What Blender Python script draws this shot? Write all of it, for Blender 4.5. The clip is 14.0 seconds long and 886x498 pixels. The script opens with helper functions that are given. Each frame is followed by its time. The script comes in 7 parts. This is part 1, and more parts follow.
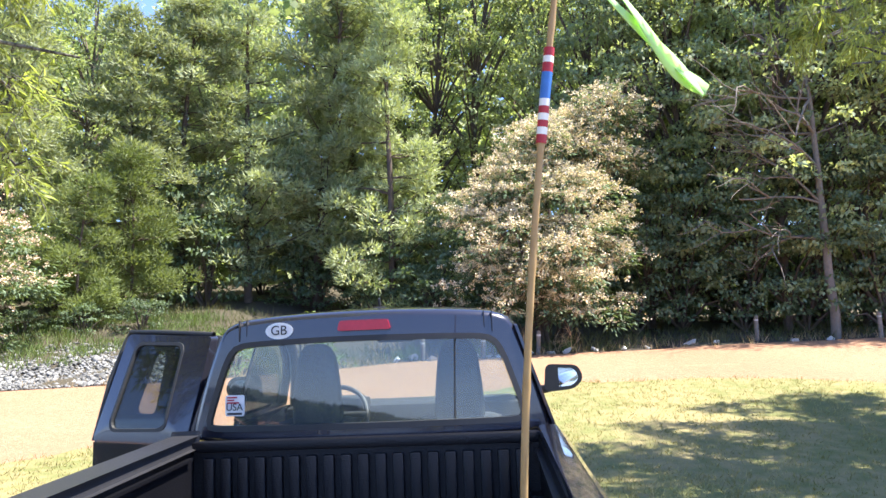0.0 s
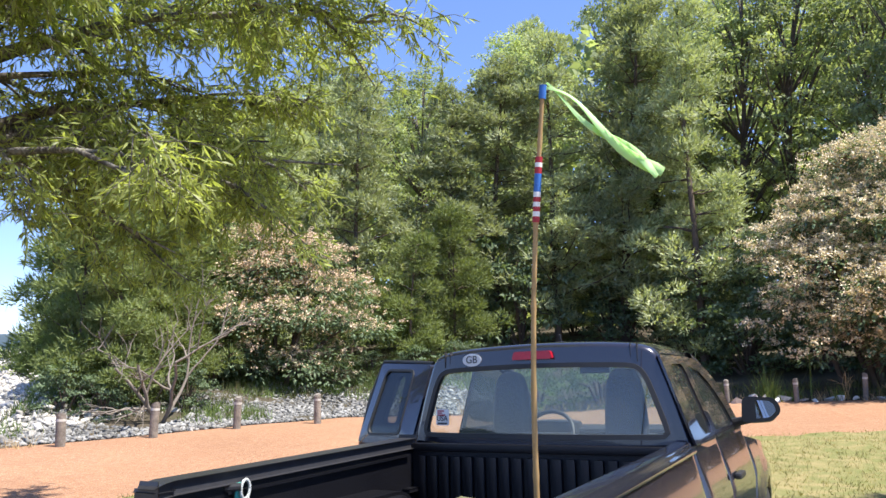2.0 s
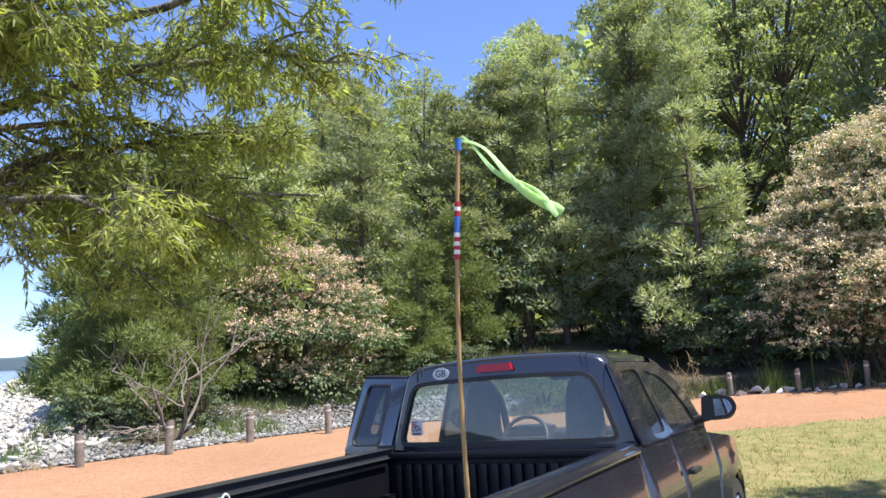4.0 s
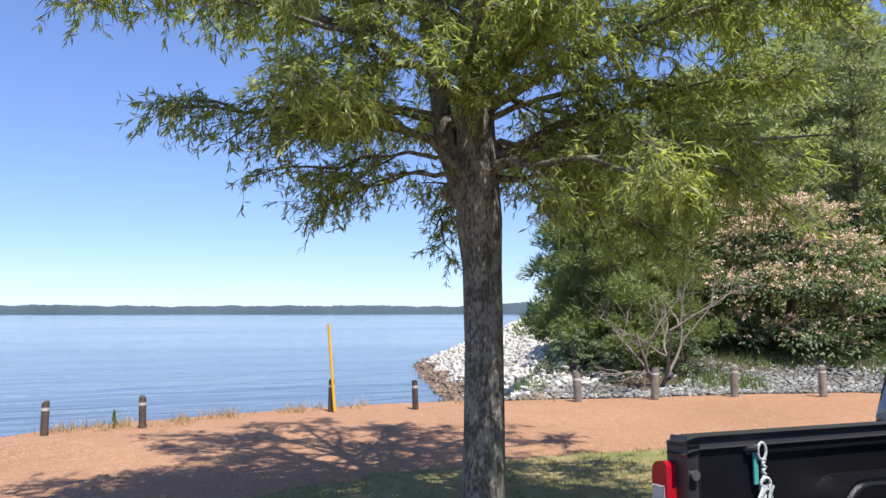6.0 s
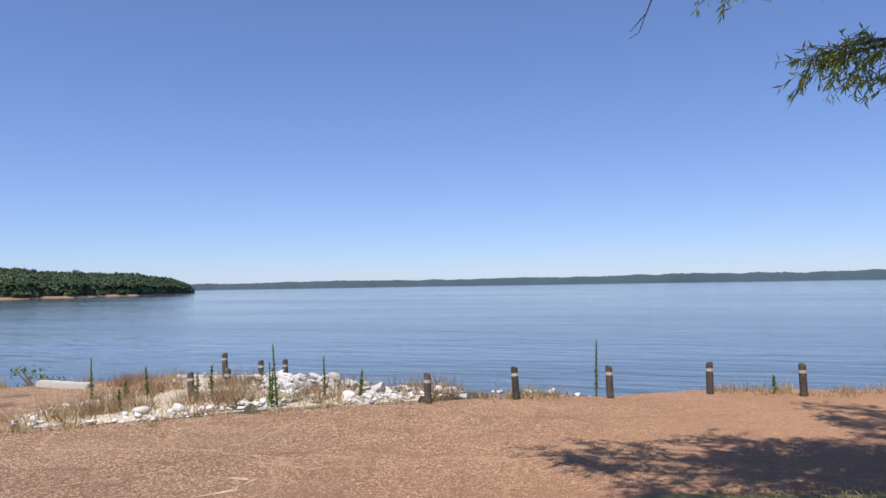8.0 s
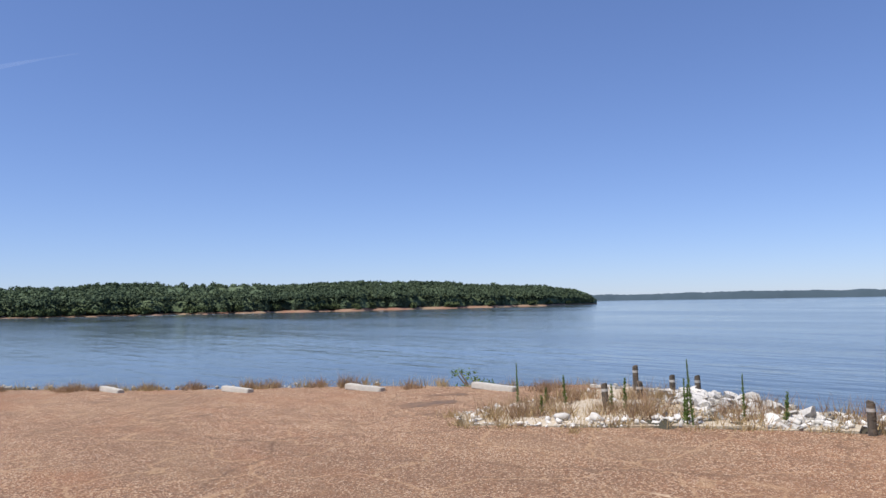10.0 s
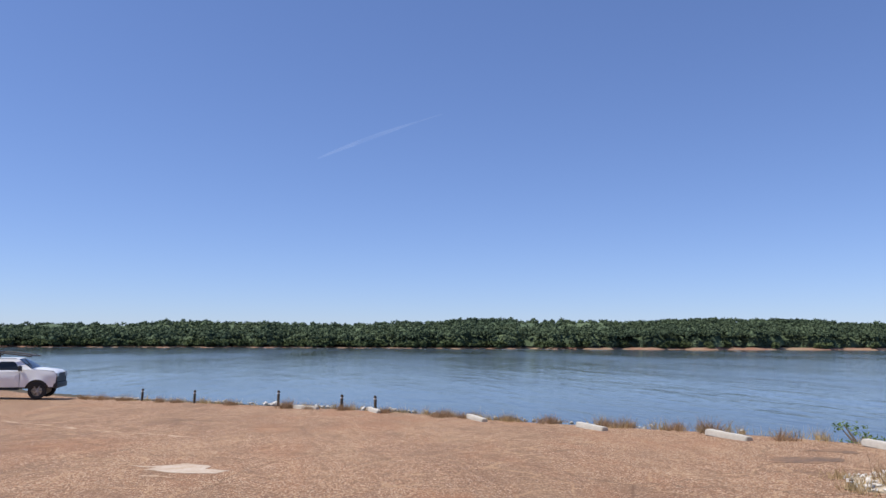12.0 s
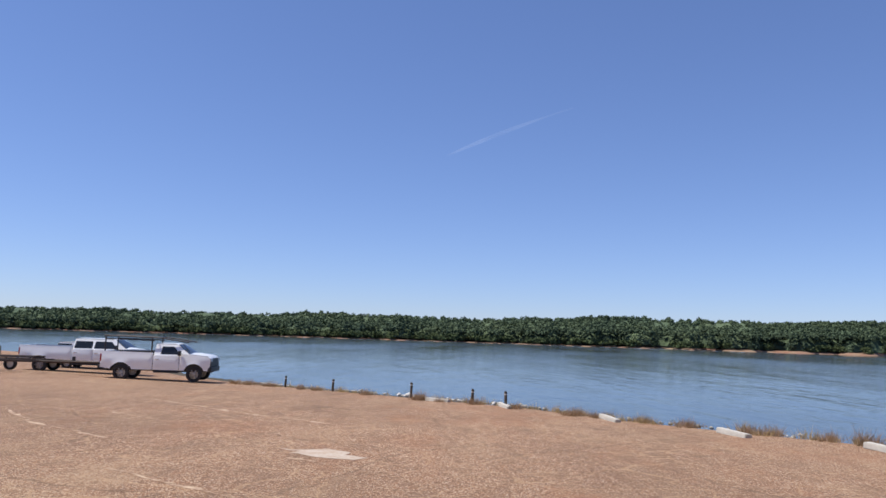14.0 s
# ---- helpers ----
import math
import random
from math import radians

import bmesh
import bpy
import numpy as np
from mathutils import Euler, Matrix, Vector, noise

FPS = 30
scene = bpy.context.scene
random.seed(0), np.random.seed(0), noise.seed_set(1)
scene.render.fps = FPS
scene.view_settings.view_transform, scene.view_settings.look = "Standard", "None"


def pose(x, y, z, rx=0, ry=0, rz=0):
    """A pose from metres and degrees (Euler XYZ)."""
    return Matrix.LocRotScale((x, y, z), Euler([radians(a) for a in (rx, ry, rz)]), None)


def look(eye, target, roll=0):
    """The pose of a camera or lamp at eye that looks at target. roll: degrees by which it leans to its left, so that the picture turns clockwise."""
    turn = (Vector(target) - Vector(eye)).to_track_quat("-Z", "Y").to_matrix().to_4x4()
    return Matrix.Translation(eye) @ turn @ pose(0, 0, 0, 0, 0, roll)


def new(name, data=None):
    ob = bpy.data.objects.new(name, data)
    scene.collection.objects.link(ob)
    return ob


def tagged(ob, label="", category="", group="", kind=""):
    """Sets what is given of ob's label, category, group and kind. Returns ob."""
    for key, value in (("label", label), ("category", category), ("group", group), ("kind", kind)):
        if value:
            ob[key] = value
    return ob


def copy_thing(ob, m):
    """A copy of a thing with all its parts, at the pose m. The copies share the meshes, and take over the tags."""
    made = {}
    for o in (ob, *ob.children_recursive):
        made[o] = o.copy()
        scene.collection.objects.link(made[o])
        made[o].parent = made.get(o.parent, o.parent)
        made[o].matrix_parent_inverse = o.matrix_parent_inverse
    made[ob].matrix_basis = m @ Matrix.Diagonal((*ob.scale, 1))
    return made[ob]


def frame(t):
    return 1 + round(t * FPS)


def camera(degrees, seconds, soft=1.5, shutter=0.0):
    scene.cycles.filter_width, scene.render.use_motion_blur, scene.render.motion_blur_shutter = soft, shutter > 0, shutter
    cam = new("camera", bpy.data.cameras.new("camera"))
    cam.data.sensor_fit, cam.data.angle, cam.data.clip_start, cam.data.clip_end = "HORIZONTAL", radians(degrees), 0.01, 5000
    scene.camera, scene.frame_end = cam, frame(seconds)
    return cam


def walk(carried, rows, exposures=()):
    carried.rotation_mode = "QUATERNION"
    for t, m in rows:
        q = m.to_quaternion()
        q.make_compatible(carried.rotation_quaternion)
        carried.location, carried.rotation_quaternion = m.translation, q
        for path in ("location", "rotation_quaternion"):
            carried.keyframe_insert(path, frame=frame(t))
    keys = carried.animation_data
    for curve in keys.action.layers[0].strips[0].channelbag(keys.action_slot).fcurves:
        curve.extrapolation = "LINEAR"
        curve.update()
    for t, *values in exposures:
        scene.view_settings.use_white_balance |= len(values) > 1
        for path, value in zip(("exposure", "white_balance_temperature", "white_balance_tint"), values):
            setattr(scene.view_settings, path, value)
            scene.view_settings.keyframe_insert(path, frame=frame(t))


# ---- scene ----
from mathutils.geometry import delaunay_2d_cdt

cam = camera(62.76, 14.0)


def carried_at(eye, turn):
    """Eye, then tilt, roll about the line of sight, and heading in degrees."""
    return pose(*eye, turn[0], 0, turn[2]) @ pose(0, 0, 0, 0, 0, turn[1])


PATH = [
    (0, (0.548, -3.219, 1.829), (94.451, 0.320, 3.486)),
    (0.5, (0.835, -3.404, 1.831), (95.616, 0.547, 12.328)),
    (1, (1.059, -3.623, 1.828), (96.320, 1.435, 16.620)),
    (1.5, (1.261, -3.781, 1.827), (95.589, 1.599, 23.252)),
    (2, (1.577, -3.820, 1.789), (97.635, 0.099, 29.100)),
    (2.2, (1.697, -3.814, 1.798), (98.545, -0.798, 29.532)),
    (4.3, (2.026, -4.003, 1.865), (97.777, -3.026, 30.716)),
    (4.5, (2.026, -4.016, 1.850), (97.894, -2.272, 33.230)),
    (5, (1.971, -4.088, 1.840), (97.289, -1.098, 42.287)),
    (5.5, (1.927, -4.177, 1.845), (96.211, -0.268, 54.069)),
    (6, (1.878, -4.248, 1.841), (95.004, -0.030, 65.881)),
    (6.5, (1.853, -4.345, 1.845), (94.044, 0.059, 77.662)),
    (7, (1.825, -4.444, 1.836), (93.346, -0.155, 89.254)),
    (7.5, (1.796, -4.484, 1.842), (92.874, -0.425, 101.235)),
    (8, (1.847, -4.522, 1.837), (92.815, -0.962, 112.781)),
    (8.5, (1.880, -4.546, 1.842), (92.905, -1.454, 122.431)),
    (8.7, (1.889, -4.557, 1.863), (92.843, -1.523, 125.804)),
    (10.8, (2.007, -4.652, 1.891), (95.711, -0.289, 153.825)),
    (11, (1.994, -4.671, 1.895), (96.078, -0.185, 156.651)),
    (11.5, (2.014, -4.704, 1.922), (96.778, 0.030, 163.713)),
    (12, (2.060, -4.741, 1.916), (97.167, 0.333, 170.359)),
    (12.5, (2.100, -4.725, 1.933), (97.189, 0.614, 175.907)),
    (13, (2.147, -4.726, 1.919), (97.135, 1.112, 180.399)),
    (13.5, (2.159, -4.717, 1.928), (96.898, 1.480, 182.868)),
    (14, (2.128, -4.701, 1.926), (96.630, 1.835, 180.604)),
]

EXPOSURE = [(0, 2.06), (0.5, 1.78), (1, 1.6), (2, 1.38), (4.3, 1.28), (5, 1.2), (6, 0.94), (6.5, 0.8), (7.5, 0.49), (8.5, 0.36), (11, 0.36), (14, 0.34)]
walk(cam, [(t, carried_at(eye, turn)) for t, eye, turn in PATH], EXPOSURE)

# ---- light ----
SUN_FROM = Vector((0.86, 0.06, 1.8)).normalized()
SUN_EL = math.asin(SUN_FROM.z)
SUN_AZ = math.atan2(SUN_FROM.x, SUN_FROM.y)
world = bpy.data.worlds.new("sky")
scene.world = world
world.use_nodes = True
wn = world.node_tree
sky = wn.nodes.new("ShaderNodeTexSky")
sky.sky_type, sky.sun_disc = "NISHITA", False
sky.sun_elevation, sky.sun_rotation = SUN_EL, SUN_AZ
sky.altitude, sky.air_density, sky.dust_density, sky.ozone_density = 300, 0.9, 0.15, 1.6
tint = wn.nodes.new("ShaderNodeMix")
tint.data_type, tint.blend_type = "RGBA", "MULTIPLY"
tint.inputs["Factor"].default_value, tint.inputs["B"].default_value = 1.0, (0.76, 0.895, 1.3, 1)
soften = wn.nodes.new("ShaderNodeGamma")
soften.inputs["Gamma"].default_value = 0.8
wn.links.new(sky.outputs[0], soften.inputs["Color"])
wn.links.new(soften.outputs[0], tint.inputs["A"])
wn.nodes["Background"].inputs["Strength"].default_value = 0.116
wn.links.new(tint.outputs["Result"], wn.nodes["Background"].inputs["Color"])
sun = new("sun", bpy.data.lights.new("sun", "SUN"))
sun.data.energy, sun.data.angle, sun.data.color = 4.2, radians(0.55), (1.0, 0.95, 0.87)
sun.matrix_world = look(SUN_FROM * 60, (0, 0, 0))


# ---- materials ----
def mat(name, col, rough=0.7, metal=0.0, col2=None, grain=8.0, stain=0.7, amount=0.5, bump=0.0, bump_scale=60.0, spec=0.5, islands=0.0, through_light=0.0, objects=0.0, coat=0.0, speckle=None, stretch=1.0):
    """Two scales of variation between col and col2, relief, and where asked a shift for each island or each object."""
    m = bpy.data.materials.new(name)
    m.use_nodes = True
    nt = m.node_tree
    n, k = nt.nodes, nt.links.new
    b = n["Principled BSDF"]
    b.inputs["Roughness"].default_value, b.inputs["Metallic"].default_value = rough, metal
    b.inputs["Specular IOR Level"].default_value, b.inputs["Coat Weight"].default_value = spec, coat
    tc = n.new("ShaderNodeTexCoord")
    grow = n.new("ShaderNodeMapping")
    grow.inputs["Scale"].default_value = (1, 1, stretch)
    k(tc.outputs["Object"], grow.inputs["Vector"])
    col2 = col2 or tuple(c * 0.7 for c in col)
    fine, wide = n.new("ShaderNodeTexNoise"), n.new("ShaderNodeTexNoise")
    for tex, scale, detail in ((fine, grain, 6), (wide, stain, 4)):
        tex.inputs["Scale"].default_value, tex.inputs["Detail"].default_value = scale, detail
        k(grow.outputs[0], tex.inputs["Vector"])
    add = n.new("ShaderNodeMath")
    add.operation = "ADD"
    k(fine.outputs["Fac"], add.inputs[0])
    k(wide.outputs["Fac"], add.inputs[1])
    ramp = n.new("ShaderNodeMapRange")
    ramp.inputs["From Min"].default_value, ramp.inputs["From Max"].default_value = 1.0 - 0.35 / max(amount, 0.05) * 0.5, 1.0 + 0.35 / max(amount, 0.05) * 0.5
    k(add.outputs[0], ramp.inputs["Value"])
    mix = n.new("ShaderNodeMix")
    mix.data_type = "RGBA"
    mix.inputs["A"].default_value, mix.inputs["B"].default_value = (*col, 1), (*col2, 1)
    k(ramp.outputs[0], mix.inputs["Factor"])
    out = mix.outputs["Result"]
    if speckle:
        vor = n.new("ShaderNodeTexVoronoi")
        vor.inputs["Scale"].default_value = speckle[0]
        k(tc.outputs["Object"], vor.inputs["Vector"])
        sm = n.new("ShaderNodeMix")
        sm.data_type, sm.blend_type = "RGBA", "OVERLAY"
        sm.inputs["Factor"].default_value = speckle[1]
        bw = n.new("ShaderNodeRGBToBW")
        k(vor.outputs["Color"], bw.inputs[0])
        k(out, sm.inputs["A"])
        k(bw.outputs[0], sm.inputs["B"])
        out = sm.outputs["Result"]
    for source, value in (("island", islands), ("object", objects)):
        if value:
            g = n.new("ShaderNodeNewGeometry") if source == "island" else n.new("ShaderNodeObjectInfo")
            hsv = n.new("ShaderNodeHueSaturation")
            rng = n.new("ShaderNodeMapRange")
            rng.inputs["To Min"].default_value, rng.inputs["To Max"].default_value = 1 - value, 1 + value
            k(g.outputs["Random Per Island" if source == "island" else "Random"], rng.inputs["Value"])
            k(rng.outputs[0], hsv.inputs["Value"])
            k(out, hsv.inputs["Color"])
            out = hsv.outputs[0]
    k(out, b.inputs["Base Color"])
    if bump:
        bn, bt = n.new("ShaderNodeBump"), n.new("ShaderNodeTexNoise")
        bt.inputs["Scale"].default_value, bt.inputs["Detail"].default_value = bump_scale, 5
        bn.inputs["Strength"].default_value, bn.inputs["Distance"].default_value = bump, 0.02
        k(grow.outputs[0], bt.inputs["Vector"])
        k(bt.outputs["Fac"], bn.inputs["Height"])
        k(bn.outputs[0], b.inputs["Normal"])
    if through_light:
        tr, ms = n.new("ShaderNodeBsdfTranslucent"), n.new("ShaderNodeMixShader")
        ms.inputs[0].default_value = through_light
        warm = n.new("ShaderNodeMix")
        warm.data_type, warm.blend_type = "RGBA", "MULTIPLY"
        warm.inputs["Factor"].default_value, warm.inputs["B"].default_value = 1.0, (1.35, 1.4, 0.6, 1)
        k(out, warm.inputs["A"])
        k(warm.outputs["Result"], tr.inputs["Color"])
        k(b.outputs[0], ms.inputs[1])
        k(tr.outputs[0], ms.inputs[2])
        k(ms.outputs[0], n["Material Output"].inputs["Surface"])
    return m


def chip_seal():
    """Rolled chippings: pale and dark grains, worn patches, stains and fine cracks."""
    m = mat("chip_seal", (0.362, 0.194, 0.107), 0.92, col2=(0.28, 0.145, 0.078), grain=9, stain=0.3, amount=0.6, bump=0.9, bump_scale=90, spec=0.3)
    n, k = m.node_tree.nodes, m.node_tree.links.new
    b = n["Principled BSDF"]
    plain = out = b.inputs["Base Color"].links[0].from_socket
    tc = n.new("ShaderNodeTexCoord")
    for scale, lo, hi, tone in ((33.0, 0.73, 0.84, (0.17, 0.09, 0.053)), (52.0, 0.74, 0.86, (0.13, 0.07, 0.042)), (95.0, 0.77, 0.9, (0.12, 0.066, 0.042)), (40.0, 0.85, 0.93, (0.5, 0.33, 0.2)), (70.0, 0.83, 0.91, (0.72, 0.55, 0.39))):
        cell, rng, mx = n.new("ShaderNodeTexVoronoi"), n.new("ShaderNodeMapRange"), n.new("ShaderNodeMix")
        sep = n.new("ShaderNodeSeparateColor")
        cell.inputs["Scale"].default_value = scale
        k(tc.outputs["Object"], cell.inputs["Vector"])
        k(cell.outputs["Color"], sep.inputs[0])
        k(sep.outputs[0], rng.inputs["Value"])
        rng.inputs["From Min"].default_value, rng.inputs["From Max"].default_value = lo, hi
        mx.data_type = "RGBA"
        mx.inputs["B"].default_value = (*tone, 1)
        k(rng.outputs[0], mx.inputs["Factor"])
        k(out, mx.inputs["A"])
        out = mx.outputs["Result"]
    # worn, paler drifts and old dark stains
    for scale, lo, hi, tone, most in ((0.55, 0.5, 0.7, (0.42, 0.285, 0.172), 0.4), (0.9, 0.56, 0.72, (0.15, 0.095, 0.06), 0.5), (0.16, 0.46, 0.64, (0.175, 0.105, 0.066), 0.5), (2.6, 0.5, 0.7, (0.18, 0.105, 0.064), 0.6), (7.0, 0.52, 0.74, (0.2, 0.115, 0.07), 0.6), (0.4, 0.54, 0.68, (0.31, 0.135, 0.066), 0.4)):
        mp, tx, rng, mx = n.new("ShaderNodeMapping"), n.new("ShaderNodeTexNoise"), n.new("ShaderNodeMapRange"), n.new("ShaderNodeMix")
        mp.inputs["Rotation"].default_value, mp.inputs["Scale"].default_value = (0, 0, radians(40)), (scale, scale * 0.35, 1)
        mp.inputs["Location"].default_value = (scale * 7, 3, 0)
        tx.inputs["Scale"].default_value, tx.inputs["Detail"].default_value, tx.inputs["Roughness"].default_value = 1.0, 9, 0.66
        k(tc.outputs["Object"], mp.inputs[0])
        k(mp.outputs[0], tx.inputs["Vector"])
        k(tx.outputs["Fac"], rng.inputs["Value"])
        rng.inputs["From Min"].default_value, rng.inputs["From Max"].default_value, rng.inputs["To Max"].default_value = lo, hi, most
        mx.data_type = "RGBA"
        mx.inputs["B"].default_value = (*tone, 1)
        k(rng.outputs[0], mx.inputs["Factor"])
        k(out, mx.inputs["A"])
        out = mx.outputs["Result"]
    # hairline cracks filled with pale dust
    warp, add, crack, rng, mx = n.new("ShaderNodeTexNoise"), n.new("ShaderNodeVectorMath"), n.new("ShaderNodeTexVoronoi"), n.new("ShaderNodeMapRange"), n.new("ShaderNodeMix")
    warp.inputs["Scale"].default_value, warp.inputs["Detail"].default_value = 0.9, 5
    k(tc.outputs["Object"], warp.inputs["Vector"])
    k(tc.outputs["Object"], add.inputs[0])
    k(warp.outputs["Color"], add.inputs[1])
    crack.feature = "DISTANCE_TO_EDGE"
    crack.inputs["Scale"].default_value = 0.5
    k(add.outputs[0], crack.inputs["Vector"])
    k(crack.outputs["Distance"], rng.inputs["Value"])
    rng.inputs["From Min"].default_value, rng.inputs["From Max"].default_value = 0.004, 0.014
    rng.inputs["To Min"].default_value, rng.inputs["To Max"].default_value = 0.42, 0.0
    mx.data_type = "RGBA"
    mx.inputs["B"].default_value = (0.5, 0.33, 0.19, 1)
    k(rng.outputs[0], mx.inputs["Factor"])
    k(out, mx.inputs["A"])
    # long open cracks
    seam, cut, last = n.new("ShaderNodeTexVoronoi"), n.new("ShaderNodeMapRange"), n.new("ShaderNodeMix")
    seam.feature = "DISTANCE_TO_EDGE"
    seam.inputs["Scale"].default_value = 0.21
    k(add.outputs[0], seam.inputs["Vector"])
    k(seam.outputs["Distance"], cut.inputs["Value"])
    cut.inputs["From Min"].default_value, cut.inputs["From Max"].default_value = 0.002, 0.009
    cut.inputs["To Min"].default_value, cut.inputs["To Max"].default_value = 0.38, 0.0
    last.data_type = "RGBA"
    last.inputs["B"].default_value = (0.1, 0.06, 0.038, 1)
    k(cut.outputs[0], last.inputs["Factor"])
    k(mx.outputs["Result"], last.inputs["A"])
    apart, zone, sand = n.new("ShaderNodeSeparateXYZ"), n.new("ShaderNodeMapRange"), n.new("ShaderNodeMix")
    k(add.outputs[0], apart.inputs[0])
    k(apart.outputs[1], zone.inputs["Value"])
    zone.inputs["From Min"].default_value, zone.inputs["From Max"].default_value = -9.5, -4.0
    zone.inputs["To Min"].default_value, zone.inputs["To Max"].default_value = 0.0, 0.68
    sand.data_type = "RGBA"
    k(zone.outputs[0], sand.inputs["Factor"])
    k(last.outputs["Result"], sand.inputs["A"])
    fade = n.new("ShaderNodeMix")
    fade.data_type, fade.blend_type = "RGBA", "MULTIPLY"
    fade.inputs["Factor"].default_value, fade.inputs["B"].default_value = 1.0, (1.2, 1.22, 1.27, 1)
    k(plain, fade.inputs["A"])
    k(fade.outputs["Result"], sand.inputs["B"])
    k(sand.outputs["Result"], b.inputs["Base Color"])
    return m


M_ASPHALT = chip_seal()
M_EARTH = mat("forest_floor", (0.078, 0.0585, 0.039), 0.95, col2=(0.0468, 0.0429, 0.0234), grain=6, stain=0.5, bump=0.8, bump_scale=20)
M_LAWN = mat("lawn_soil", (0.16, 0.165, 0.05), 0.95, col2=(0.27, 0.22, 0.095), grain=5, stain=0.45, amount=1.1, bump=0.8, bump_scale=60)
M_GRASS = mat("lawn_blades", (0.215, 0.2, 0.068), 0.7, col2=(0.34, 0.285, 0.14), grain=3, stain=0.6, amount=0.9, islands=0.35, through_light=0.3)
M_STRAW = mat("dry_grass", (0.5, 0.37, 0.22), 0.8, col2=(0.34, 0.24, 0.135), grain=3, islands=0.35, through_light=0.25)
M_DRYWEED = mat("dry_brown_weeds", (0.36, 0.23, 0.15), 0.85, col2=(0.24, 0.15, 0.1), grain=3, islands=0.35, through_light=0.2)
M_VERGE = mat("verge_grass", (0.078, 0.1014, 0.0351), 0.75, col2=(0.156, 0.1404, 0.0624), grain=2, stain=0.6, amount=0.9, islands=0.35, through_light=0.25)
M_DRYSOIL = mat("pale_dry_soil", (0.56, 0.48, 0.37), 0.95, col2=(0.38, 0.3, 0.21), grain=9, stain=1.0, amount=0.9, bump=0.9, bump_scale=40)
M_WEED = mat("weed_leaves", (0.0936, 0.156, 0.039), 0.7, col2=(0.156, 0.2028, 0.0546), grain=3, islands=0.3, through_light=0.3)
M_STONE = mat("limestone", (0.54, 0.51, 0.465), 0.9, col2=(0.28, 0.26, 0.23), grain=7, stain=1.2, amount=0.7, bump=0.7, bump_scale=14, islands=0.32, objects=0.3)
# Limestone with the trees' shade put into its colour, for the near bank.
M_SHADESTONE = mat("shade_toned_stone", (0.29, 0.285, 0.275), 0.95, col2=(0.12, 0.118, 0.112), grain=7, stain=1.2, amount=0.7, bump=0.7, bump_scale=14, islands=0.4)
M_WHITESTONE = mat("white_limestone", (0.72, 0.69, 0.65), 0.9, col2=(0.5, 0.47, 0.43), grain=7, stain=1.2, amount=0.6, bump=0.6, bump_scale=14, islands=0.2, objects=0.2)
M_WETSTONE = mat("wet_brown_stone", (0.24, 0.165, 0.115), 0.7, col2=(0.14, 0.1, 0.075), grain=7, stain=1.2, amount=0.7, bump=0.7, bump_scale=14, islands=0.3)
M_BARK = mat("oak_bark", (0.235, 0.218, 0.188), 0.95, col2=(0.07, 0.06, 0.052), grain=48, stain=11, amount=1.3, bump=1.0, bump_scale=48, stretch=0.45)
M_PINEBARK = mat("pine_bark", (0.15, 0.11, 0.085), 0.95, col2=(0.08, 0.06, 0.05), grain=10, bump=0.8, bump_scale=15)
M_OAKLEAF = mat("willow_oak_leaves", (0.385, 0.425, 0.155), 0.42, col2=(0.25, 0.3, 0.11), grain=1.5, stain=0.6, islands=0.35, spec=0.22, through_light=0.5)
M_NEEDLE = mat("pine_needles", (0.39, 0.42, 0.255), 0.7, col2=(0.265, 0.3, 0.17), grain=0.9, stain=0.3, amount=0.8, islands=0.2, objects=0.3, spec=0.12, through_light=0.3)
M_YOUNG = mat("young_pine_needles", (0.24, 0.285, 0.12), 0.55, col2=(0.16, 0.2, 0.08), grain=0.9, stain=0.4, amount=0.8, islands=0.2, objects=0.2, spec=0.12, through_light=0.35)
M_BROAD = mat("broad_leaves", (0.375, 0.42, 0.255), 0.6, col2=(0.255, 0.3, 0.165), grain=0.8, stain=0.3, amount=0.8, islands=0.2, objects=0.35, spec=0.18, through_light=0.42)
M_SHRUB = mat("shrub_leaves", (0.19, 0.25, 0.15), 0.5, col2=(0.12, 0.17, 0.095), grain=1.0, islands=0.2, objects=0.25, spec=0.22, through_light=0.3)
M_BLOSSOM = mat("cream_blossom", (0.79, 0.69, 0.51), 0.9, col2=(0.7, 0.58, 0.41), grain=1.2, stain=0.4, islands=0.25, spec=0.1, through_light=0.1)
M_BLOSSOM_PINK = mat("pinkish_blossom", (0.72, 0.52, 0.39), 0.9, col2=(0.7, 0.57, 0.42), grain=0.6, stain=0.4, islands=0.25, spec=0.1, through_light=0.1)
M_DEADWOOD = mat("dead_wood", (0.234, 0.2028, 0.1716), 0.9, col2=(0.156, 0.1326, 0.1092), grain=12, bump=0.5)
M_POST = mat("weathered_post", (0.115, 0.092, 0.07), 0.9, col2=(0.055, 0.046, 0.038), grain=18, stain=4, amount=0.8, bump=0.8, bump_scale=40, objects=0.3)
M_PALEPOST = mat("grey_weathered_post", (0.27, 0.235, 0.2), 0.9, col2=(0.15, 0.13, 0.11), grain=18, stain=4, amount=0.8, bump=0.8, bump_scale=40, objects=0.2)
M_CONCRETE = mat("pale_concrete", (0.56, 0.52, 0.46), 0.9, col2=(0.4, 0.37, 0.32), grain=14, stain=2, bump=0.4)
M_REFLECT = mat("white_band", (0.6, 0.58, 0.54), 0.5, col2=(0.35, 0.32, 0.28), grain=14)


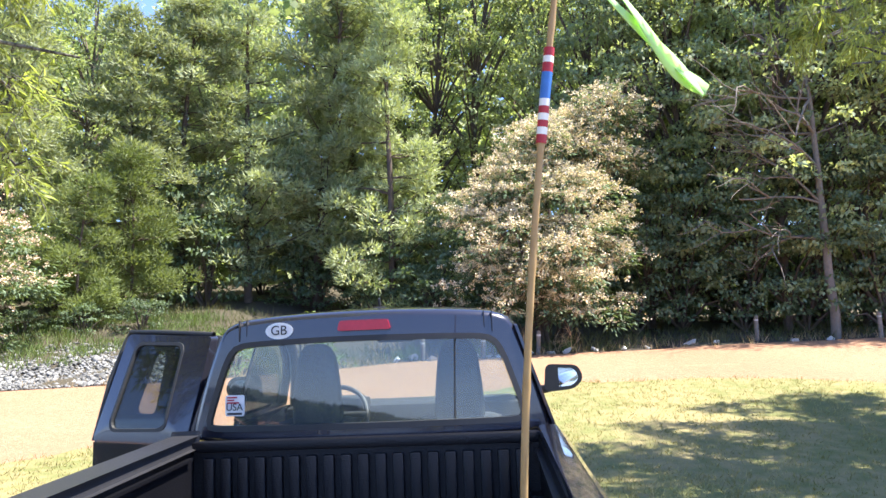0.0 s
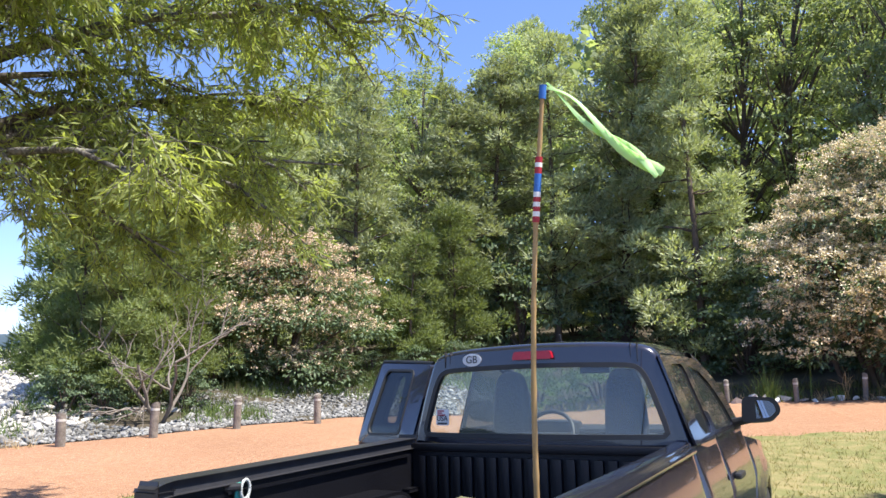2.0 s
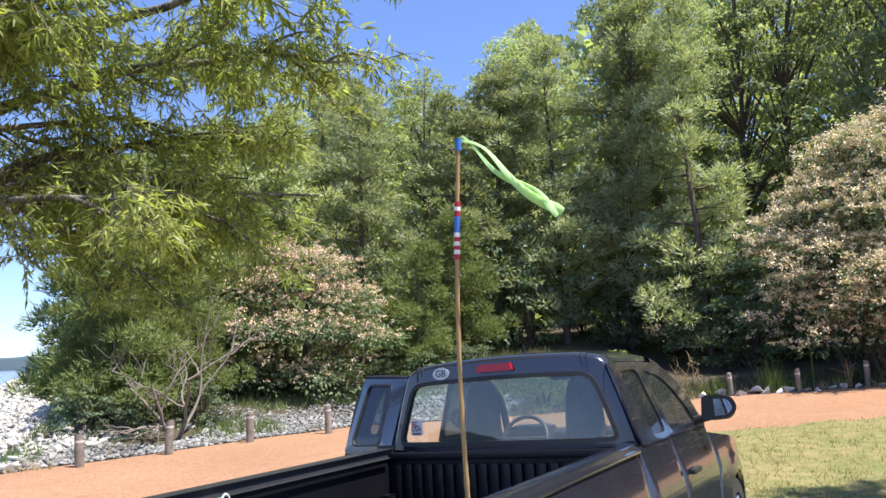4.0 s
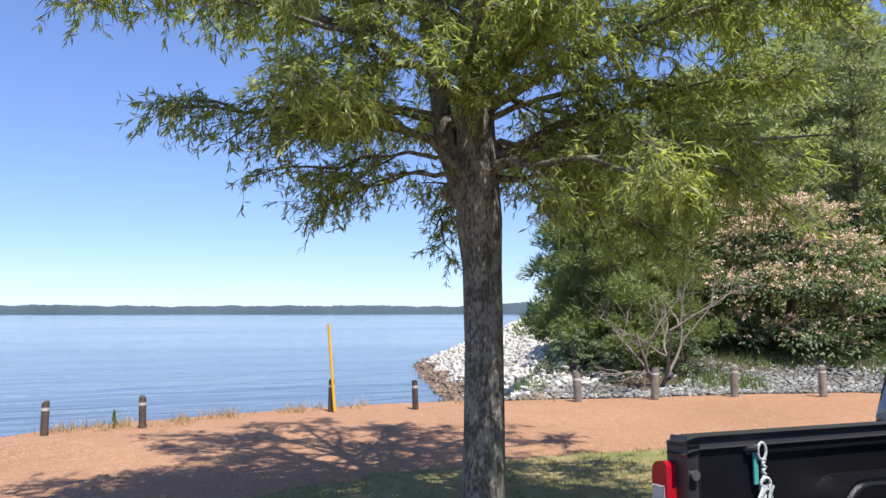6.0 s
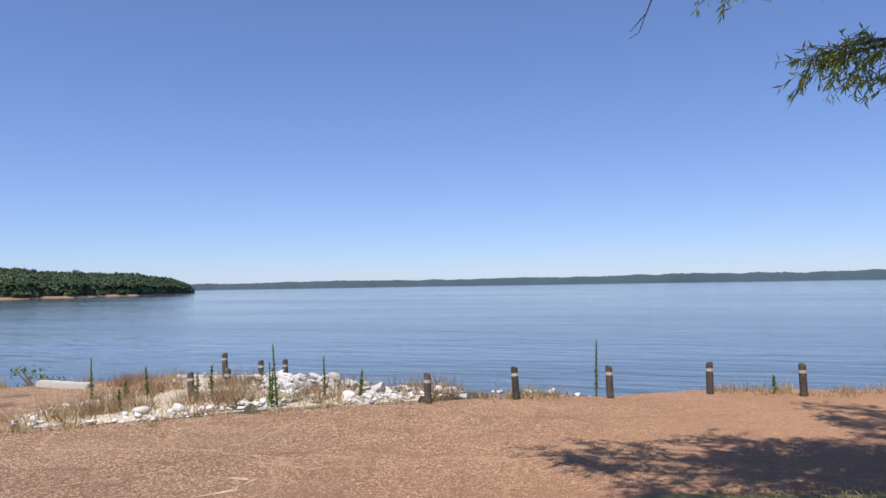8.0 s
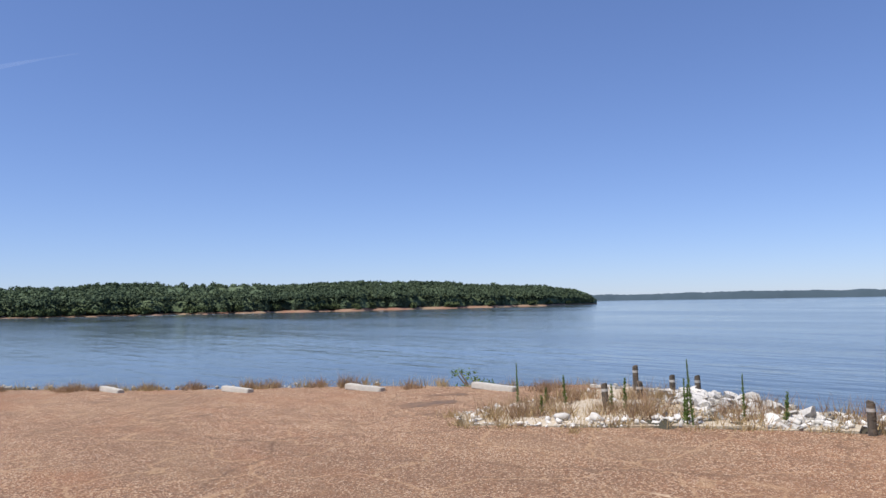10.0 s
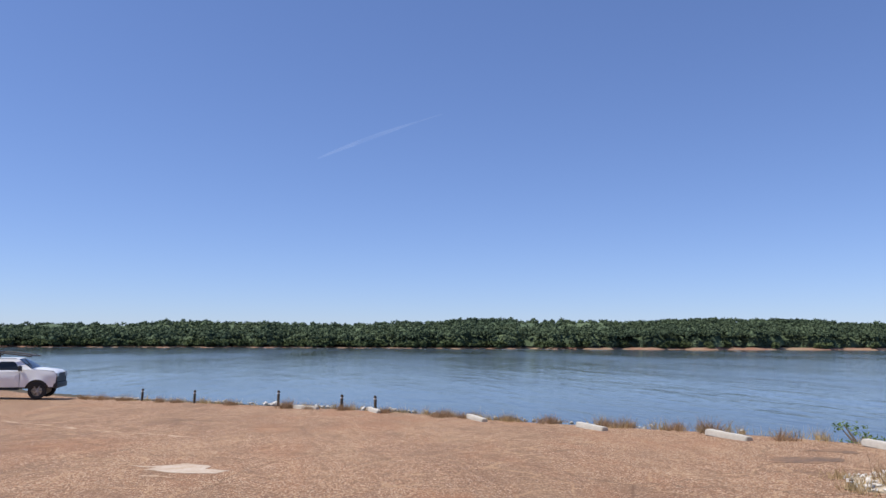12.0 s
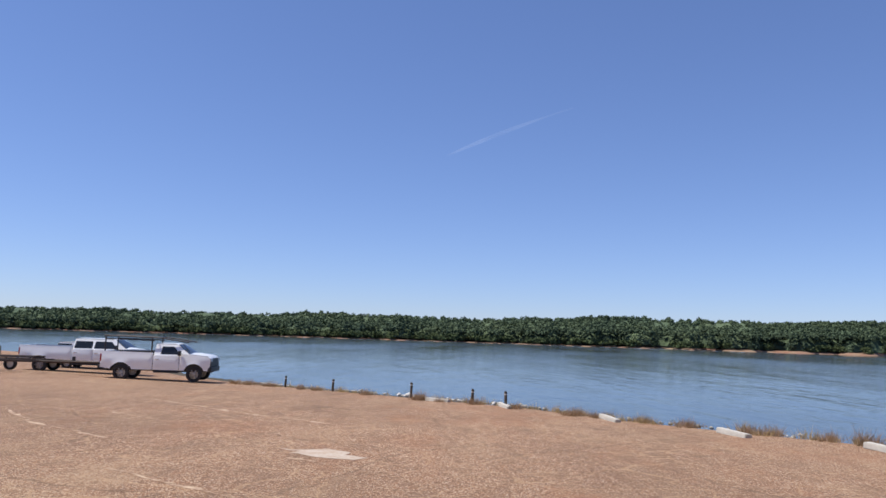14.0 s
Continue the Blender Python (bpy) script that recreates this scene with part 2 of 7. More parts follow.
# ---- mesh helpers ----
def mesh_from(name, verts, faces, material, smooth=False):
    """A mesh from arrays; faces all of one size."""
    me = bpy.data.meshes.new(name)
    verts, faces = np.asarray(verts, dtype=np.float32), np.asarray(faces, dtype=np.int32)
    k = faces.shape[1]
    me.vertices.add(len(verts))
    me.vertices.foreach_set("co", verts.ravel())
    me.loops.add(faces.size)
    me.loops.foreach_set("vertex_index", faces.ravel())
    me.polygons.add(len(faces))
    me.polygons.foreach_set("loop_start", np.arange(0, faces.size, k, dtype=np.int32))
    me.polygons.foreach_set("loop_total", np.full(len(faces), k, dtype=np.int32))
    if smooth:
        me.polygons.foreach_set("use_smooth", np.ones(len(faces), dtype=bool))
    me.materials.append(material)
    me.update()
    me.validate()
    return me


def part(name, bm, material, parent=None, label="", smooth=None):
    """A bmesh as one mesh object, under parent where one is given. smooth: the angle in degrees under which edges are rounded off."""
    me = bpy.data.meshes.new(name)
    if smooth:
        for face in bm.faces:
            face.smooth = True
        for edge in bm.edges:
            if len(edge.link_faces) == 2 and edge.calc_face_angle(0) > radians(smooth):
                edge.smooth = False
    bm.normal_update()
    bm.to_mesh(me)
    bm.free()
    me.materials.append(material)
    ob = new(name, me)
    ob.parent = parent
    return tagged(ob, label)


def mesh_part(name, me, parent=None, label=""):
    ob = new(name, me)
    ob.parent = parent
    return tagged(ob, label)


def box(bm, lo, hi, bevel=0.0, m=None):
    lo, hi = Vector(lo), Vector(hi)
    made = bmesh.ops.create_cube(bm, size=1.0)["verts"]
    for v in made:
        v.co = Vector([(a + b) / 2 + c * (b - a) for a, b, c in zip(lo, hi, v.co)])
    if bevel:
        edges = list({e for v in made for e in v.link_edges})
        made = bmesh.ops.bevel(bm, geom=edges, offset=bevel, segments=2, affect="EDGES", profile=0.6)["verts"]
    if m is not None:
        bmesh.ops.transform(bm, matrix=m, verts=list({v for v in made}))
    return bm


def cyl(bm, a, b, ra, rb=None, sides=12, caps=True):
    a, b = Vector(a), Vector(b)
    d = b - a
    m = Matrix.Translation((a + b) / 2) @ d.to_track_quat("Z", "Y").to_matrix().to_4x4()
    bmesh.ops.create_cone(bm, cap_ends=caps, segments=sides, radius1=ra, radius2=ra if rb is None else rb, depth=d.length, matrix=m)
    return bm


def tubes(lines, sides=5):
    """Tapered tubes along many polylines: each a list of (point, radius). Verts and quads."""
    verts, faces, base = [], [], 0
    ring = np.arange(sides) * 2 * np.pi / sides
    for line in lines:
        pts = np.array([p for p, _ in line], float)
        rad = np.array([r for _, r in line], float)
        tang = np.gradient(pts, axis=0)
        tang /= np.linalg.norm(tang, axis=1)[:, None] + 1e-9
        ref = np.array([0.0, 0.0, 1.0]) if abs(tang[0, 2]) < 0.9 else np.array([1.0, 0.0, 0.0])
        u = np.cross(tang, ref)
        u /= np.linalg.norm(u, axis=1)[:, None] + 1e-9
        w = np.cross(tang, u)
        v = pts[:, None] + rad[:, None, None] * (np.cos(ring)[None, :, None] * u[:, None] + np.sin(ring)[None, :, None] * w[:, None])
        verts.append(v.reshape(-1, 3))
        for i in range(len(pts) - 1):
            for j in range(sides):
                a, b = base + i * sides + j, base + i * sides + (j + 1) % sides
                faces.append((a, b, b + sides, a + sides))
        base += len(pts) * sides
    return np.concatenate(verts), np.array(faces)


def unit(v):
    return v / (np.linalg.norm(v, axis=-1, keepdims=True) + 1e-9)


def leaf_quads(rng, at, along, length, width, face=None):
    """Lozenge leaves from their stalks: places, directions, lengths and widths as arrays; face: which way their flats look."""
    side = unit(np.cross(along, unit(rng.normal(size=at.shape)) if face is None else face))
    up = np.cross(side, along)
    length, width = np.broadcast_to(length, len(at))[:, None], np.broadcast_to(width, len(at))[:, None]
    mid = at + along * length * 0.45 + up * width * 0.25
    v = np.stack([at, mid + side * width / 2, at + along * length, mid - side * width / 2], 1)
    return v.reshape(-1, 3), np.arange(len(at) * 4).reshape(-1, 4)


def blades(rng, at, along, length, width, face=None):
    """Thin triangles: needles and blades of grass; face: which way their flats look."""
    side = unit(np.cross(along, unit(rng.normal(size=at.shape)) if face is None else face))
    length, width = np.broadcast_to(length, len(at))[:, None], np.broadcast_to(width, len(at))[:, None]
    v = np.stack([at - side * width / 2, at + side * width / 2, at + along * length], 1)
    return v.reshape(-1, 3), np.arange(len(at) * 3).reshape(-1, 3)


def sphere_dirs(rng, n):
    return unit(rng.normal(size=(n, 3)))


# ---- lie of the land ----
WATER = -1.7


def ease(t):
    t = np.clip(t, 0, 1)
    return t * t * (3 - 2 * t)


def edge_distance(poly, x, y):
    """Signed distance to a closed polygon, positive inside."""
    x, y = np.asarray(x, float), np.asarray(y, float)
    best, inside = np.full(x.shape, 1e9), np.zeros(x.shape, bool)
    for (ax, ay), (bx, by) in zip(poly, poly[1:] + poly[:1]):
        dx, dy = bx - ax, by - ay
        t = np.clip(((x - ax) * dx + (y - ay) * dy) / (dx * dx + dy * dy), 0, 1)
        best = np.minimum(best, np.hypot(x - ax - t * dx, y - ay - t * dy))
        cross = (ay > y) != (by > y)
        inside ^= cross & (x < (bx - ax) * (y - ay) / (by - ay + 1e-12) + ax)
    return np.where(inside, best, -best)


# outer edge of the paving: along the shore posts, round the front of the lawn, and off to the east
LOT = [(-9.1, 10.4), (-9.9, 7.9), (-10.2, 5.7), (-10.7, 3.9), (-11.5, 0.6), (-11.5, -1.2), (-10.9, -3.9), (-10.5, -5.2), (-9.4, -6.6), (-9.0, -7.9),
       (-8.1, -9.1), (-6.9, -10.9), (-5.8, -12.3), (-4.9, -13.6), (-5.6, -14.5), (-7.4, -14.6), (-9.9, -15.0), (-10.3, -15.9), (-8.9, -17.2), (-7.5, -20.4),
       (-5.6, -23.6), (-3.2, -26.8), (-0.6, -31.2), (2.6, -34.6), (6.8, -38.6), (11.5, -43.0), (20.0, -52.0), (31.0, -63.0), (60.0, -74.0), (110.0, -80.0),
       (110.0, 20.0), (60.0, 10.0), (30.0, 12.5), (14.0, 15.0), (10.3, 15.6), (6.8, 15.3), (2.0, 14.55), (-1.0, 14.15), (-4.0, 12.8), (-7.0, 11.3)]
LAWN = [(-4.6, -5.3), (-5.1, -3.8), (-5.75, -2.2), (-5.95, -0.5), (-5.9, 1.6), (-5.75, 2.6), (-4.9, 4.6), (-3.9, 6.6), (-2.0, 8.6), (0.3, 9.7), (2.2, 10.4),
        (5.0, 10.4), (7.2, 9.5), (11.0, 8.0), (18.0, 5.0), (24.0, 1.0), (22.0, -4.0), (10.0, -6.5), (2.0, -7.2), (-3.2, -6.8)]
SHORE = [(-12.9, 2.2), (-13.4, 0.4), (-13.2, -1.4), (-12.6, -4.0), (-12.2, -5.5), (-11.3, -7.0), (-11.0, -8.8), (-11.2, -11.0), (-12.0, -13.2), (-12.2, -16.2),
         (-10.6, -18.3), (-9.2, -21.2), (-7.2, -24.6), (-4.8, -27.8), (-2.2, -32.2), (1.2, -35.8), (5.4, -39.8), (10.2, -44.2), (18.6, -53.2), (30.0, -64.8),
         (60.0, -76.4), (120.0, -84.0), (400.0, -120.0), (900.0, -300.0), (2600.0, -300.0), (2600.0, 2600.0), (-300.0, 2600.0), (-120.0, 300.0), (-75.0, 90.0), (-60.0, 40.0), (-46.5, 16.0), (-44.5, 14.6),
         (-36.0, 11.6), (-27.0, 8.8), (-20.0, 6.4), (-16.0, 4.4)]


def lot_height(x, y):
    m = np.maximum(0.067 * (y - 4) + 0.043 * x, 0)
    m = m * m / (m + 0.15)
    m = np.where(m > 2.5, 2.5 + (m - 2.5) * 0.5, m)
    return 0.026 * np.clip(x - 14.5, 0, 25) * ease((-y - 25) / 10) + 0.1 * ease((-x - 4) / 5) + 0.035 * np.clip(y + 13, -38, 0) + np.minimum(m, 9.0)


def land_height(x, y):
    x, y = np.asarray(x, float), np.asarray(y, float)
    out = np.maximum(-edge_distance(LOT, x, y), 0)
    west = ease((-x - 3) / 5) * ease((y - 2) / 3)
    bank = west * (0.62 * ease(out / 7.0) + 0.045 * np.minimum(out, 40))
    d = edge_distance(SHORE, x, y)
    k = 0.43 + 0.52 * np.where(y > 2, ease((x + 19) / 5), 1)
    h = np.minimum(lot_height(x, y) + bank, WATER + k * d)
    return np.maximum(h, -6.0)


def drop(x, y, lift=0.0):
    return float(land_height(np.array([x]), np.array([y]))[0]) + lift


def sheet(name, poly, step, lift, height, material, thick=0.0, rough=0.0, seed=1):
    """A filled outline laid over the land, with its rim turned down."""
    rng = np.random.default_rng(seed)
    xs, ys = [p[0] for p in poly], [p[1] for p in poly]
    rim = []
    for (ax, ay), (bx, by) in zip(poly, poly[1:] + poly[:1]):
        n = max(1, int(math.hypot(bx - ax, by - ay) / (step * 0.7)))
        for i in range(n):
            wob = 0.05 if math.hypot(ax, ay) < 40 else 0
            rim.append((ax + (bx - ax) * i / n + rng.normal() * wob, ay + (by - ay) * i / n + rng.normal() * wob))
    gx, gy = np.meshgrid(np.arange(min(xs), max(xs), step), np.arange(min(ys), max(ys), step))
    gx, gy = gx.ravel(), gy.ravel()
    inside = edge_distance(rim, gx, gy) > step * 0.45
    pts = rim + list(zip(gx[inside].tolist(), gy[inside].tolist()))
    n = len(rim)
    flat, _, faces, *_ = delaunay_2d_cdt([Vector(p) for p in pts], [(i, (i + 1) % n) for i in range(n)], [], 1, 1e-4)
    co = np.array([(p.x, p.y) for p in flat])
    z = height(co[:, 0], co[:, 1]) + lift + rng.normal(size=len(co)) * rough
    bm = bmesh.new()
    vs = [bm.verts.new((a, b, c)) for (a, b), c in zip(co, z)]
    for f in faces:
        bm.faces.new([vs[i] for i in f])
    if thick:
        lip = [e for e in bm.edges if len(e.link_faces) == 1]
        down = bmesh.ops.extrude_edge_only(bm, edges=lip)["geom"]
        for v in down:
            if isinstance(v, bmesh.types.BMVert):
                v.co.z -= thick
    bmesh.ops.recalc_face_normals(bm, faces=bm.faces)
    return part(name, bm, material, smooth=40)


def axis_steps(near, fine, far):
    out, v, s = [0.0], 0.0, fine
    while v < far:
        if v > near:
            s *= 1.18
        v += s
        out.append(v)
    return np.array([-a for a in out[:0:-1]] + out)


def build_ground():
    xs, ys = axis_steps(50, 0.7, 2600) - 4, axis_steps(50, 0.7, 2600)
    gx, gy = np.meshgrid(xs, ys)
    z = land_height(gx.ravel(), gy.ravel())
    inside = edge_distance(LOT, gx.ravel(), gy.ravel())
    rng = np.random.default_rng(4)
    z = z - 0.12 * ease((inside + 0.3) / 0.8) + rng.normal(size=len(z)) * 0.03 * (inside < 0)
    nx, ny = len(xs), len(ys)
    i, j = np.meshgrid(np.arange(nx - 1), np.arange(ny - 1))
    a = (j * nx + i).ravel()
    me = mesh_from("ground", np.stack([gx.ravel(), gy.ravel(), z], 1), np.stack([a, a + 1, a + nx + 1, a + nx], 1), M_EARTH, smooth=True)
    tagged(mesh_part("ground", me), "brown forest floor and lake bed, leaf litter and soil", "ground", kind="structure")


build_ground()
tagged(sheet("lot", LOT, 0.9, 0.0, lot_height, M_ASPHALT, thick=0.1), "tan chip-sealed parking lot and drive beside the lake", "parking lot", kind="structure")
tagged(sheet("lawn", LAWN, 0.45, 0.035, lot_height, M_LAWN, thick=0.08, rough=0.008), "dry patchy green lawn under the pickup and oak", "lawn", kind="structure")


def water_material():
    m = bpy.data.materials.new("lake_water")
    m.use_nodes = True
    n, k = m.node_tree.nodes, m.node_tree.links.new
    b = n["Principled BSDF"]
    b.inputs["Base Color"].default_value = (0.06, 0.08, 0.088, 1)
    b.inputs["Roughness"].default_value, b.inputs["IOR"].default_value = 0.18, 1.33
    tc = n.new("ShaderNodeTexCoord")
    last = None
    for scale, stretch, strength, dist in ((0.9, 0.3, 0.5, 0.11), (0.16, 0.22, 0.42, 0.4), (2.2, 0.3, 0.5, 0.045), (6.0, 0.5, 0.25, 0.015)):
        mp, tx, bp = n.new("ShaderNodeMapping"), n.new("ShaderNodeTexNoise"), n.new("ShaderNodeBump")
        mp.inputs["Rotation"].default_value = (0, 0, radians(25))
        mp.inputs["Scale"].default_value = (scale, scale * stretch, 1)
        tx.inputs["Scale"].default_value, tx.inputs["Detail"].default_value = 1.0, 3
        bp.inputs["Strength"].default_value, bp.inputs["Distance"].default_value = strength, dist
        k(tc.outputs["Object"], mp.inputs[0])
        k(mp.outputs[0], tx.inputs[0])
        k(tx.outputs["Fac"], bp.inputs["Height"])
        if last:
            k(last.outputs[0], bp.inputs["Normal"])
        last = bp
    k(last.outputs[0], b.inputs["Normal"])
    # cat's paws: ruffled and smoother stretches
    mp, tx, rg = n.new("ShaderNodeMapping"), n.new("ShaderNodeTexNoise"), n.new("ShaderNodeMapRange")
    mp.inputs["Rotation"].default_value, mp.inputs["Scale"].default_value = (0, 0, radians(-20)), (0.035, 0.012, 1)
    tx.inputs["Scale"].default_value, tx.inputs["Detail"].default_value = 1.0, 6
    k(tc.outputs["Object"], mp.inputs[0])
    k(mp.outputs[0], tx.inputs["Vector"])
    k(tx.outputs["Fac"], rg.inputs["Value"])
    rg.inputs["From Min"].default_value, rg.inputs["From Max"].default_value = 0.38, 0.62
    rg.inputs["To Min"].default_value, rg.inputs["To Max"].default_value = 0.07, 0.14
    k(rg.outputs[0], b.inputs["Roughness"])
    return m


def build_water():
    xs = axis_steps(40, 4, 3400)
    gx, gy = np.meshgrid(xs, xs)
    n = len(xs)
    i, j = np.meshgrid(np.arange(n - 1), np.arange(n - 1))
    a = (j * n + i).ravel()
    me = mesh_from("water", np.stack([gx.ravel(), gy.ravel(), np.full(gx.size, WATER)], 1), np.stack([a, a + 1, a + n + 1, a + n], 1), water_material())
    tagged(mesh_part("water", me), "rippled grey-blue lake water under a clear sky", "lake", kind="structure")


build_water()


# ---- trees ----
def place(yaw, far, eye=(1.9, -4.1)):
    """A spot of the plan by its bearing (degrees to the left of +y) and its distance from the middle of the walk."""
    return eye[0] - math.sin(radians(yaw)) * far, eye[1] + math.cos(radians(yaw)) * far


def wander(rng, start, heading, length, steps, droop=0.0, wobble=0.12):
    """A wandering line of points."""
    p, d, out = np.array(start, float), unit(np.array(heading, float)), []
    for _ in range(steps + 1):
        out.append(p.copy())
        d = unit(d + rng.normal(size=3) * wobble + np.array([0, 0, -droop / steps]))
        p = p + d * length / steps
    return np.array(out)


def taper(line, r0, r1):
    return [(p, r0 + (r1 - r0) * i / (len(line) - 1)) for i, p in enumerate(line)]


def stand(name, trunk_me, crown_me, x, y, z, turn, scale, label, group, extra=None, tall=1.0):
    root = new(name)
    mesh_part("trunk", trunk_me, root)
    mesh_part("crown", crown_me, root)
    if extra:
        mesh_part("blossom", extra, root)
    root.matrix_basis = pose(x, y, z, 0, 0, turn) @ Matrix.Diagonal((scale, scale, scale * tall, 1))
    return tagged(root, label, "tree", group)


def pine_meshes(seed, high, wide, low, material=None, fine=1.0):
    """Whorls of limbs that end in rounded tufts of needles."""
    rng = np.random.default_rng(seed)
    trunk = wander(rng, (0, 0, -0.3), (0, 0, 1), high, 12, wobble=0.025)
    lines = [taper(trunk, 0.16 * high / 13, 0.025)]
    at, way, face = [], [], []

    def tuft(spot, out, r, n):
        n = int(n * fine)
        d = sphere_dirs(rng, n)
        d[:, 2] = np.abs(d[:, 2]) * 1.15 - 0.4
        d = unit(d)
        at.append(spot + d * (r, r, r * 0.8) * rng.uniform(0.55, 1.0, (n, 1)))
        way.append(unit(d * 0.9 + out * 0.15 + (0, 0, 0.3) + rng.normal(size=(n, 3)) * 0.5))
        face.append(unit(d + (0.15, 0, 0.55) + rng.normal(size=(n, 3)) * 0.3))

    z = low
    while z < high * 0.97:
        t = z / high
        reach = wide * (1 - t) ** 0.6 * (0.75 + 0.25 * min(1, t * 5))
        for _ in range(rng.integers(3, 5)):
            a = rng.uniform(0, 2 * np.pi)
            r = max(0.35, reach * rng.uniform(0.5, 1.12))
            here = trunk[int(t * 12)] + np.array([0, 0, z - trunk[int(t * 12)][2]])
            limb = wander(rng, here, (np.cos(a), np.sin(a), rng.uniform(-0.05, 0.4)), r, 5, droop=-0.25, wobble=0.13)
            lines.append(taper(limb, 0.016 + 0.011 * r, 0.008))
            out = np.array([np.cos(a), np.sin(a), 0.2])
            tuft(limb[5], out, rng.uniform(0.45, 0.72), 165)
            for _ in range(int(r * 1.0 + rng.uniform(0, 0.8))):
                i = rng.integers(1, 5)
                spot = limb[i] + rng.normal(size=3) * (0.4, 0.4, 0.16)
                tuft(spot, out, rng.uniform(0.36, 0.58), 110)
        z += rng.uniform(0.46, 0.78)
    at, way, face = np.concatenate(at), np.concatenate(way), np.concatenate(face)
    v, f = blades(rng, at, way, rng.uniform(0.15, 0.27, len(at)), 0.066 / fine**1.2, face)
    return mesh_from("pine_trunk", *tubes(lines, 5), M_PINEBARK, True), mesh_from("pine_crown", v, f, material or M_NEEDLE)


def broad_meshes(seed, high, wide, low, leaf=0.145, clumps=235, per=54, material=None, bark=None, spread=0.32):
    rng = np.random.default_rng(seed)
    trunk = wander(rng, (0, 0, -0.3), (0, 0, 1), high * 0.9, 10, wobble=0.05)
    lines = [taper(trunk, 0.013 * high, 0.02)]
    at, along, face = [], [], []
    for _ in range(clumps):
        t = rng.uniform(0, 1) ** 0.8
        z = low + (high - low) * t
        reach = wide * (np.sin(np.pi * (0.18 + 0.78 * t)) ** 0.7) * rng.uniform(0.45, 1.05)
        a = rng.uniform(0, 2 * np.pi)
        spot = np.array([np.cos(a) * reach, np.sin(a) * reach, z]) + rng.normal(size=3) * 0.2
        if rng.random() < 0.2:
            foot = trunk[min(9, max(1, int((z - 1.2) / high * 10)))]
            mid = (foot + spot) / 2 + np.array([0, 0, 0.25])
            lines.append([(foot, 0.05), (mid, 0.03), (spot, 0.008)])
        n = int(per * rng.uniform(0.6, 1.4))
        d = sphere_dirs(rng, n)
        d[:, 2] = np.abs(d[:, 2]) * 0.9 - 0.25
        at.append(spot + d * spread * rng.uniform(0.35, 1.1, (n, 1)) * (1.25, 1.25, 0.75) * (0.6 + wide / 5))
        along.append(unit(d * 0.5 + rng.normal(size=(n, 3)) * 0.7 + (0, 0, -0.25)))
        face.append(unit(d + (0.1, 0, 0.65) + rng.normal(size=(n, 3)) * 0.35))
    at, along, face = np.concatenate(at), np.concatenate(along), np.concatenate(face)
    v, f = leaf_quads(rng, at, along, rng.uniform(0.75, 1.3, len(at)) * leaf, leaf * 0.62, face)
    return mesh_from("broad_trunk", *tubes(lines, 6), bark or M_PINEBARK, True), mesh_from("broad_crown", v, f, material or M_BROAD)


def blossom_meshes(seed, lobes, blossom, share, bare=1.0):
    """Flat tiers of leafy sprays on bent stems, in flower along their upper sides. lobes: x, y, height, radius, depth of each tier."""
    rng = np.random.default_rng(seed)
    lines, at, along, fat, fal, look_way = [], [], [], [], [], []
    for x, y, z, r, deep in lobes:
        foot = np.array((rng.normal() * 0.3 + x * 0.15, rng.normal() * 0.3, -0.2))
        top = np.array((x, y, z - deep * 0.3))
        lines.append([(foot, 0.085), (foot * 0.5 + top * 0.5 + (0, 0, 0.3), 0.055), (top, 0.025)])
        share_here = share * float(np.interp(z, (bare, bare + 2.6), (0.3, 1.1)))
        for _ in range(int(30 * r * r) + 8):
            a, s = rng.uniform(0, 2 * np.pi), rng.uniform(0.1, 1.0) ** 0.55
            edge = r * (1 + 0.18 * np.sin(a * 3 + seed) + 0.1 * np.sin(a * 7))
            spot = np.array([x + np.cos(a) * edge * s, y + np.sin(a) * edge * s, z - deep * s**2.2 * rng.uniform(0.6, 1.15) + rng.normal() * 0.12])
            n = rng.integers(20, 34)
            d = sphere_dirs(rng, n)
            at.append(spot + d * (0.42, 0.42, 0.2) * rng.uniform(0.3, 1.0, (n, 1)))
            along.append(unit(d * (1, 1, 0.5) + (np.cos(a) * 0.5, np.sin(a) * 0.5, -0.35)))
            look_way.append(unit(d * 0.5 + (np.cos(a) * s * 0.7, np.sin(a) * s * 0.7, 0.9) + rng.normal(size=(n, 3)) * 0.25))
            m = int(11 * share_here * rng.uniform(0.3, 1.4))
            tips = spot + np.stack([rng.normal(size=m) * 0.3, rng.normal(size=m) * 0.3, rng.uniform(0.04, 0.24, m)], 1)
            fat.append(np.repeat(tips, 13, 0) + rng.normal(size=(m * 13, 3)) * (0.045, 0.045, 0.03))
            fal.append(unit(sphere_dirs(rng, m * 13) + (0, 0, 0.5)))
            if rng.random() < 0.25:
                lines.append([(top, 0.02), (top * 0.4 + spot * 0.6 + (0, 0, 0.1), 0.014), (spot, 0.005)])
    at, along, fat, fal, look_way = (np.concatenate(q) for q in (at, along, fat, fal, look_way))
    leaf = mesh_from("bush_crown", *leaf_quads(rng, at, along, rng.uniform(0.11, 0.2, len(at)), 0.06, look_way), M_SHRUB)
    bloom = mesh_from("bush_blossom", *leaf_quads(rng, fat, fal, rng.uniform(0.04, 0.068, len(fat)), 0.042, unit(sphere_dirs(rng, len(fat)) * 0.8 + (0, 0, 0.5))), blossom)
    return mesh_from("bush_stems", *tubes(lines, 5), M_PINEBARK, True), leaf, bloom


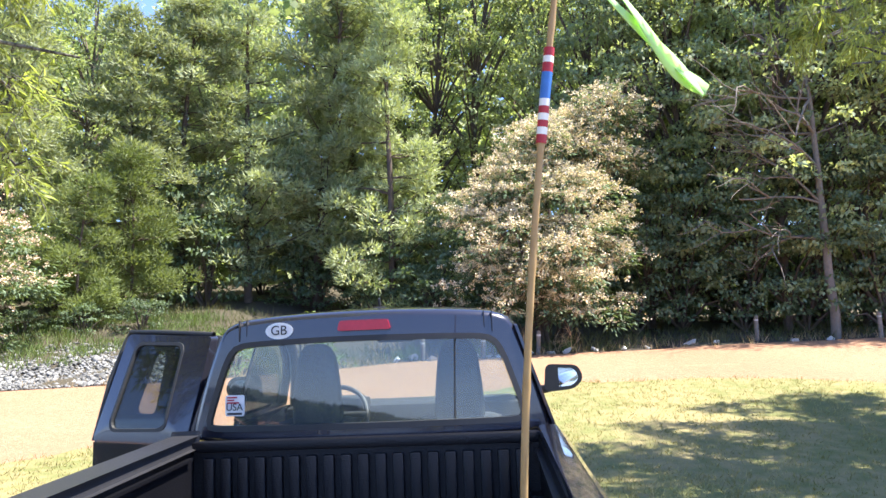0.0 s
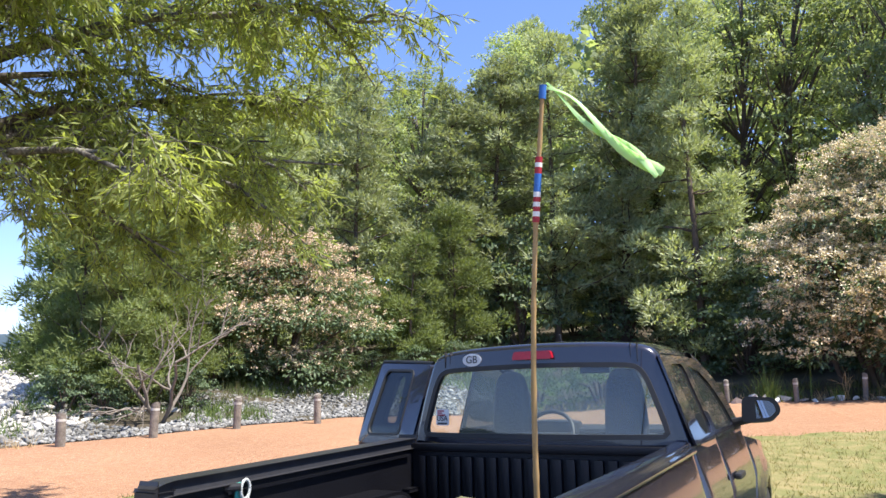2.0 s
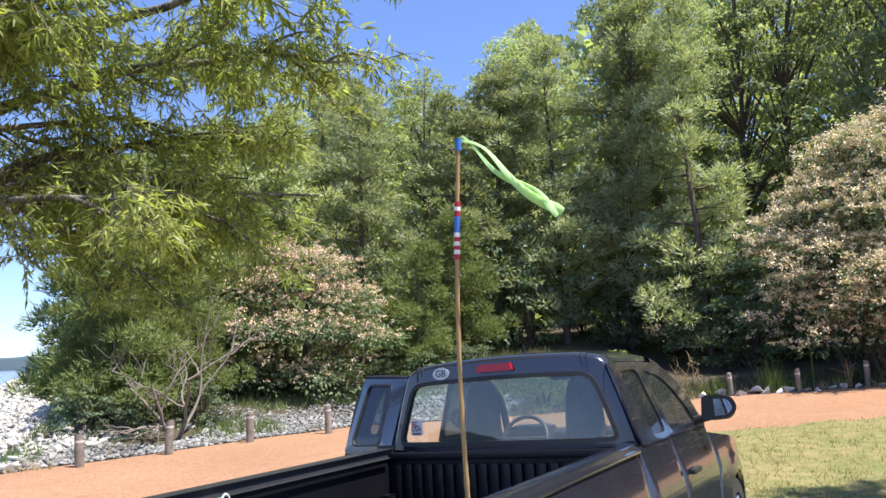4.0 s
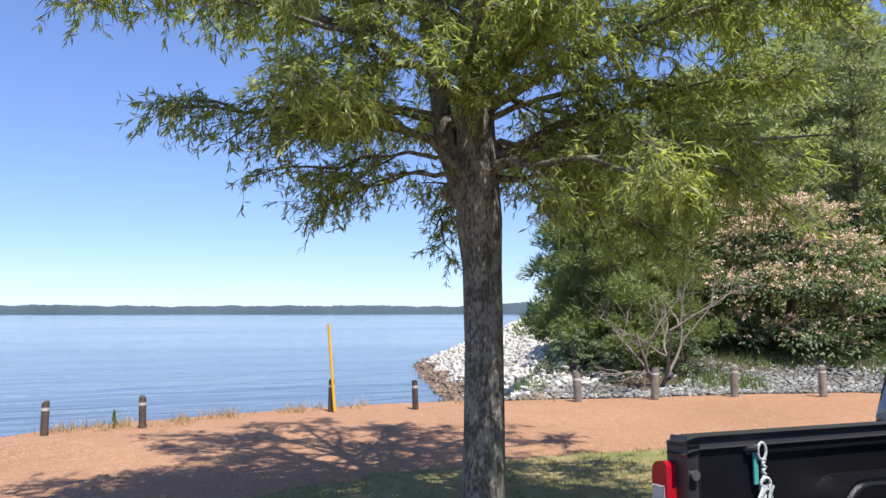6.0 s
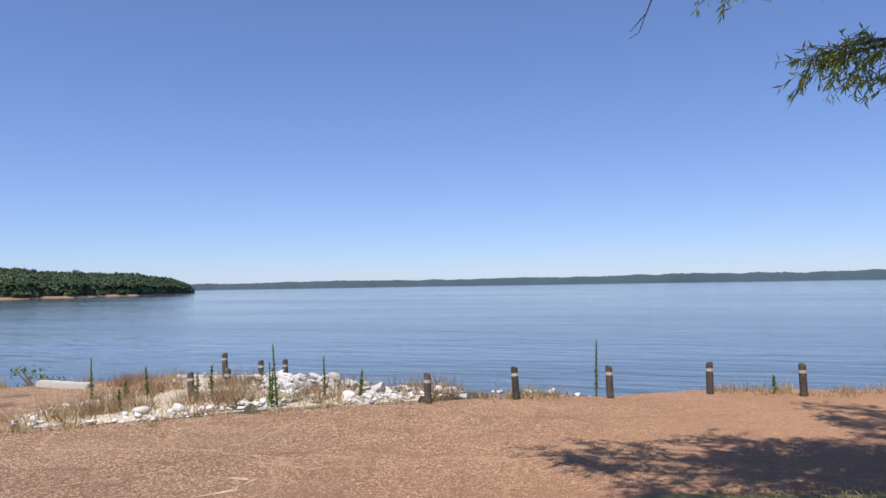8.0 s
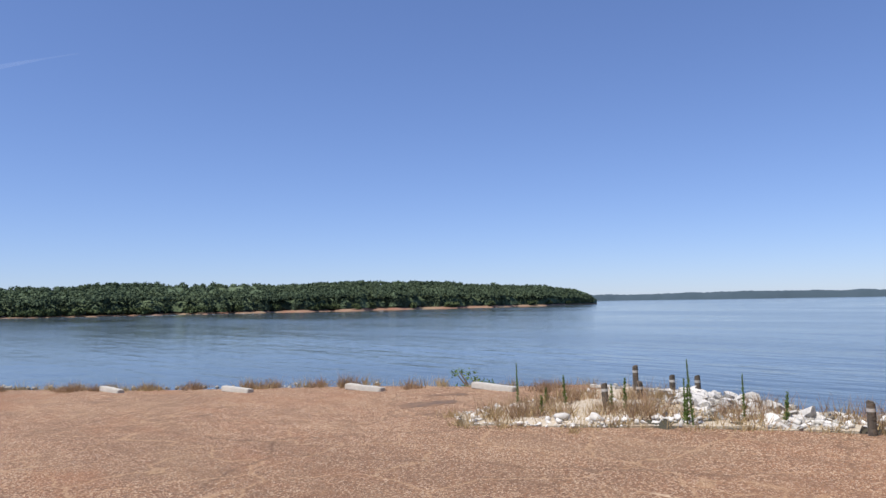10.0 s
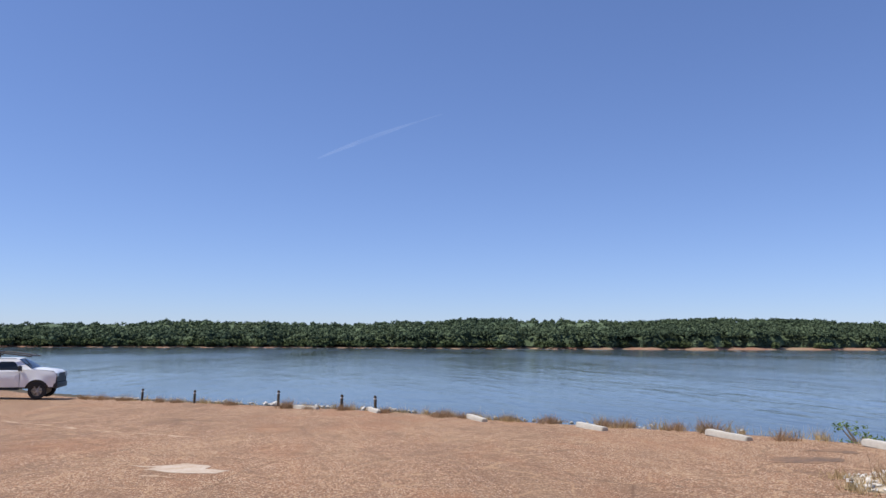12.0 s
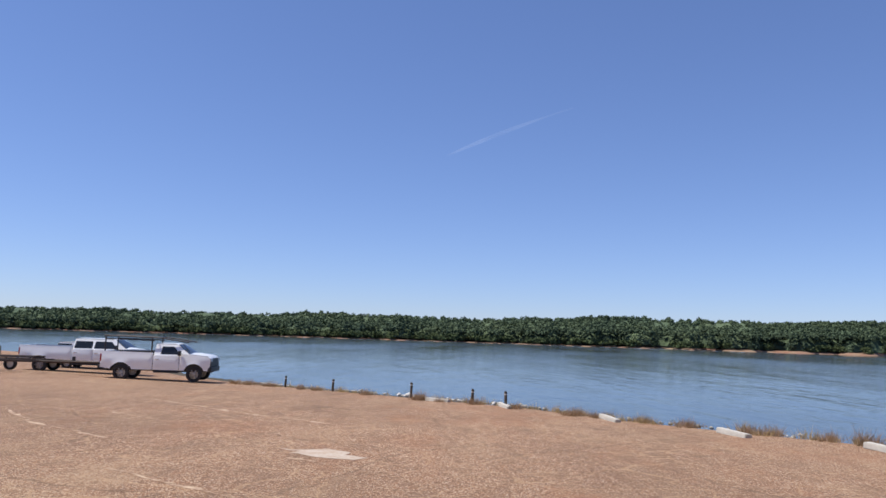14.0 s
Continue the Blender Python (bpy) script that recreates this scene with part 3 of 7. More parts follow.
def oak_meshes(seed, limbs, many=10, twigs=25, leaves=15, upper=4.4, coarse=1.0):
    """The lawn oak: a trunk that forks, limbs given as (height on the stem, reach in x, reach in y, height of the tip), narrow hanging leaves."""
    rng = np.random.default_rng(seed)
    trunk = np.array([(0.02, -0.09, -0.15), (0.02, -0.09, 0.1), (0.01, -0.07, 0.7), (-0.022, -0.055, 1.5), (-0.035, -0.065, 2.2), (-0.045, -0.085, 2.62), (-0.05, -0.095, 2.9), (-0.085, -0.105, 3.5), (-0.06, -0.09, 4.6), (0, -0.1, 6.0), (0.05, -0.05, 8.2)])
    radii = (0.235, 0.198, 0.18, 0.172, 0.172, 0.205, 0.2, 0.175, 0.13, 0.085, 0.03)
    heart = np.array([(-0.06, -0.09, 2.2), (-0.08, -0.12, 2.9), (-0.1, -0.12, 3.5), (-0.08, -0.1, 4.6), (0, -0.1, 6.0), (0.05, -0.05, 8.2)])
    lines = [list(zip(trunk, radii))]
    lines.append(taper(np.array([(-0.08, -0.14, 2.75), (-0.24, -0.3, 3.3), (-0.32, -0.42, 4.2), (-0.5, -0.6, 5.6), (-0.7, -0.8, 7.2)]), 0.13, 0.03))
    stub = taper(np.array([(-0.02, -0.1, 2.72), (-0.2, -0.22, 2.86), (-0.3, -0.29, 2.93)]), 0.13, 0.085)
    lines.append(stub)
    twig_lines, at, along, big = [], [], [], []
    for z0, rx, ry, z1 in limbs:
        high_up = z1 > upper
        i = np.searchsorted(heart[:, 2], z0)
        a, b = heart[i - 1], heart[i]
        s = (z0 - a[2]) / (b[2] - a[2])
        foot = a + (b - a) * s
        tip = np.array([rx, ry, z1])
        mid1 = foot + (tip - foot) * 0.35 + np.array([0, 0, 0.35]) + rng.normal(size=3) * 0.1
        mid2 = foot + (tip - foot) * 0.7 + np.array([0, 0, 0.33]) + rng.normal(size=3) * 0.12
        pts = np.array([foot, mid1, mid2, tip])
        u = np.linspace(0, 1, 9)[:, None]
        limb = (1 - u) ** 3 * pts[0] + 3 * u * (1 - u) ** 2 * pts[1] + 3 * u**2 * (1 - u) * pts[2] + u**3 * pts[3]
        limb = limb + rng.normal(size=limb.shape) * 0.03
        long = np.linalg.norm(tip - foot)
        lines.append(taper(limb, 0.014 + 0.011 * long, 0.006))
        way = unit(tip - foot)
        for _ in range(max(3, int((many * 0.7 if high_up else many) * long / 2.8))):
            s = rng.uniform(0.22 if high_up else 0.3, 1.0)
            p = limb[int(s * 8)]
            side = unit(np.cross(way, (0, 0, 1))) * rng.choice((-1, 1))
            branch = wander(rng, p, way * rng.uniform(0.3, 1.0) + side * rng.uniform(0.2, 0.9) + (0, 0, rng.uniform(-0.2, 0.35)), rng.uniform(0.4, 0.85), 5, droop=0.45, wobble=0.15)
            lines.append(taper(branch, 0.014, 0.005))
            for _ in range(13 if high_up else twigs):
                q = branch[rng.integers(1, 6)] + rng.normal(size=3) * 0.05
                d = unit(rng.normal(size=3) * (1, 1, 0.7) + way * 0.6 + (0, 0, -0.25))
                t = wander(rng, q, d, rng.uniform(0.18, 0.4), 3, droop=0.5, wobble=0.12)
                twig_lines.append(taper(t, 0.0035, 0.0015))
                n = rng.integers(leaves - 5, leaves + 5) - (4 if high_up else 0)
                big.append(np.full(n, coarse * (1.85 if high_up else 1.0)))
                s = rng.uniform(0.1, 1.0, n) * 2.999
                k = s.astype(int)
                at.append(t[k] + (t[k + 1] - t[k]) * (s - k)[:, None])
                out = unit(t[-1] - t[0])
                along.append(unit(out * 0.7 + rng.normal(size=(n, 3)) * 0.65 + (0, 0, -0.45)))
    at, along, big = np.concatenate(at), np.concatenate(along), np.concatenate(big)
    v1, f1 = tubes(lines, 10)
    v2, f2 = tubes(twig_lines, 3)
    v1 = v1 + (np.array([noise.noise(Vector(p) * 9) for p in v1])[:, None] * unit(v1 * (1, 1, 0)) * 0.014)
    trunk_me = mesh_from("oak_trunk", v1, f1, M_BARK, True)
    twig_me = mesh_from("oak_twigs", v2, f2, M_BARK)
    v, f = leaf_quads(rng, at, along, rng.uniform(0.06, 0.105, len(at)) * big, rng.uniform(0.012, 0.019, len(at)) * big, unit(rng.normal(size=at.shape) + (0.1, 0, 0.75)))
    return trunk_me, twig_me, mesh_from("oak_crown", v, f, M_OAKLEAF)


def build_oaks():
    rng = np.random.default_rng(21)
    limbs = [(2.95, 0.75, -2.0, 3.4), (3.0, 2.1, 0.2, 2.65), (3.05, 2.25, 1.5, 3.0), (2.95, 1.15, 1.0, 2.4), (2.95, -1.0, -1.0, 2.8), (2.95, -1.2, 0.0, 2.62), (2.95, -0.6, -1.4, 2.95), (3.1, 1.6, 2.1, 3.6), (3.3, 2.4, -1.0, 3.8), (3.2, 0.4, 2.2, 3.15), (3.6, 2.1, 1.7, 4.3), (3.4, -0.6, -1.6, 3.4),
             (3.1, -1.4, 1.2, 3.3), (3.2, -0.35, -2.65, 3.4), (3.0, 1.7, 1.2, 2.8), (3.1, 1.2, 1.7, 2.95), (3.2, 0.7, 1.5, 2.75), (3.6, -0.2, 1.6, 3.4), (3.3, -1.9, -1.4, 3.8), (3.4, -2.4, 0.4, 3.8), (3.6, 0.9, -2.6, 3.8), (3.5, 2.85, 1.4, 3.95), (3.5, 3.1, -0.6, 3.9), (3.4, 1.1, 1.2, 3.5), (4.2, -0.42, -3.05, 4.95), (4.4, 0.0, -4.2, 5.2), (4.6, 1.2, -4.3, 5.5), (4.4, -0.8, -3.7, 5.2), (5.0, 2.2, -3.8, 5.8), (4.8, 0.6, -3.2, 5.6), (3.9, 0.2, -3.3, 4.25), (4.5, 0.5, -5.0, 5.5), (4.9, 1.0, -5.1, 5.9), (4.6, 1.2, -4.6, 5.6)]
    for i in range(27):
        z = 3.75 + i * 0.155
        a = i * 2.4 + 0.4
        r = 3.5 * math.sqrt(max(0.1, 1 - ((z - 3.9) / 5.3) ** 2)) * rng.uniform(0.75, 1.05)
        limbs.append((z, math.cos(a) * r, math.sin(a) * r, z + rng.uniform(0.35, 1.0)))
    trunk, twig, crown = oak_meshes(5, limbs + [(3.3, 0.9, -0.45, 3.45), (3.6, 1.1, -0.3, 3.75), (3.7, 0.8, -0.7, 4.0), (4.0, 1.1, -0.6, 4.3)])
    root = new("oak_tree")
    mesh_part("trunk", trunk, root)
    mesh_part("twig_work", twig, root)
    mesh_part("crown", crown, root)
    root.matrix_basis = pose(-3.78, -1.26, 0.03)
    tagged(root, "willow oak with grey furrowed bark and narrow leaves on the lawn", "tree", "lawn oaks")
    trunk, twig, crown = oak_meshes(6, limbs + [(3.16, 3.45, 2.04, 3.46), (3.5, 3.83, 1.52, 3.8), (2.9, 3.13, 2.59, 3.07)], many=9, twigs=12, leaves=14, coarse=1.6)
    root = new("oak_tree")
    mesh_part("trunk", trunk, root)
    mesh_part("twig_work", twig, root)
    mesh_part("crown", crown, root)
    root.matrix_basis = pose(7.7, 4.5, 0.3, 0, 0, 150) @ Matrix.Diagonal((0.9, 0.9, 1.25, 1))
    tagged(root, "second willow oak shading the lawn beside the pickup", "tree", "lawn oaks")


build_oaks()


def build_forest():
    rng = np.random.default_rng(33)
    pines = [pine_meshes(40, 13.5, 3.0, 1.2), pine_meshes(41, 15.0, 3.3, 2.0), pine_meshes(42, 12.0, 2.8, 0.8), pine_meshes(43, 6.0, 1.9, 0.5, M_YOUNG, 1.3)]
    broads = [broad_meshes(50, 14.0, 3.2, 2.0), broad_meshes(51, 16.0, 3.4, 4.0), broad_meshes(52, 11.5, 3.0, 1.0)]
    shrubs = [broad_meshes(60, 2.4, 1.4, 0.2, 0.12, 56, 40, M_SHRUB), broad_meshes(61, 1.5, 1.2, 0.15, 0.11, 50, 34, M_SHRUB), broad_meshes(62, 4.4, 2.0, 0.3, 0.12, 90, 60, M_SHRUB)]
    words = {"p": "tall loblolly pine with clumped green needles at the forest edge", "b": "tall broadleaf tree with a loose green crown at the forest edge", "s": "dense dark green shrub under the forest trees"}

    def put(kind, which, yaw, far, scale=1.0, tall=1.0, eye=(1.9, -4.1)):
        x, y = place(yaw, far, eye)
        meshes = {"p": pines, "b": broads, "s": shrubs}[kind][which]
        if kind != "s" and which < 3:
            steep = np.interp(yaw, (-10, 15, 23, 25, 27, 40, 46, 57), (28, 26, 24.5, 22.5, 21, 20.5, 18, 15))
            nominal = {"p": (13.5, 15.0, 12.0), "b": (14.0, 16.0, 11.5)}[kind][which] * scale
            tall = (far * math.tan(radians(steep)) + 1.8 - drop(x, y)) / nominal * rng.uniform(0.93, 1.05)
        name = {"p": "pine_tree", "b": "broadleaf_tree", "s": "shrub"}[kind]
        root = stand(name, *meshes, x, y, drop(x, y, -0.1), rng.uniform(0, 360), scale, words[kind], {"p": "forest pines", "b": "forest broadleaf trees", "s": "forest shrubs"}[kind], tall=tall)
        if kind == "s":
            tagged(root, category="shrub")

    # depth of the wood: large leaf clumps behind the front rows, up to below the skyline
    vs, fs, base = [], [], 0
    for i in range(1900):
        yaw, far = rng.uniform(-48, 55), rng.uniform(36, 56)
        x, y = place(yaw, far)
        steep = np.interp(yaw, (-10, 15, 23, 25, 27, 40, 46, 57), (28, 26, 24.5, 22.5, 21, 20.5, 18, 13)) - 3.0
        g = drop(x, y)
        z = g + rng.uniform(0.0, 1.0) ** 1.3 * (far * math.tan(radians(steep)) + 1.8 - g)
        n = 36
        d = sphere_dirs(rng, n)
        p = np.array((x, y, z)) + d * (1.6, 1.6, 1.1) * rng.uniform(0.4, 1.1, (n, 1))
        v, f = leaf_quads(rng, p, unit(d * 0.4 + rng.normal(size=(n, 3))), rng.uniform(0.45, 0.8, n), 0.45, unit(d + (0, 0, 0.4)))
        vs.append(v)
        fs.append(f + base)
        base += len(v)
    tagged(mesh_part("forest_depth", mesh_from("forest_depth", np.concatenate(vs), np.concatenate(fs), M_BROAD)), "dense shaded leaves deep in the wood", "wood", kind="stuff")

    # front row, from the point in the west to the east
    front = [("p", 3, 55.6, 24, 1.0, 1), ("p", 3, 55.3, 18.8, 0.72, 1), ("p", 3, 52.6, 18.0, 0.62, 1), ("p", 3, 49.6, 19.3, 0.72, 1), ("p", 3, 56.2, 22.5, 0.85, 1), ("p", 3, 51.3, 19.0, 0.66, 1), ("p", 3, 54.2, 20.0, 0.9, 1), ("p", 3, 55, 23.5, 1.0, 1), ("p", 3, 50.5, 21, 0.9, 1), ("p", 3, 48, 22, 1.0, 1.05), ("p", 2, 47, 25.5, 0.9, 1), ("p", 0, 41.8, 27, 0.95, 1), ("p", 2, 36.5, 26.8, 0.9, 1), ("p", 2, 53, 29, 1, 1), ("p", 0, 49, 28, 0.95, 0.95), ("p", 2, 45.5, 28, 1, 1.05), ("b", 2, 43, 32, 1, 1.1), ("p", 0, 39.5, 31, 1, 1.05), ("p", 3, 32, 23.5, 0.72, 1),
             ("b", 0, 36, 33, 1, 1.0), ("b", 1, 31.5, 34, 0.95, 0.98), ("p", 2, 29, 28, 1, 0.95), ("p", 3, 28.5, 25, 0.85, 1.0), ("p", 1, 25, 29, 1, 1.02), ("b", 1, 23.5, 35, 1.05, 1.15), ("p", 0, 20.5, 28, 1, 1.15), ("p", 1, 15.5, 28.5, 1.1, 1.12), ("p", 1, 12.5, 30, 1, 1.2),
             ("p", 0, 10, 26, 0.95, 1.1), ("b", 1, 7, 31, 1.1, 1.2), ("b", 0, 3, 30, 1.1, 1.25), ("b", 1, -2, 30, 1.1, 1.2), ("b", 0, -7, 28, 1.1, 1.2), ("b", 2, -11, 24, 1.1, 1.1), ("b", 0, -15.5, 25, 1, 1.2), ("b", 2, -20, 24, 1.1, 1.2),
             ("b", 1, -25, 25, 1.05, 1.1), ("b", 2, -30, 25, 1.1, 1.2), ("p", 0, -35, 27, 1, 1.1), ("b", 2, -5, 25, 1, 1), ("b", 2, -9, 24.5, 1, 1), ("b", 2, -13.5, 26, 1.05, 1), ("b", 2, -18, 23, 0.95, 1), ("b", 2, -23, 24, 1, 1)]
    for row in front:
        put(*row)
    for i in range(12):
        yaw = 54 - i * 7.8 + rng.uniform(-1, 1)
        put("pb"[i % 2], i % 3, yaw, rng.uniform(36, 44), rng.uniform(0.95, 1.1), rng.uniform(1.0, 1.2) * (0.92 if yaw > 26 else 1.12))
    for yaw, far, sc in ((56, 17.8, 0.45), (53.6, 17.4, 0.4), (48.2, 18.4, 0.45), (54.8, 20, 0.6)):
        put("s", 0, yaw, far, sc, 1.0)
    for i in range(26):
        yaw = 33 - i * 2.6 + rng.uniform(-0.8, 0.8)
        far = (27.5 if yaw > 8 else 24.0) + rng.uniform(0, 4)
        put("s", i % 2, yaw, far, rng.uniform(0.8, 1.35), rng.uniform(0.8, 1.3))
    for yaw, far, scale in ((-7.5, 22.6, 0.9), (-11, 23.0, 1.05), (-15, 22.8, 0.95), (-19, 22.8, 1.0), (-24, 22.8, 1.0), (6.5, 25.5, 0.8), (11, 26.5, 0.75)):
        put("s", 2, yaw, far, scale, 1.1)
    for yaw, far, scale in ((28, 22.6, 0.6), (31.5, 23.0, 0.55), (35, 23.2, 0.5), (44.5, 22.5, 0.6), (46.5, 21.5, 0.5)):
        put("s", 1, yaw, far, scale, 1.0)
    near = [(1.75, 0, 7.05, 0.95, 0.9), (0.85, 0.3, 6.5, 1.2, 1.0), (0.1, -0.4, 6.0, 1.25, 1.0), (1.5, -0.3, 5.6, 1.0, 1.1), (-0.7, -0.8, 5.0, 1.25, 1.1), (0.6, -1.0, 4.6, 1.3, 1.3), (-1.6, -0.6, 4.2, 1.1, 1.2),
            (-0.9, -1.4, 3.5, 1.25, 1.3), (0.6, -1.6, 3.2, 1.3, 1.5), (1.3, -0.8, 3.4, 0.9, 1.4), (-1.6, -1.0, 2.5, 1.1, 1.5), (-0.3, -1.9, 2.1, 1.25, 1.5), (0.8, -1.6, 1.9, 1.1, 1.4)]
    west = [(-0.4, 0, 4.6, 1.15, 0.7), (0.7, -0.2, 4.25, 1.1, 0.7), (-1.4, -0.4, 3.4, 1.15, 0.8), (0.0, -0.7, 3.55, 1.3, 0.8), (1.6, -0.4, 3.1, 1.25, 0.8),
            (-2.1, -0.8, 2.2, 1.15, 0.8), (-0.7, -1.2, 2.4, 1.3, 0.8), (0.9, -1.2, 2.2, 1.35, 0.8), (2.2, -0.8, 2.0, 1.15, 0.8), (-1.0, -1.0, 1.2, 1.3, 0.8), (0.8, -1.0, 1.0, 1.4, 0.8)]
    for yaw, far, lobes, bloom, share, seed, turn in ((-0.7, 21.3, near, M_BLOSSOM, 1.2, 71, 0), (42.0, 22.8, west, M_BLOSSOM_PINK, 0.85, 72, 38)):
        x, y = place(yaw, far)
        stems, leaf, flowers = blossom_meshes(seed, lobes, bloom, share, 1.0 if seed == 71 else 1.7)
        root = stand("flowering_bush", stems, leaf, x, y, drop(x, y, -0.1), turn, 1, "broad bush in cream and pinkish blossom at the forest edge", "flowering bushes", flowers)
        tagged(root, category="bush")


build_forest()


# ---- pickup ----
M_PAINT = mat("grey_metallic_paint", (0.036, 0.037, 0.054), 0.22, 0.45, col2=(0.029, 0.03, 0.045), grain=40, stain=2, amount=0.4, coat=0.85)
M_LINER = mat("black_bed_liner", (0.004, 0.004, 0.006), 0.33, col2=(0.008, 0.008, 0.01), grain=60, stain=3, bump=0.25, bump_scale=160, spec=0.35)
M_CAP = mat("grey_black_rail", (0.022, 0.022, 0.026), 0.36, col2=(0.034, 0.033, 0.036), grain=30, stain=3, bump=0.1, bump_scale=180)
M_STEELBOLT = mat("dull_zinc", (0.3, 0.29, 0.27), 0.45, 0.8, grain=60)
M_TRIM = mat("black_trim", (0.02, 0.02, 0.022), 0.5, col2=(0.03, 0.03, 0.03), grain=50)
M_SEAT = mat("grey_seat_cloth", (0.032, 0.035, 0.042), 0.9, col2=(0.024, 0.027, 0.034), grain=60, bump=0.3)
M_RUBBER = mat("tyre_rubber", (0.025, 0.025, 0.025), 0.85, col2=(0.04, 0.038, 0.035), grain=40)
M_ALLOY = mat("alloy_rim", (0.55, 0.55, 0.56), 0.35, 0.9, grain=30)
M_CHROME = mat("chrome", (0.75, 0.75, 0.76), 0.12, 1.0, grain=30)
M_REDLENS = mat("red_lens", (0.42, 0.008, 0.02), 0.15, col2=(0.32, 0.006, 0.014), grain=60)
M_CLEARLENS = mat("clear_lens", (0.6, 0.62, 0.64), 0.12, 0.3, grain=40)
M_WHITEDECAL = mat("white_vinyl", (0.8, 0.8, 0.8), 0.45, col2=(0.74, 0.74, 0.74), grain=30)
M_INK = mat("black_ink", (0.02, 0.02, 0.03), 0.5)
M_REDDECAL = mat("red_vinyl", (0.5, 0.02, 0.05), 0.45)
M_MIRROR = mat("mirror_glass", (0.9, 0.9, 0.9), 0.02, 1.0, col2=(0.88, 0.88, 0.88))


def glass_material(name, tint, gloss=0.14, edge=0.85, sky_veil=0.06):
    m = bpy.data.materials.new(name)
    m.use_nodes = True
    n, k = m.node_tree.nodes, m.node_tree.links.new
    n.remove(n["Principled BSDF"])
    tr, gl, fr, mx = n.new("ShaderNodeBsdfTransparent"), n.new("ShaderNodeBsdfGlossy"), n.new("ShaderNodeLayerWeight"), n.new("ShaderNodeMixShader")
    tr.inputs["Color"].default_value = (*tint, 1)
    gl.inputs["Roughness"].default_value, fr.inputs["Blend"].default_value = 0.01, 0.5
    pw, ad = n.new("ShaderNodeMath"), n.new("ShaderNodeMath")
    pw.operation, ad.operation = "POWER", "MULTIPLY_ADD"
    pw.inputs[1].default_value, ad.inputs[1].default_value, ad.inputs[2].default_value = 4.0, edge, gloss
    k(fr.outputs["Facing"], pw.inputs[0])
    k(pw.outputs[0], ad.inputs[0])
    k(ad.outputs[0], mx.inputs[0])
    k(tr.outputs[0], mx.inputs[1])
    k(gl.outputs[0], mx.inputs[2])
    # Pale diffuse film: the veil of reflected sky, put into the glass colour.
    film, top = n.new("ShaderNodeBsdfDiffuse"), n.new("ShaderNodeMixShader")
    film.inputs["Color"].default_value = (0.62, 0.7, 0.74, 1)
    tc, tx, rg = n.new("ShaderNodeTexCoord"), n.new("ShaderNodeTexNoise"), n.new("ShaderNodeMapRange")
    tx.inputs["Scale"].default_value, tx.inputs["Detail"].default_value = 5.0, 6
    rg.inputs["To Min"].default_value, rg.inputs["To Max"].default_value = sky_veil * 0.6, sky_veil * 1.4
    k(tc.outputs["Object"], tx.inputs["Vector"])
    k(tx.outputs["Fac"], rg.inputs["Value"])
    k(rg.outputs[0], top.inputs[0])
    k(mx.outputs[0], top.inputs[1])
    k(film.outputs[0], top.inputs[2])
    k(top.outputs[0], n["Material Output"].inputs["Surface"])
    return m


M_GLASS = glass_material("window_glass", (0.74, 0.83, 0.83), 0.1)
M_TINTED = glass_material("tinted_glass", (0.4, 0.45, 0.47), 0.06, 0.3, 0.015)
M_DARKTINT = glass_material("dark_tinted_glass", (0.07, 0.085, 0.09), 0.06, 0.4, 0.02)


def rounded(poly, r, n=5):
    """A polygon with its corners rounded: n + 1 points a corner."""
    out = []
    for i, p in enumerate(poly):
        a, b = Vector(poly[i - 1]), Vector(poly[(i + 1) % len(poly)])
        p = Vector(p)
        d = min(r, (a - p).length * 0.45, (b - p).length * 0.45)
        s, e = p + (a - p).normalized() * d, p + (b - p).normalized() * d
        for j in range(n + 1):
            t = j / n
            out.append(tuple((1 - t) ** 2 * s + 2 * t * (1 - t) * p + t * t * e))
    return out


def loop_panel(bm, outer, inner, lay, thick, steps=3):
    """A sheet between two outlines of equal count, laid into space by lay(u, v, depth)."""
    n = len(outer)
    for depth in (0.0, thick):
        rings = []
        for s in range(steps + 1):
            t = s / steps
            rings.append([bm.verts.new(lay(o[0] + (i[0] - o[0]) * t, o[1] + (i[1] - o[1]) * t, depth)) for o, i in zip(outer, inner)])
        for a, b in zip(rings, rings[1:]):
            for i in range(n):
                bm.faces.new((a[i], a[(i + 1) % n], b[(i + 1) % n], b[i]))
        if depth == 0.0:
            front = rings
        else:
            for k in (0, -1):
                for i in range(n):
                    bm.faces.new((front[k][i], front[k][(i + 1) % n], rings[k][(i + 1) % n], rings[k][i]))
    bmesh.ops.recalc_face_normals(bm, faces=bm.faces)
    return bm


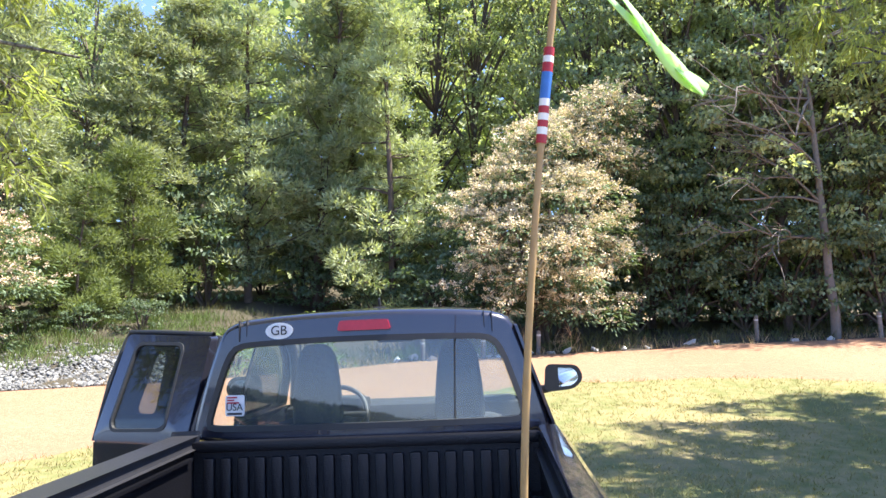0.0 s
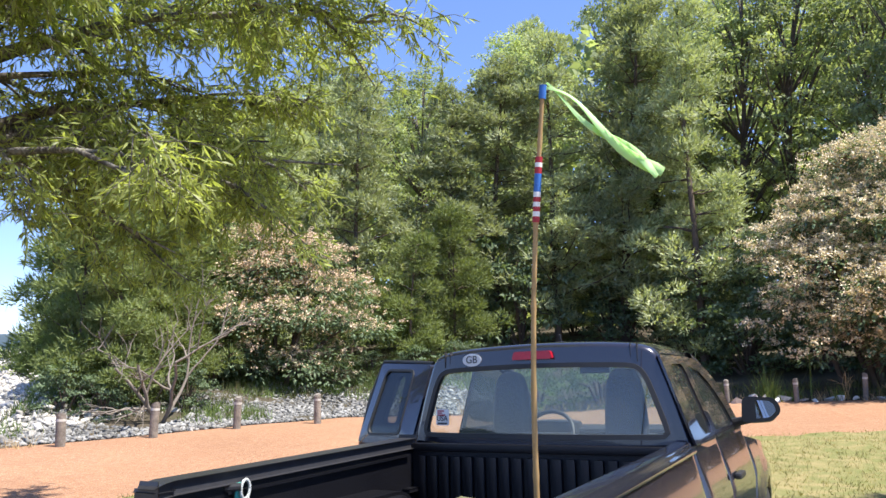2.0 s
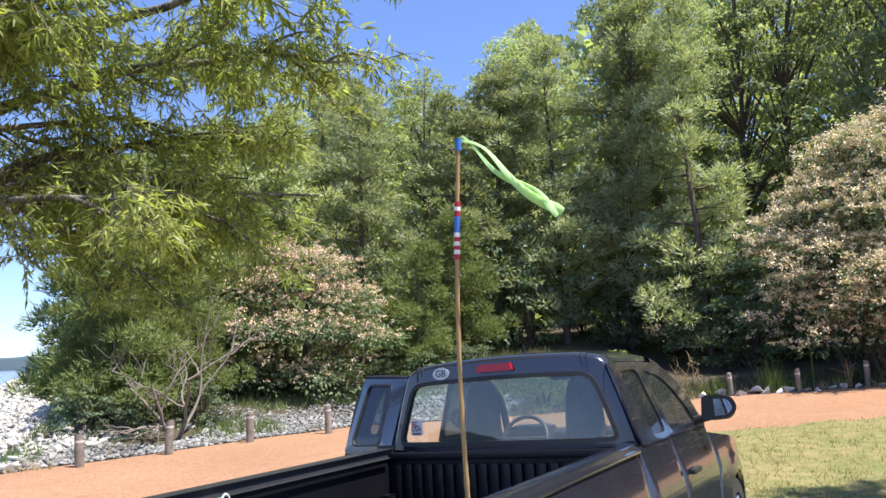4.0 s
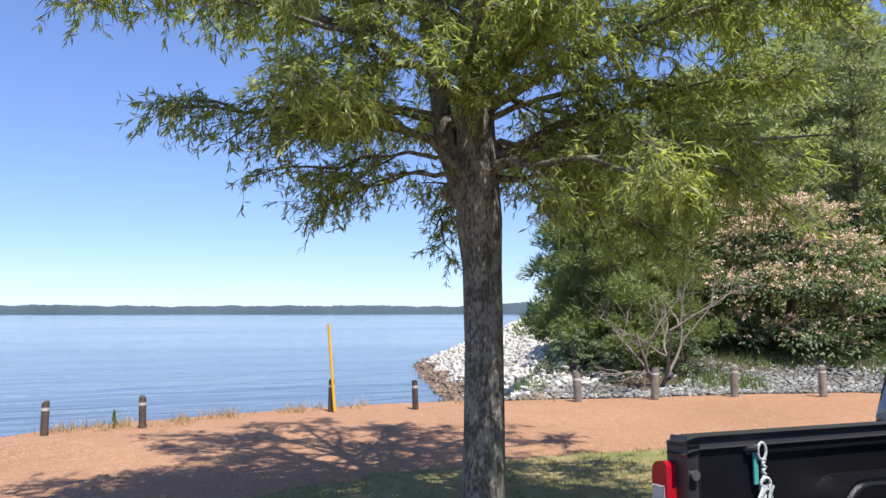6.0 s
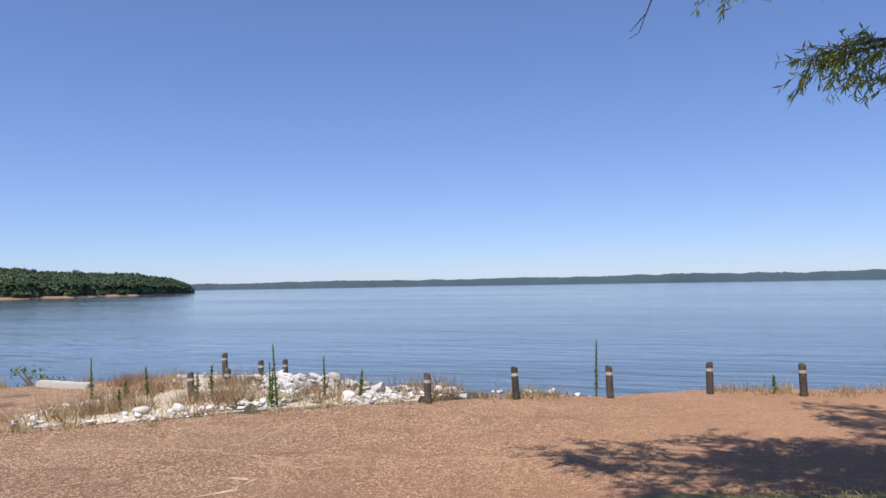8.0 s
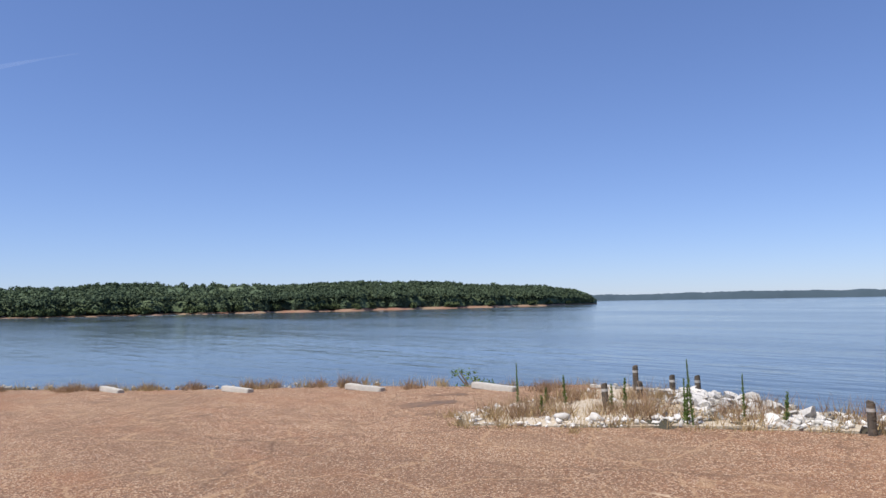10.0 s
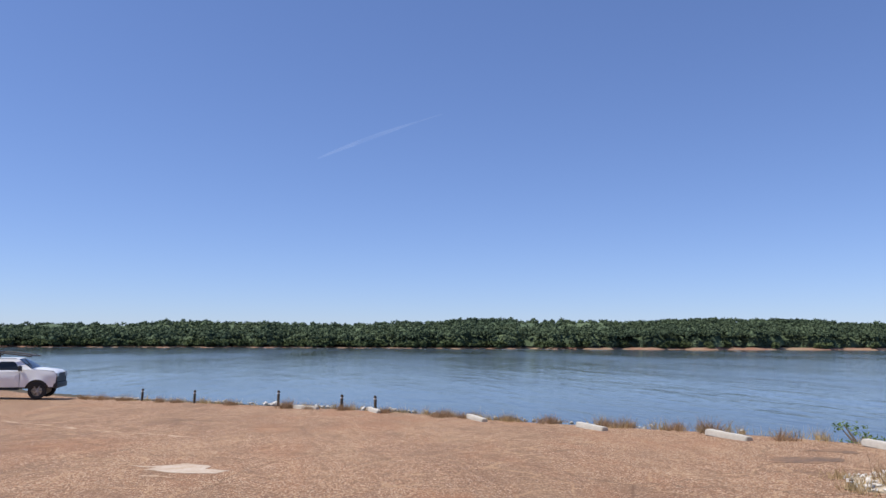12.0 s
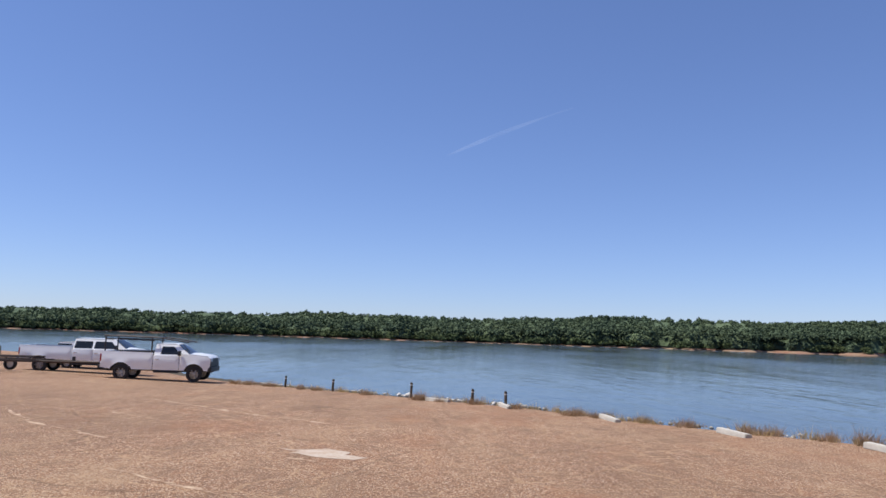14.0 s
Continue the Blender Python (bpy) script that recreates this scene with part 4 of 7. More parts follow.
def fill_panel(bm, outline, lay, thick, step=0.08):
    """A filled outline with inner points, laid by lay(u, v, depth), with a back and a rim."""
    us, vs = [p[0] for p in outline], [p[1] for p in outline]
    gx, gy = np.meshgrid(np.arange(min(us), max(us), step), np.arange(min(vs), max(vs), step))
    gx, gy = gx.ravel(), gy.ravel()
    ok = edge_distance(list(outline), gx, gy) > step * 0.4
    pts = list(outline) + list(zip(gx[ok].tolist(), gy[ok].tolist()))
    n = len(outline)
    flat, _, faces, *_ = delaunay_2d_cdt([Vector(p) for p in pts], [(i, (i + 1) % n) for i in range(n)], [], 1, 1e-5)
    top = [bm.verts.new(lay(p.x, p.y, 0.0)) for p in flat]
    made = [bm.faces.new([top[i] for i in f]) for f in faces]
    if thick:
        low = [bm.verts.new(lay(p.x, p.y, thick)) for p in flat]
        made += [bm.faces.new([low[i] for i in reversed(f)]) for f in faces]
        for i in range(n):
            made.append(bm.faces.new((top[i], top[(i + 1) % n], low[(i + 1) % n], low[i])))
    bmesh.ops.recalc_face_normals(bm, faces=made)
    return bm


def arch(cy, cz, r, z0, a0=180, a1=0, n=12):
    """Points of a wheel arch from low a0 side to a1 side, cut at height z0."""
    lim = math.degrees(math.asin(max(-1, min(1, (z0 - cz) / r))))
    return [(cy + r * math.cos(radians(a)), cz + r * math.sin(radians(a))) for a in np.linspace(180 - lim, lim, n)]


def wheel(name, parent, y, side, r=0.37, w=0.25, x=0.78, z=None):
    z = r if z is None else z
    root = new(name)
    root.parent = parent
    bm = bmesh.new()
    prof = [(r * 0.62, -w / 2), (r * 0.9, -w / 2), (r * 0.985, -w / 2 + 0.03), (r, -w * 0.25), (r, w * 0.25), (r * 0.985, w / 2 - 0.03), (r * 0.9, w / 2), (r * 0.62, w / 2)]
    sides = 36
    rings = [[bm.verts.new((b * side, math.cos(k * 2 * math.pi / sides) * a, math.sin(k * 2 * math.pi / sides) * a)) for k in range(sides)] for a, b in prof]
    for a, b in zip(rings, rings[1:]):
        for k in range(sides):
            bm.faces.new((a[k], a[(k + 1) % sides], b[(k + 1) % sides], b[k]))
    bmesh.ops.recalc_face_normals(bm, faces=bm.faces)
    part("tyre", bm, M_RUBBER, root, smooth=40)
    bm = bmesh.new()
    cyl(bm, (-0.02 * side, 0, 0), (0.02 * side, 0, 0), r * 0.64, sides=30)
    cyl(bm, (0.02 * side, 0, 0), ((w / 2 - 0.02) * side, 0, 0), r * 0.16, r * 0.13, sides=14)
    for k in range(6):
        a = k * math.pi / 3
        cyl(bm, ((w / 2 - 0.05) * side, 0, 0), ((w / 2 - 0.03) * side, math.cos(a) * r * 0.6, math.sin(a) * r * 0.6), 0.035, 0.026, sides=6)
    part("rim", bm, M_ALLOY, root, smooth=35)
    root.matrix_basis = pose(x * side, y, z)
    return root


def text_mesh(body, size):
    cu = bpy.data.curves.new("lettering", "FONT")
    cu.body, cu.size, cu.align_x, cu.align_y, cu.extrude = body, size, "CENTER", "CENTER", 0.0008
    ob = bpy.data.objects.new("lettering", cu)
    me = bpy.data.meshes.new_from_object(ob)
    bpy.data.objects.remove(ob)
    return me


def build_pickup():
    truck = new("pickup_truck")
    tagged(truck, "dark grey pickup truck with an open half door on the lawn", "pickup truck")
    FA, RA = 2.40, -0.70  # axles

    def flank(side, cz=0.37):
        def lay(u, v, depth):
            up = max(0, v - 0.9)
            x = 0.918 - 0.22 * up * up / (up + 0.05) - 0.10 * max(0, 0.7 - v) ** 1.4 + 0.01 * math.cos((v - 0.98) * 9)
            for a in (FA, RA):
                d = math.hypot(u - a, v - cz)
                x += 0.035 * max(0, 1 - abs(d - 0.5) / 0.12)
            if u > 2.2:
                x -= 0.10 * (u - 2.2) ** 2
            return (side * (x - depth), u, v)
        return lay

    low = 0.5
    for side in (1, -1):
        lay = flank(side)
        bed = [(-1.89, low + 0.1)] + [(a, b) for a, b in arch(RA, 0.37, 0.46, low)] + [(-0.025, low), (-0.025, 1.228), (-1.885, 1.182)]
        part("bed_side", fill_panel(bmesh.new(), bed, lay, 0.03, 0.05), M_PAINT, truck, smooth=35)
        if side > 0:
            part("rear_half_door", fill_panel(bmesh.new(), [(0.02, low), (0.70, low), (0.70, 1.235), (0.02, 1.235)], lay, 0.03, 0.05), M_PAINT, truck, smooth=35)
        else:
            part("rear_corner", fill_panel(bmesh.new(), [(0.02, low), (0.12, low), (0.12, 1.235), (0.02, 1.235)], lay, 0.03), M_PAINT, truck, smooth=35)
        door = part("front_door", fill_panel(bmesh.new(), [(0.715, low), (1.74, low), (1.76, 1.225), (0.715, 1.235)], lay, 0.03, 0.05), M_PAINT, truck, smooth=35)
        bm = bmesh.new()
        box(bm, (side * 0.915, 0.83, 0.985), (side * 0.955, 1.03, 1.02), 0.012)
        part("door_handle", bm, M_TRIM, door)
        fender = [(1.755, low), *arch(FA, 0.37, 0.46, low), (3.25, low), (3.28, 0.78), (3.18, 0.98), (2.6, 1.08), (1.775, 1.17)]
        part("front_fender", fill_panel(bmesh.new(), fender, lay, 0.03, 0.05), M_PAINT, truck, smooth=35)
        bm = bmesh.new()
        box(bm, (side * 0.765, -1.905, 1.205), (side * 0.864, -0.02, 1.262), 0.02)
        for cut in (-1.82, -1.86, -1.885):
            bmesh.ops.bisect_plane(bm, geom=bm.verts[:] + bm.edges[:] + bm.faces[:], plane_co=(0, cut, 0), plane_no=(0, 1, 0))
        for v in bm.verts:
            end = (max(0, -1.81 - v.co.y) / 0.095) ** 2
            v.co.z += 0.018 * v.co.y - 0.014 * end
            v.co.x -= side * 0.02 * end * (abs(v.co.x) > 0.82)
            if abs(v.co.x) > 0.82:
                v.co.x += side * (0.014 if v.co.z < 1.232 + 0.018 * v.co.y else -0.012)
        part("rail_cap", bm, M_PAINT if side > 0 else M_CAP, truck, smooth=50)
        bm = bmesh.new()
        box(bm, (side * 0.765, -1.86, 0.80), (side * 0.79, -0.03, 1.225))
        box(bm, (side * 0.742, -1.55, 1.165), (side * 0.77, -0.1, 1.178))
        for v in bm.verts:
            v.co.z += 0.018 * v.co.y
        box(bm, (side * 0.72, -0.16, 0.965), (side * 0.775, -0.03, 0.985), 0.004)
        part("bed_liner_wall", bm, M_LINER, truck)
        bm = bmesh.new()
        pts = rounded([(-1.18, 0.78), (-1.06, 1.02), (-0.36, 1.02), (-0.22, 0.78)], 0.14, 5)
        for x in (0.56, 0.77):
            for p in pts:
                bm.verts.new((side * x, p[0], p[1]))
        bm.verts.ensure_lookup_table()
        n = len(pts)
        for i in range(n):
            bm.faces.new([bm.verts[k] for k in (i, (i + 1) % n, n + (i + 1) % n, n + i)])
        bm.faces.new([bm.verts[i] for i in range(n)])
        bmesh.ops.recalc_face_normals(bm, faces=bm.faces)
        bmesh.ops.bevel(bm, geom=[e for e in bm.edges if abs(e.verts[0].co.x - side * 0.56) < 1e-4 and abs(e.verts[1].co.x - side * 0.56) < 1e-4], offset=0.03, segments=3, affect="EDGES")
        part("wheel_housing", bm, M_LINER, truck, smooth=40)
        bm = bmesh.new()
        outline = rounded([(side * 0.83, 0.78), (side * 0.935, 0.78), (side * 0.93, 1.10), (side * 0.83, 1.12)], 0.04)
        if side < 0:
            outline = outline[::-1]
        fill_panel(bm, outline, lambda u, v, d: (u, -1.955 + d, v), 0.14, 0.1)
        lamp = part("tail_lamp", bm, M_REDLENS, truck, "red tail lamp", smooth=40)
        bm = bmesh.new()
        box(bm, (side * 0.845, -1.962, 0.93), (side * 0.92, -1.95, 1.0), 0.004)
        part("reversing_lens", bm, M_CLEARLENS, lamp, "clear reversing lens")
        bm = bmesh.new()
        box(bm, (side * 0.762, -1.9, 0.79), (side * 0.872, -1.83, 1.19), 0.014)
        post = part("corner_post", bm, M_CAP, truck, smooth=50)
        bm = bmesh.new()
        cyl(bm, (side * 0.74, -1.865, 1.06), (side * 0.77, -1.865, 1.06), 0.016, sides=10)
        cyl(bm, (side * 0.735, -1.865, 1.06), (side * 0.742, -1.865, 1.06), 0.024, sides=10)
        part("striker", bm, M_STEELBOLT, post, smooth=50)
        for axle in (RA, FA):
            wheel("wheel", truck, axle, side, z=0.37 + 0.02 - 0.018 - 0.049 * side * 0.78 + 0.035 * axle)
        bm = bmesh.new()
        box(bm, (side * 0.70, 0.1, 0.42), (side * 0.93, 1.7, 0.47), 0.015)
        part("side_step", bm, M_TRIM, truck)

    # bed
    bm = bmesh.new()
    box(bm, (-0.77, -1.92, 0.755), (0.77, -0.02, 0.79))
    for i in range(13):
        x = -0.66 + i * 0.11
        box(bm, (x - 0.03, -1.9, 0.785), (x + 0.032, -0.06, 0.80))
    part("bed_floor", bm, M_LINER, truck)
    bm = bmesh.new()
    box(bm, (-0.77, -0.035, 0.78), (0.77, -0.005, 1.225))
    box(bm, (-0.77, -0.06, 1.19), (0.77, 0.0, 1.235), 0.012)
    head = part("bulkhead", bm, M_LINER, truck, "black ribbed bed liner front", smooth=50)
    bm = bmesh.new()
    box(bm, (-0.025, -0.062, 0.79), (0.025, -0.03, 1.165), 0.01)
    rib = part("rib", bm, M_LINER, head, smooth=50)
    rib.location.x = -0.69
    for i in range(1, 19):
        mesh_part("rib", rib.data, head).location.x = -0.69 + i * 0.0765
    bm = bmesh.new()
    box(bm, (-0.76, -2.4, 0.735), (0.76, -1.95, 0.785), 0.015)
    part("tailgate", bm, M_PAINT, truck, "lowered tailgate")
    bm = bmesh.new()
    box(bm, (-0.88, -2.05, 0.42), (0.88, -1.94, 0.6), 0.03)
    part("rear_bumper", bm, M_CHROME, truck)
    bm = bmesh.new()
    box(bm, (-0.42, -1.7, 0.38), (0.42, 3.0, 0.5))
    box(bm, (-0.84, 0.02, 0.46), (0.84, 1.8, 0.52))
    part("chassis", bm, M_TRIM, truck)

    # cab
    def rear_lay(u, v, depth):
        return (u, 0.015 + 0.03 * max(0, (v - 1.2) / 0.6) ** 1.2 + 0.06 * (u / 0.7) ** 2 + depth, v)

    def even_loop(half, inset=0.0, shift=0.0, n=96):
        """A closed outline from its right half (foot of the middle to top of the middle), evenly stepped, and drawn in by inset."""
        pts = [Vector(p) for p in half] + [Vector((-x, z)) for x, z in half[-2:0:-1]]
        for _ in range(2):
            pts = [q for a, b in zip(pts, pts[1:] + pts[:1]) for q in (a.lerp(b, 0.25), a.lerp(b, 0.75))]
        k = min(range(len(pts)), key=lambda i: abs(pts[i].x) + (9 if pts[i].y > 1.5 else 0))
        pts = pts[k:] + pts[:k]
        ends = pts + pts[:1]
        run = np.concatenate([[0], np.cumsum([(b - a).length for a, b in zip(ends, ends[1:])])])
        at = np.linspace(0, run[-1], n + 1)[:-1]
        xs, zs = np.interp(at, run, [p.x for p in ends]), np.interp(at, run, [p.y for p in ends])
        tx, tz = np.roll(xs, -1) - np.roll(xs, 1), np.roll(zs, -1) - np.roll(zs, 1)
        long = np.hypot(tx, tz)
        return [(float(x - b / l * inset + shift), float(z + a / l * inset)) for x, z, a, b, l in zip(xs, zs, tx, tz, long)]

    CAB = [(0, 1.2), (0.855, 1.2), (0.838, 1.26), (0.764, 1.525), (0.73, 1.618), (0.708, 1.68), (0.692, 1.716), (0.664, 1.744), (0.618, 1.763), (0.56, 1.774), (0.4, 1.786), (0.2, 1.793), (0, 1.796)]
    PANE = [(0, 1.270), (0.64, 1.268), (0.712, 1.270), (0.738, 1.284), (0.735, 1.32), (0.70, 1.43), (0.668, 1.53), (0.638, 1.605), (0.606, 1.645), (0.56, 1.660), (0.46, 1.665), (0.25, 1.671), (0, 1.673)]

    def cab_loop(k):
        return even_loop(CAB, k)

    part("cab_rear", loop_panel(bmesh.new(), cab_loop(0.03), even_loop(PANE, 0.0, -0.012), rear_lay, 0.06, 4), M_PAINT, truck, smooth=50)
    seal = even_loop(PANE, 0.02, -0.012)
    bigger = even_loop(PANE, -0.006, -0.012)
    part("window_seal", loop_panel(bmesh.new(), bigger, seal, lambda u, v, d: (u, rear_lay(u, v, d)[1] - 0.012, v), 0.03, 1), M_TRIM, truck)
    pane = part("rear_window", fill_panel(bmesh.new(), seal, lambda u, v, d: (u, rear_lay(u, v, 0.006 + d)[1], v), 0.0, 0.3), M_GLASS, truck, "clear curved rear window", smooth=60)
    pane.visible_shadow = False
    for sx in (-0.575, 0.57):
        bm = bmesh.new()
        for k in (-0.018, 0.018):
            box(bm, (sx + k - 0.002, rear_lay(sx, 1.72, 0)[1] - 0.004, 1.672), (sx + k + 0.002, rear_lay(sx, 1.72, 0)[1] + 0.02, 1.768))
        part("roof_seam", bm, M_TRIM, truck)

    def side_lay(side):
        return lambda u, v, depth: (side * (0.868 - 0.33 * (v - 1.2) - depth), u, v)

    for side in (1, -1):
        lay = side_lay(side)
        if side > 0:
            o = rounded([(0.085, 1.232), (0.712, 1.232), (0.682, 1.708), (0.09, 1.702)], 0.02, 5)
            i = rounded([(0.37, 1.272), (0.665, 1.27), (0.6, 1.66), (0.245, 1.655)], 0.06, 5)
            part("quarter_panel", loop_panel(bmesh.new(), o, i, lay, 0.014, 2), M_PAINT, truck, smooth=50)
            part("quarter_window", fill_panel(bmesh.new(), i, lambda u, v, d: lay(u, v, 0.012 + d), 0.004, 0.3), M_DARKTINT, truck, "dark tinted quarter window").visible_shadow = False
        else:
            part("rear_pillar", fill_panel(bmesh.new(), [(0.125, 1.225), (0.20, 1.225), (0.20, 1.702), (0.135, 1.702)], lay, 0.04), M_PAINT, truck, smooth=50)
        o = rounded([(0.722, 1.232), (1.76, 1.228), (1.69, 1.33), (1.645, 1.43), (1.545, 1.535), (1.34, 1.63), (1.09, 1.695), (0.69, 1.71)], 0.03, 3)
        i = rounded([(0.78, 1.272), (1.5, 1.27), (1.475, 1.32), (1.43, 1.385), (1.32, 1.485), (1.19, 1.56), (1.02, 1.62), (0.735, 1.655)], 0.03, 3)
        part("window_frame", loop_panel(bmesh.new(), o, i, lay, 0.014, 2), M_PAINT, truck, smooth=50)
        part("door_window", fill_panel(bmesh.new(), i, lambda u, v, d: lay(u, v, 0.012 + d), 0.004, 0.3), M_TINTED, truck).visible_shadow = False
        bm = bmesh.new()
        cyl(bm, (side * 0.84, 1.52, 1.275), (side * 0.96, 1.47, 1.30), 0.03, 0.025, 8)
        part("mirror_arm", bm, M_TRIM, truck)
        bm = bmesh.new()
        o = rounded([(side * 0.905, 1.275), (side * 1.10, 1.29), (side * 1.16, 1.355), (side * 1.125, 1.44), (side * 0.92, 1.452)], 0.045, 5)
        if side < 0:
            o = o[::-1]
        fill_panel(bm, o, lambda u, v, d: (u, 1.43 + d, v), 0.11, 0.05)
        for v in bm.verts:
            if v.co.y > 1.5:
                v.co.x = side * 1.04 + (v.co.x - side * 1.04) * 0.72
                v.co.z = 1.33 + (v.co.z - 1.365) * 0.7
        house = part("door_mirror", bm, M_TRIM, truck, "black door mirror", smooth=60)
        bm = bmesh.new()
        o = rounded([(side * 0.955, 1.302), (side * 1.085, 1.312), (side * 1.13, 1.358), (side * 1.10, 1.418), (side * 0.96, 1.427)], 0.035, 5)
        fill_panel(bm, o, lambda u, v, d: (u, 1.426 - side * (u - side * 1.04) * 0.1, v), 0.0, 0.3)
        part("mirror_glass", bm, M_MIRROR, house)

    bm = bmesh.new()
    rings = []
    for k, back in ((0.03, 0.0), (0.018, 0.005), (0.007, 0.02), (0.0, 0.05)):
        rings.append([bm.verts.new((u, rear_lay(u, v, 0)[1] + back, v)) for u, v in cab_loop(k)])
    n = len(rings[0])
    for a, b in zip(rings, rings[1:]):
        for i in range(n):
            if min(a[i].co.z, a[(i + 1) % n].co.z) > 1.205:
                bm.faces.new((a[i], a[(i + 1) % n], b[(i + 1) % n], b[i]))
    top = sorted((v for v in rings[-1] if v.co.z > 1.69), key=lambda v: v.co.x)
    # more points across the flat of the roof
    line = []
    for a, b in zip(top, top[1:]):
        line.append(a)
        if (b.co - a.co).length > 0.3:
            line += [bm.verts.new(a.co.lerp(b.co, t / 10)) for t in range(1, 10)]
    line.append(top[-1])
    first, before = [v.co.copy() for v in line], line
    for j in range(1, 10):
        t = j / 9
        row = []
        for c in first:
            y = c.y + (1.12 - c.y) * t
            row.append(bm.verts.new((c.x * (1 - 0.03 * t * t), y, c.z + (0.024 * math.sin(math.pi * t) - 0.012 * t * t) * (1 - (c.x / 0.72) ** 4))))
        for i in range(len(row) - 1):
            bm.faces.new((before[i], before[i + 1], row[i + 1], row[i]))
        before = row
    bmesh.ops.recalc_face_normals(bm, faces=bm.faces)
    part("roof", bm, M_PAINT, truck, smooth=60)
    bm = bmesh.new()
    cyl(bm, (0.012, 0.5, 1.80), (0.012, 0.47, 1.865), 0.010, 0.006, 8)
    box(bm, (-0.018, 0.46, 1.795), (0.042, 0.53, 1.822), 0.006)
    part("aerial", bm, M_TRIM, truck)
    bm = bmesh.new()
    fill_panel(bm, rounded([(-0.118, 1.702), (0.128, 1.702), (0.115, 1.748), (-0.105, 1.748)], 0.012), lambda u, v, d: (u, rear_lay(u, v, d)[1] - 0.03, v), 0.05, 0.05)
    part("brake_lamp", bm, M_REDLENS, truck, "red high-level brake lamp", smooth=40)

    # decals
    bm = bmesh.new()
    ring = [(-0.397 + 0.066 * math.cos(a), 1.714 + 0.038 * math.sin(a)) for a in np.linspace(0, 2 * math.pi, 25)[:-1]]
    fill_panel(bm, ring, lambda u, v, d: (u, rear_lay(u, v, 0)[1] - 0.005 + d, v), 0.003, 0.1)
    oval = part("oval_sticker", bm, M_WHITEDECAL, truck, "white oval sticker lettered GB")
    me = text_mesh("GB", 0.062)
    me.materials.append(M_INK)
    ob = mesh_part("lettering", me, oval)
    ob.matrix_basis = Matrix.Translation((-0.397, rear_lay(-0.397, 1.714, 0)[1] - 0.009, 1.714)) @ pose(0, 0, 0, 87, 0, -5.5)
    bm = bmesh.new()
    fill_panel(bm, rounded([(-0.659, 1.332), (-0.565, 1.332), (-0.565, 1.427), (-0.659, 1.427)], 0.012), lambda u, v, d: (u, rear_lay(u, v, 0)[1] - 0.004 + d, v), 0.003, 0.1)
    card = part("square_sticker", bm, M_WHITEDECAL, truck, "white square sticker lettered USA with red stripes")
    me = text_mesh("USA", 0.046)
    me.materials.append(M_INK)
    ob = mesh_part("lettering", me, card)
    ob.matrix_basis = Matrix.Translation((-0.612, rear_lay(-0.612, 1.365, 0)[1] - 0.0095, 1.372)) @ pose(0, 0, 0, 87, 0, -8.5)
    for i, (a, b) in enumerate(((-0.65, -0.60), (-0.65, -0.615), (-0.65, -0.59))):
        bm = bmesh.new()
        z = 1.413 - i * 0.012
        fill_panel(bm, [(a, z), (b, z), (b, z + 0.007), (a, z + 0.007)], lambda u, v, d: (u, rear_lay(u, v, 0)[1] - 0.0075 + d, v), 0.002, 0.1)
        part("stripe", bm, M_REDDECAL, card)
    bm = bmesh.new()
    fill_panel(bm, [(-0.648, 1.338), (-0.576, 1.338), (-0.576, 1.348), (-0.648, 1.348)], lambda u, v, d: (u, rear_lay(u, v, 0)[1] - 0.0075 + d, v), 0.002, 0.1)
    part("small_print", bm, M_INK, card)

    # front end
    bm = bmesh.new()
    rows = []
    for y, z, half in ((1.09, 1.745, 0.62), (1.34, 1.65, 0.66), (1.55, 1.54, 0.69), (1.7, 1.42, 0.73), (1.92, 1.19, 0.77)):
        rows.append([bm.verts.new((x * half, y + 0.10 * (1 - x * x), z)) for x in np.linspace(-1, 1, 9)])
    for a, b in zip(rows, rows[1:]):
        for i in range(8):
            bm.faces.new((a[i], a[i + 1], b[i + 1], b[i]))
    part("windscreen", bm, M_GLASS, truck, smooth=60).visible_shadow = False
    for s in (-1, 1):
        line = [(np.array((s * x, y, z)), 0.032) for x, y, z in ((0.66, 1.05, 1.712), (0.672, 1.2, 1.675), (0.69, 1.36, 1.607), (0.722, 1.54, 1.51), (0.752, 1.65, 1.41), (0.79, 1.76, 1.27), (0.81, 1.83, 1.17))]
        mesh_part("front_pillar", mesh_from("front_pillar", *tubes([line], 8), M_TRIM, True), truck)
    bm = bmesh.new()
    rows = []
    for y, z, half in ((1.80, 1.16, 0.80), (2.1, 1.15, 0.79), (2.6, 1.11, 0.77), (3.05, 1.03, 0.74), (3.22, 0.95, 0.72)):
        rows.append([bm.verts.new((x * half, y, z + 0.035 * (1 - x**4) - 0.05 * x**6)) for x in np.linspace(-1, 1, 11)])
    for a, b in zip(rows, rows[1:]):
        for i in range(10):
            bm.faces.new((a[i], a[i + 1], b[i + 1], b[i]))
    part("bonnet", bm, M_PAINT, truck, smooth=50)
    bm = bmesh.new()
    box(bm, (-0.80, 3.14, 0.45), (0.80, 3.30, 0.98), 0.06)
    part("front_bumper", bm, M_PAINT, truck, smooth=50)

    # cabin
    bm = bmesh.new()
    box(bm, (-0.76, 1.36, 0.85), (0.76, 1.78, 1.25), 0.07)
    box(bm, (-0.56, 1.28, 1.1), (-0.2, 1.5, 1.3), 0.06)
    part("dashboard", bm, M_TRIM, truck, smooth=50)
    bm = bmesh.new()
    box(bm, (-0.80, 0.10, 0.52), (0.80, 1.8, 0.56))
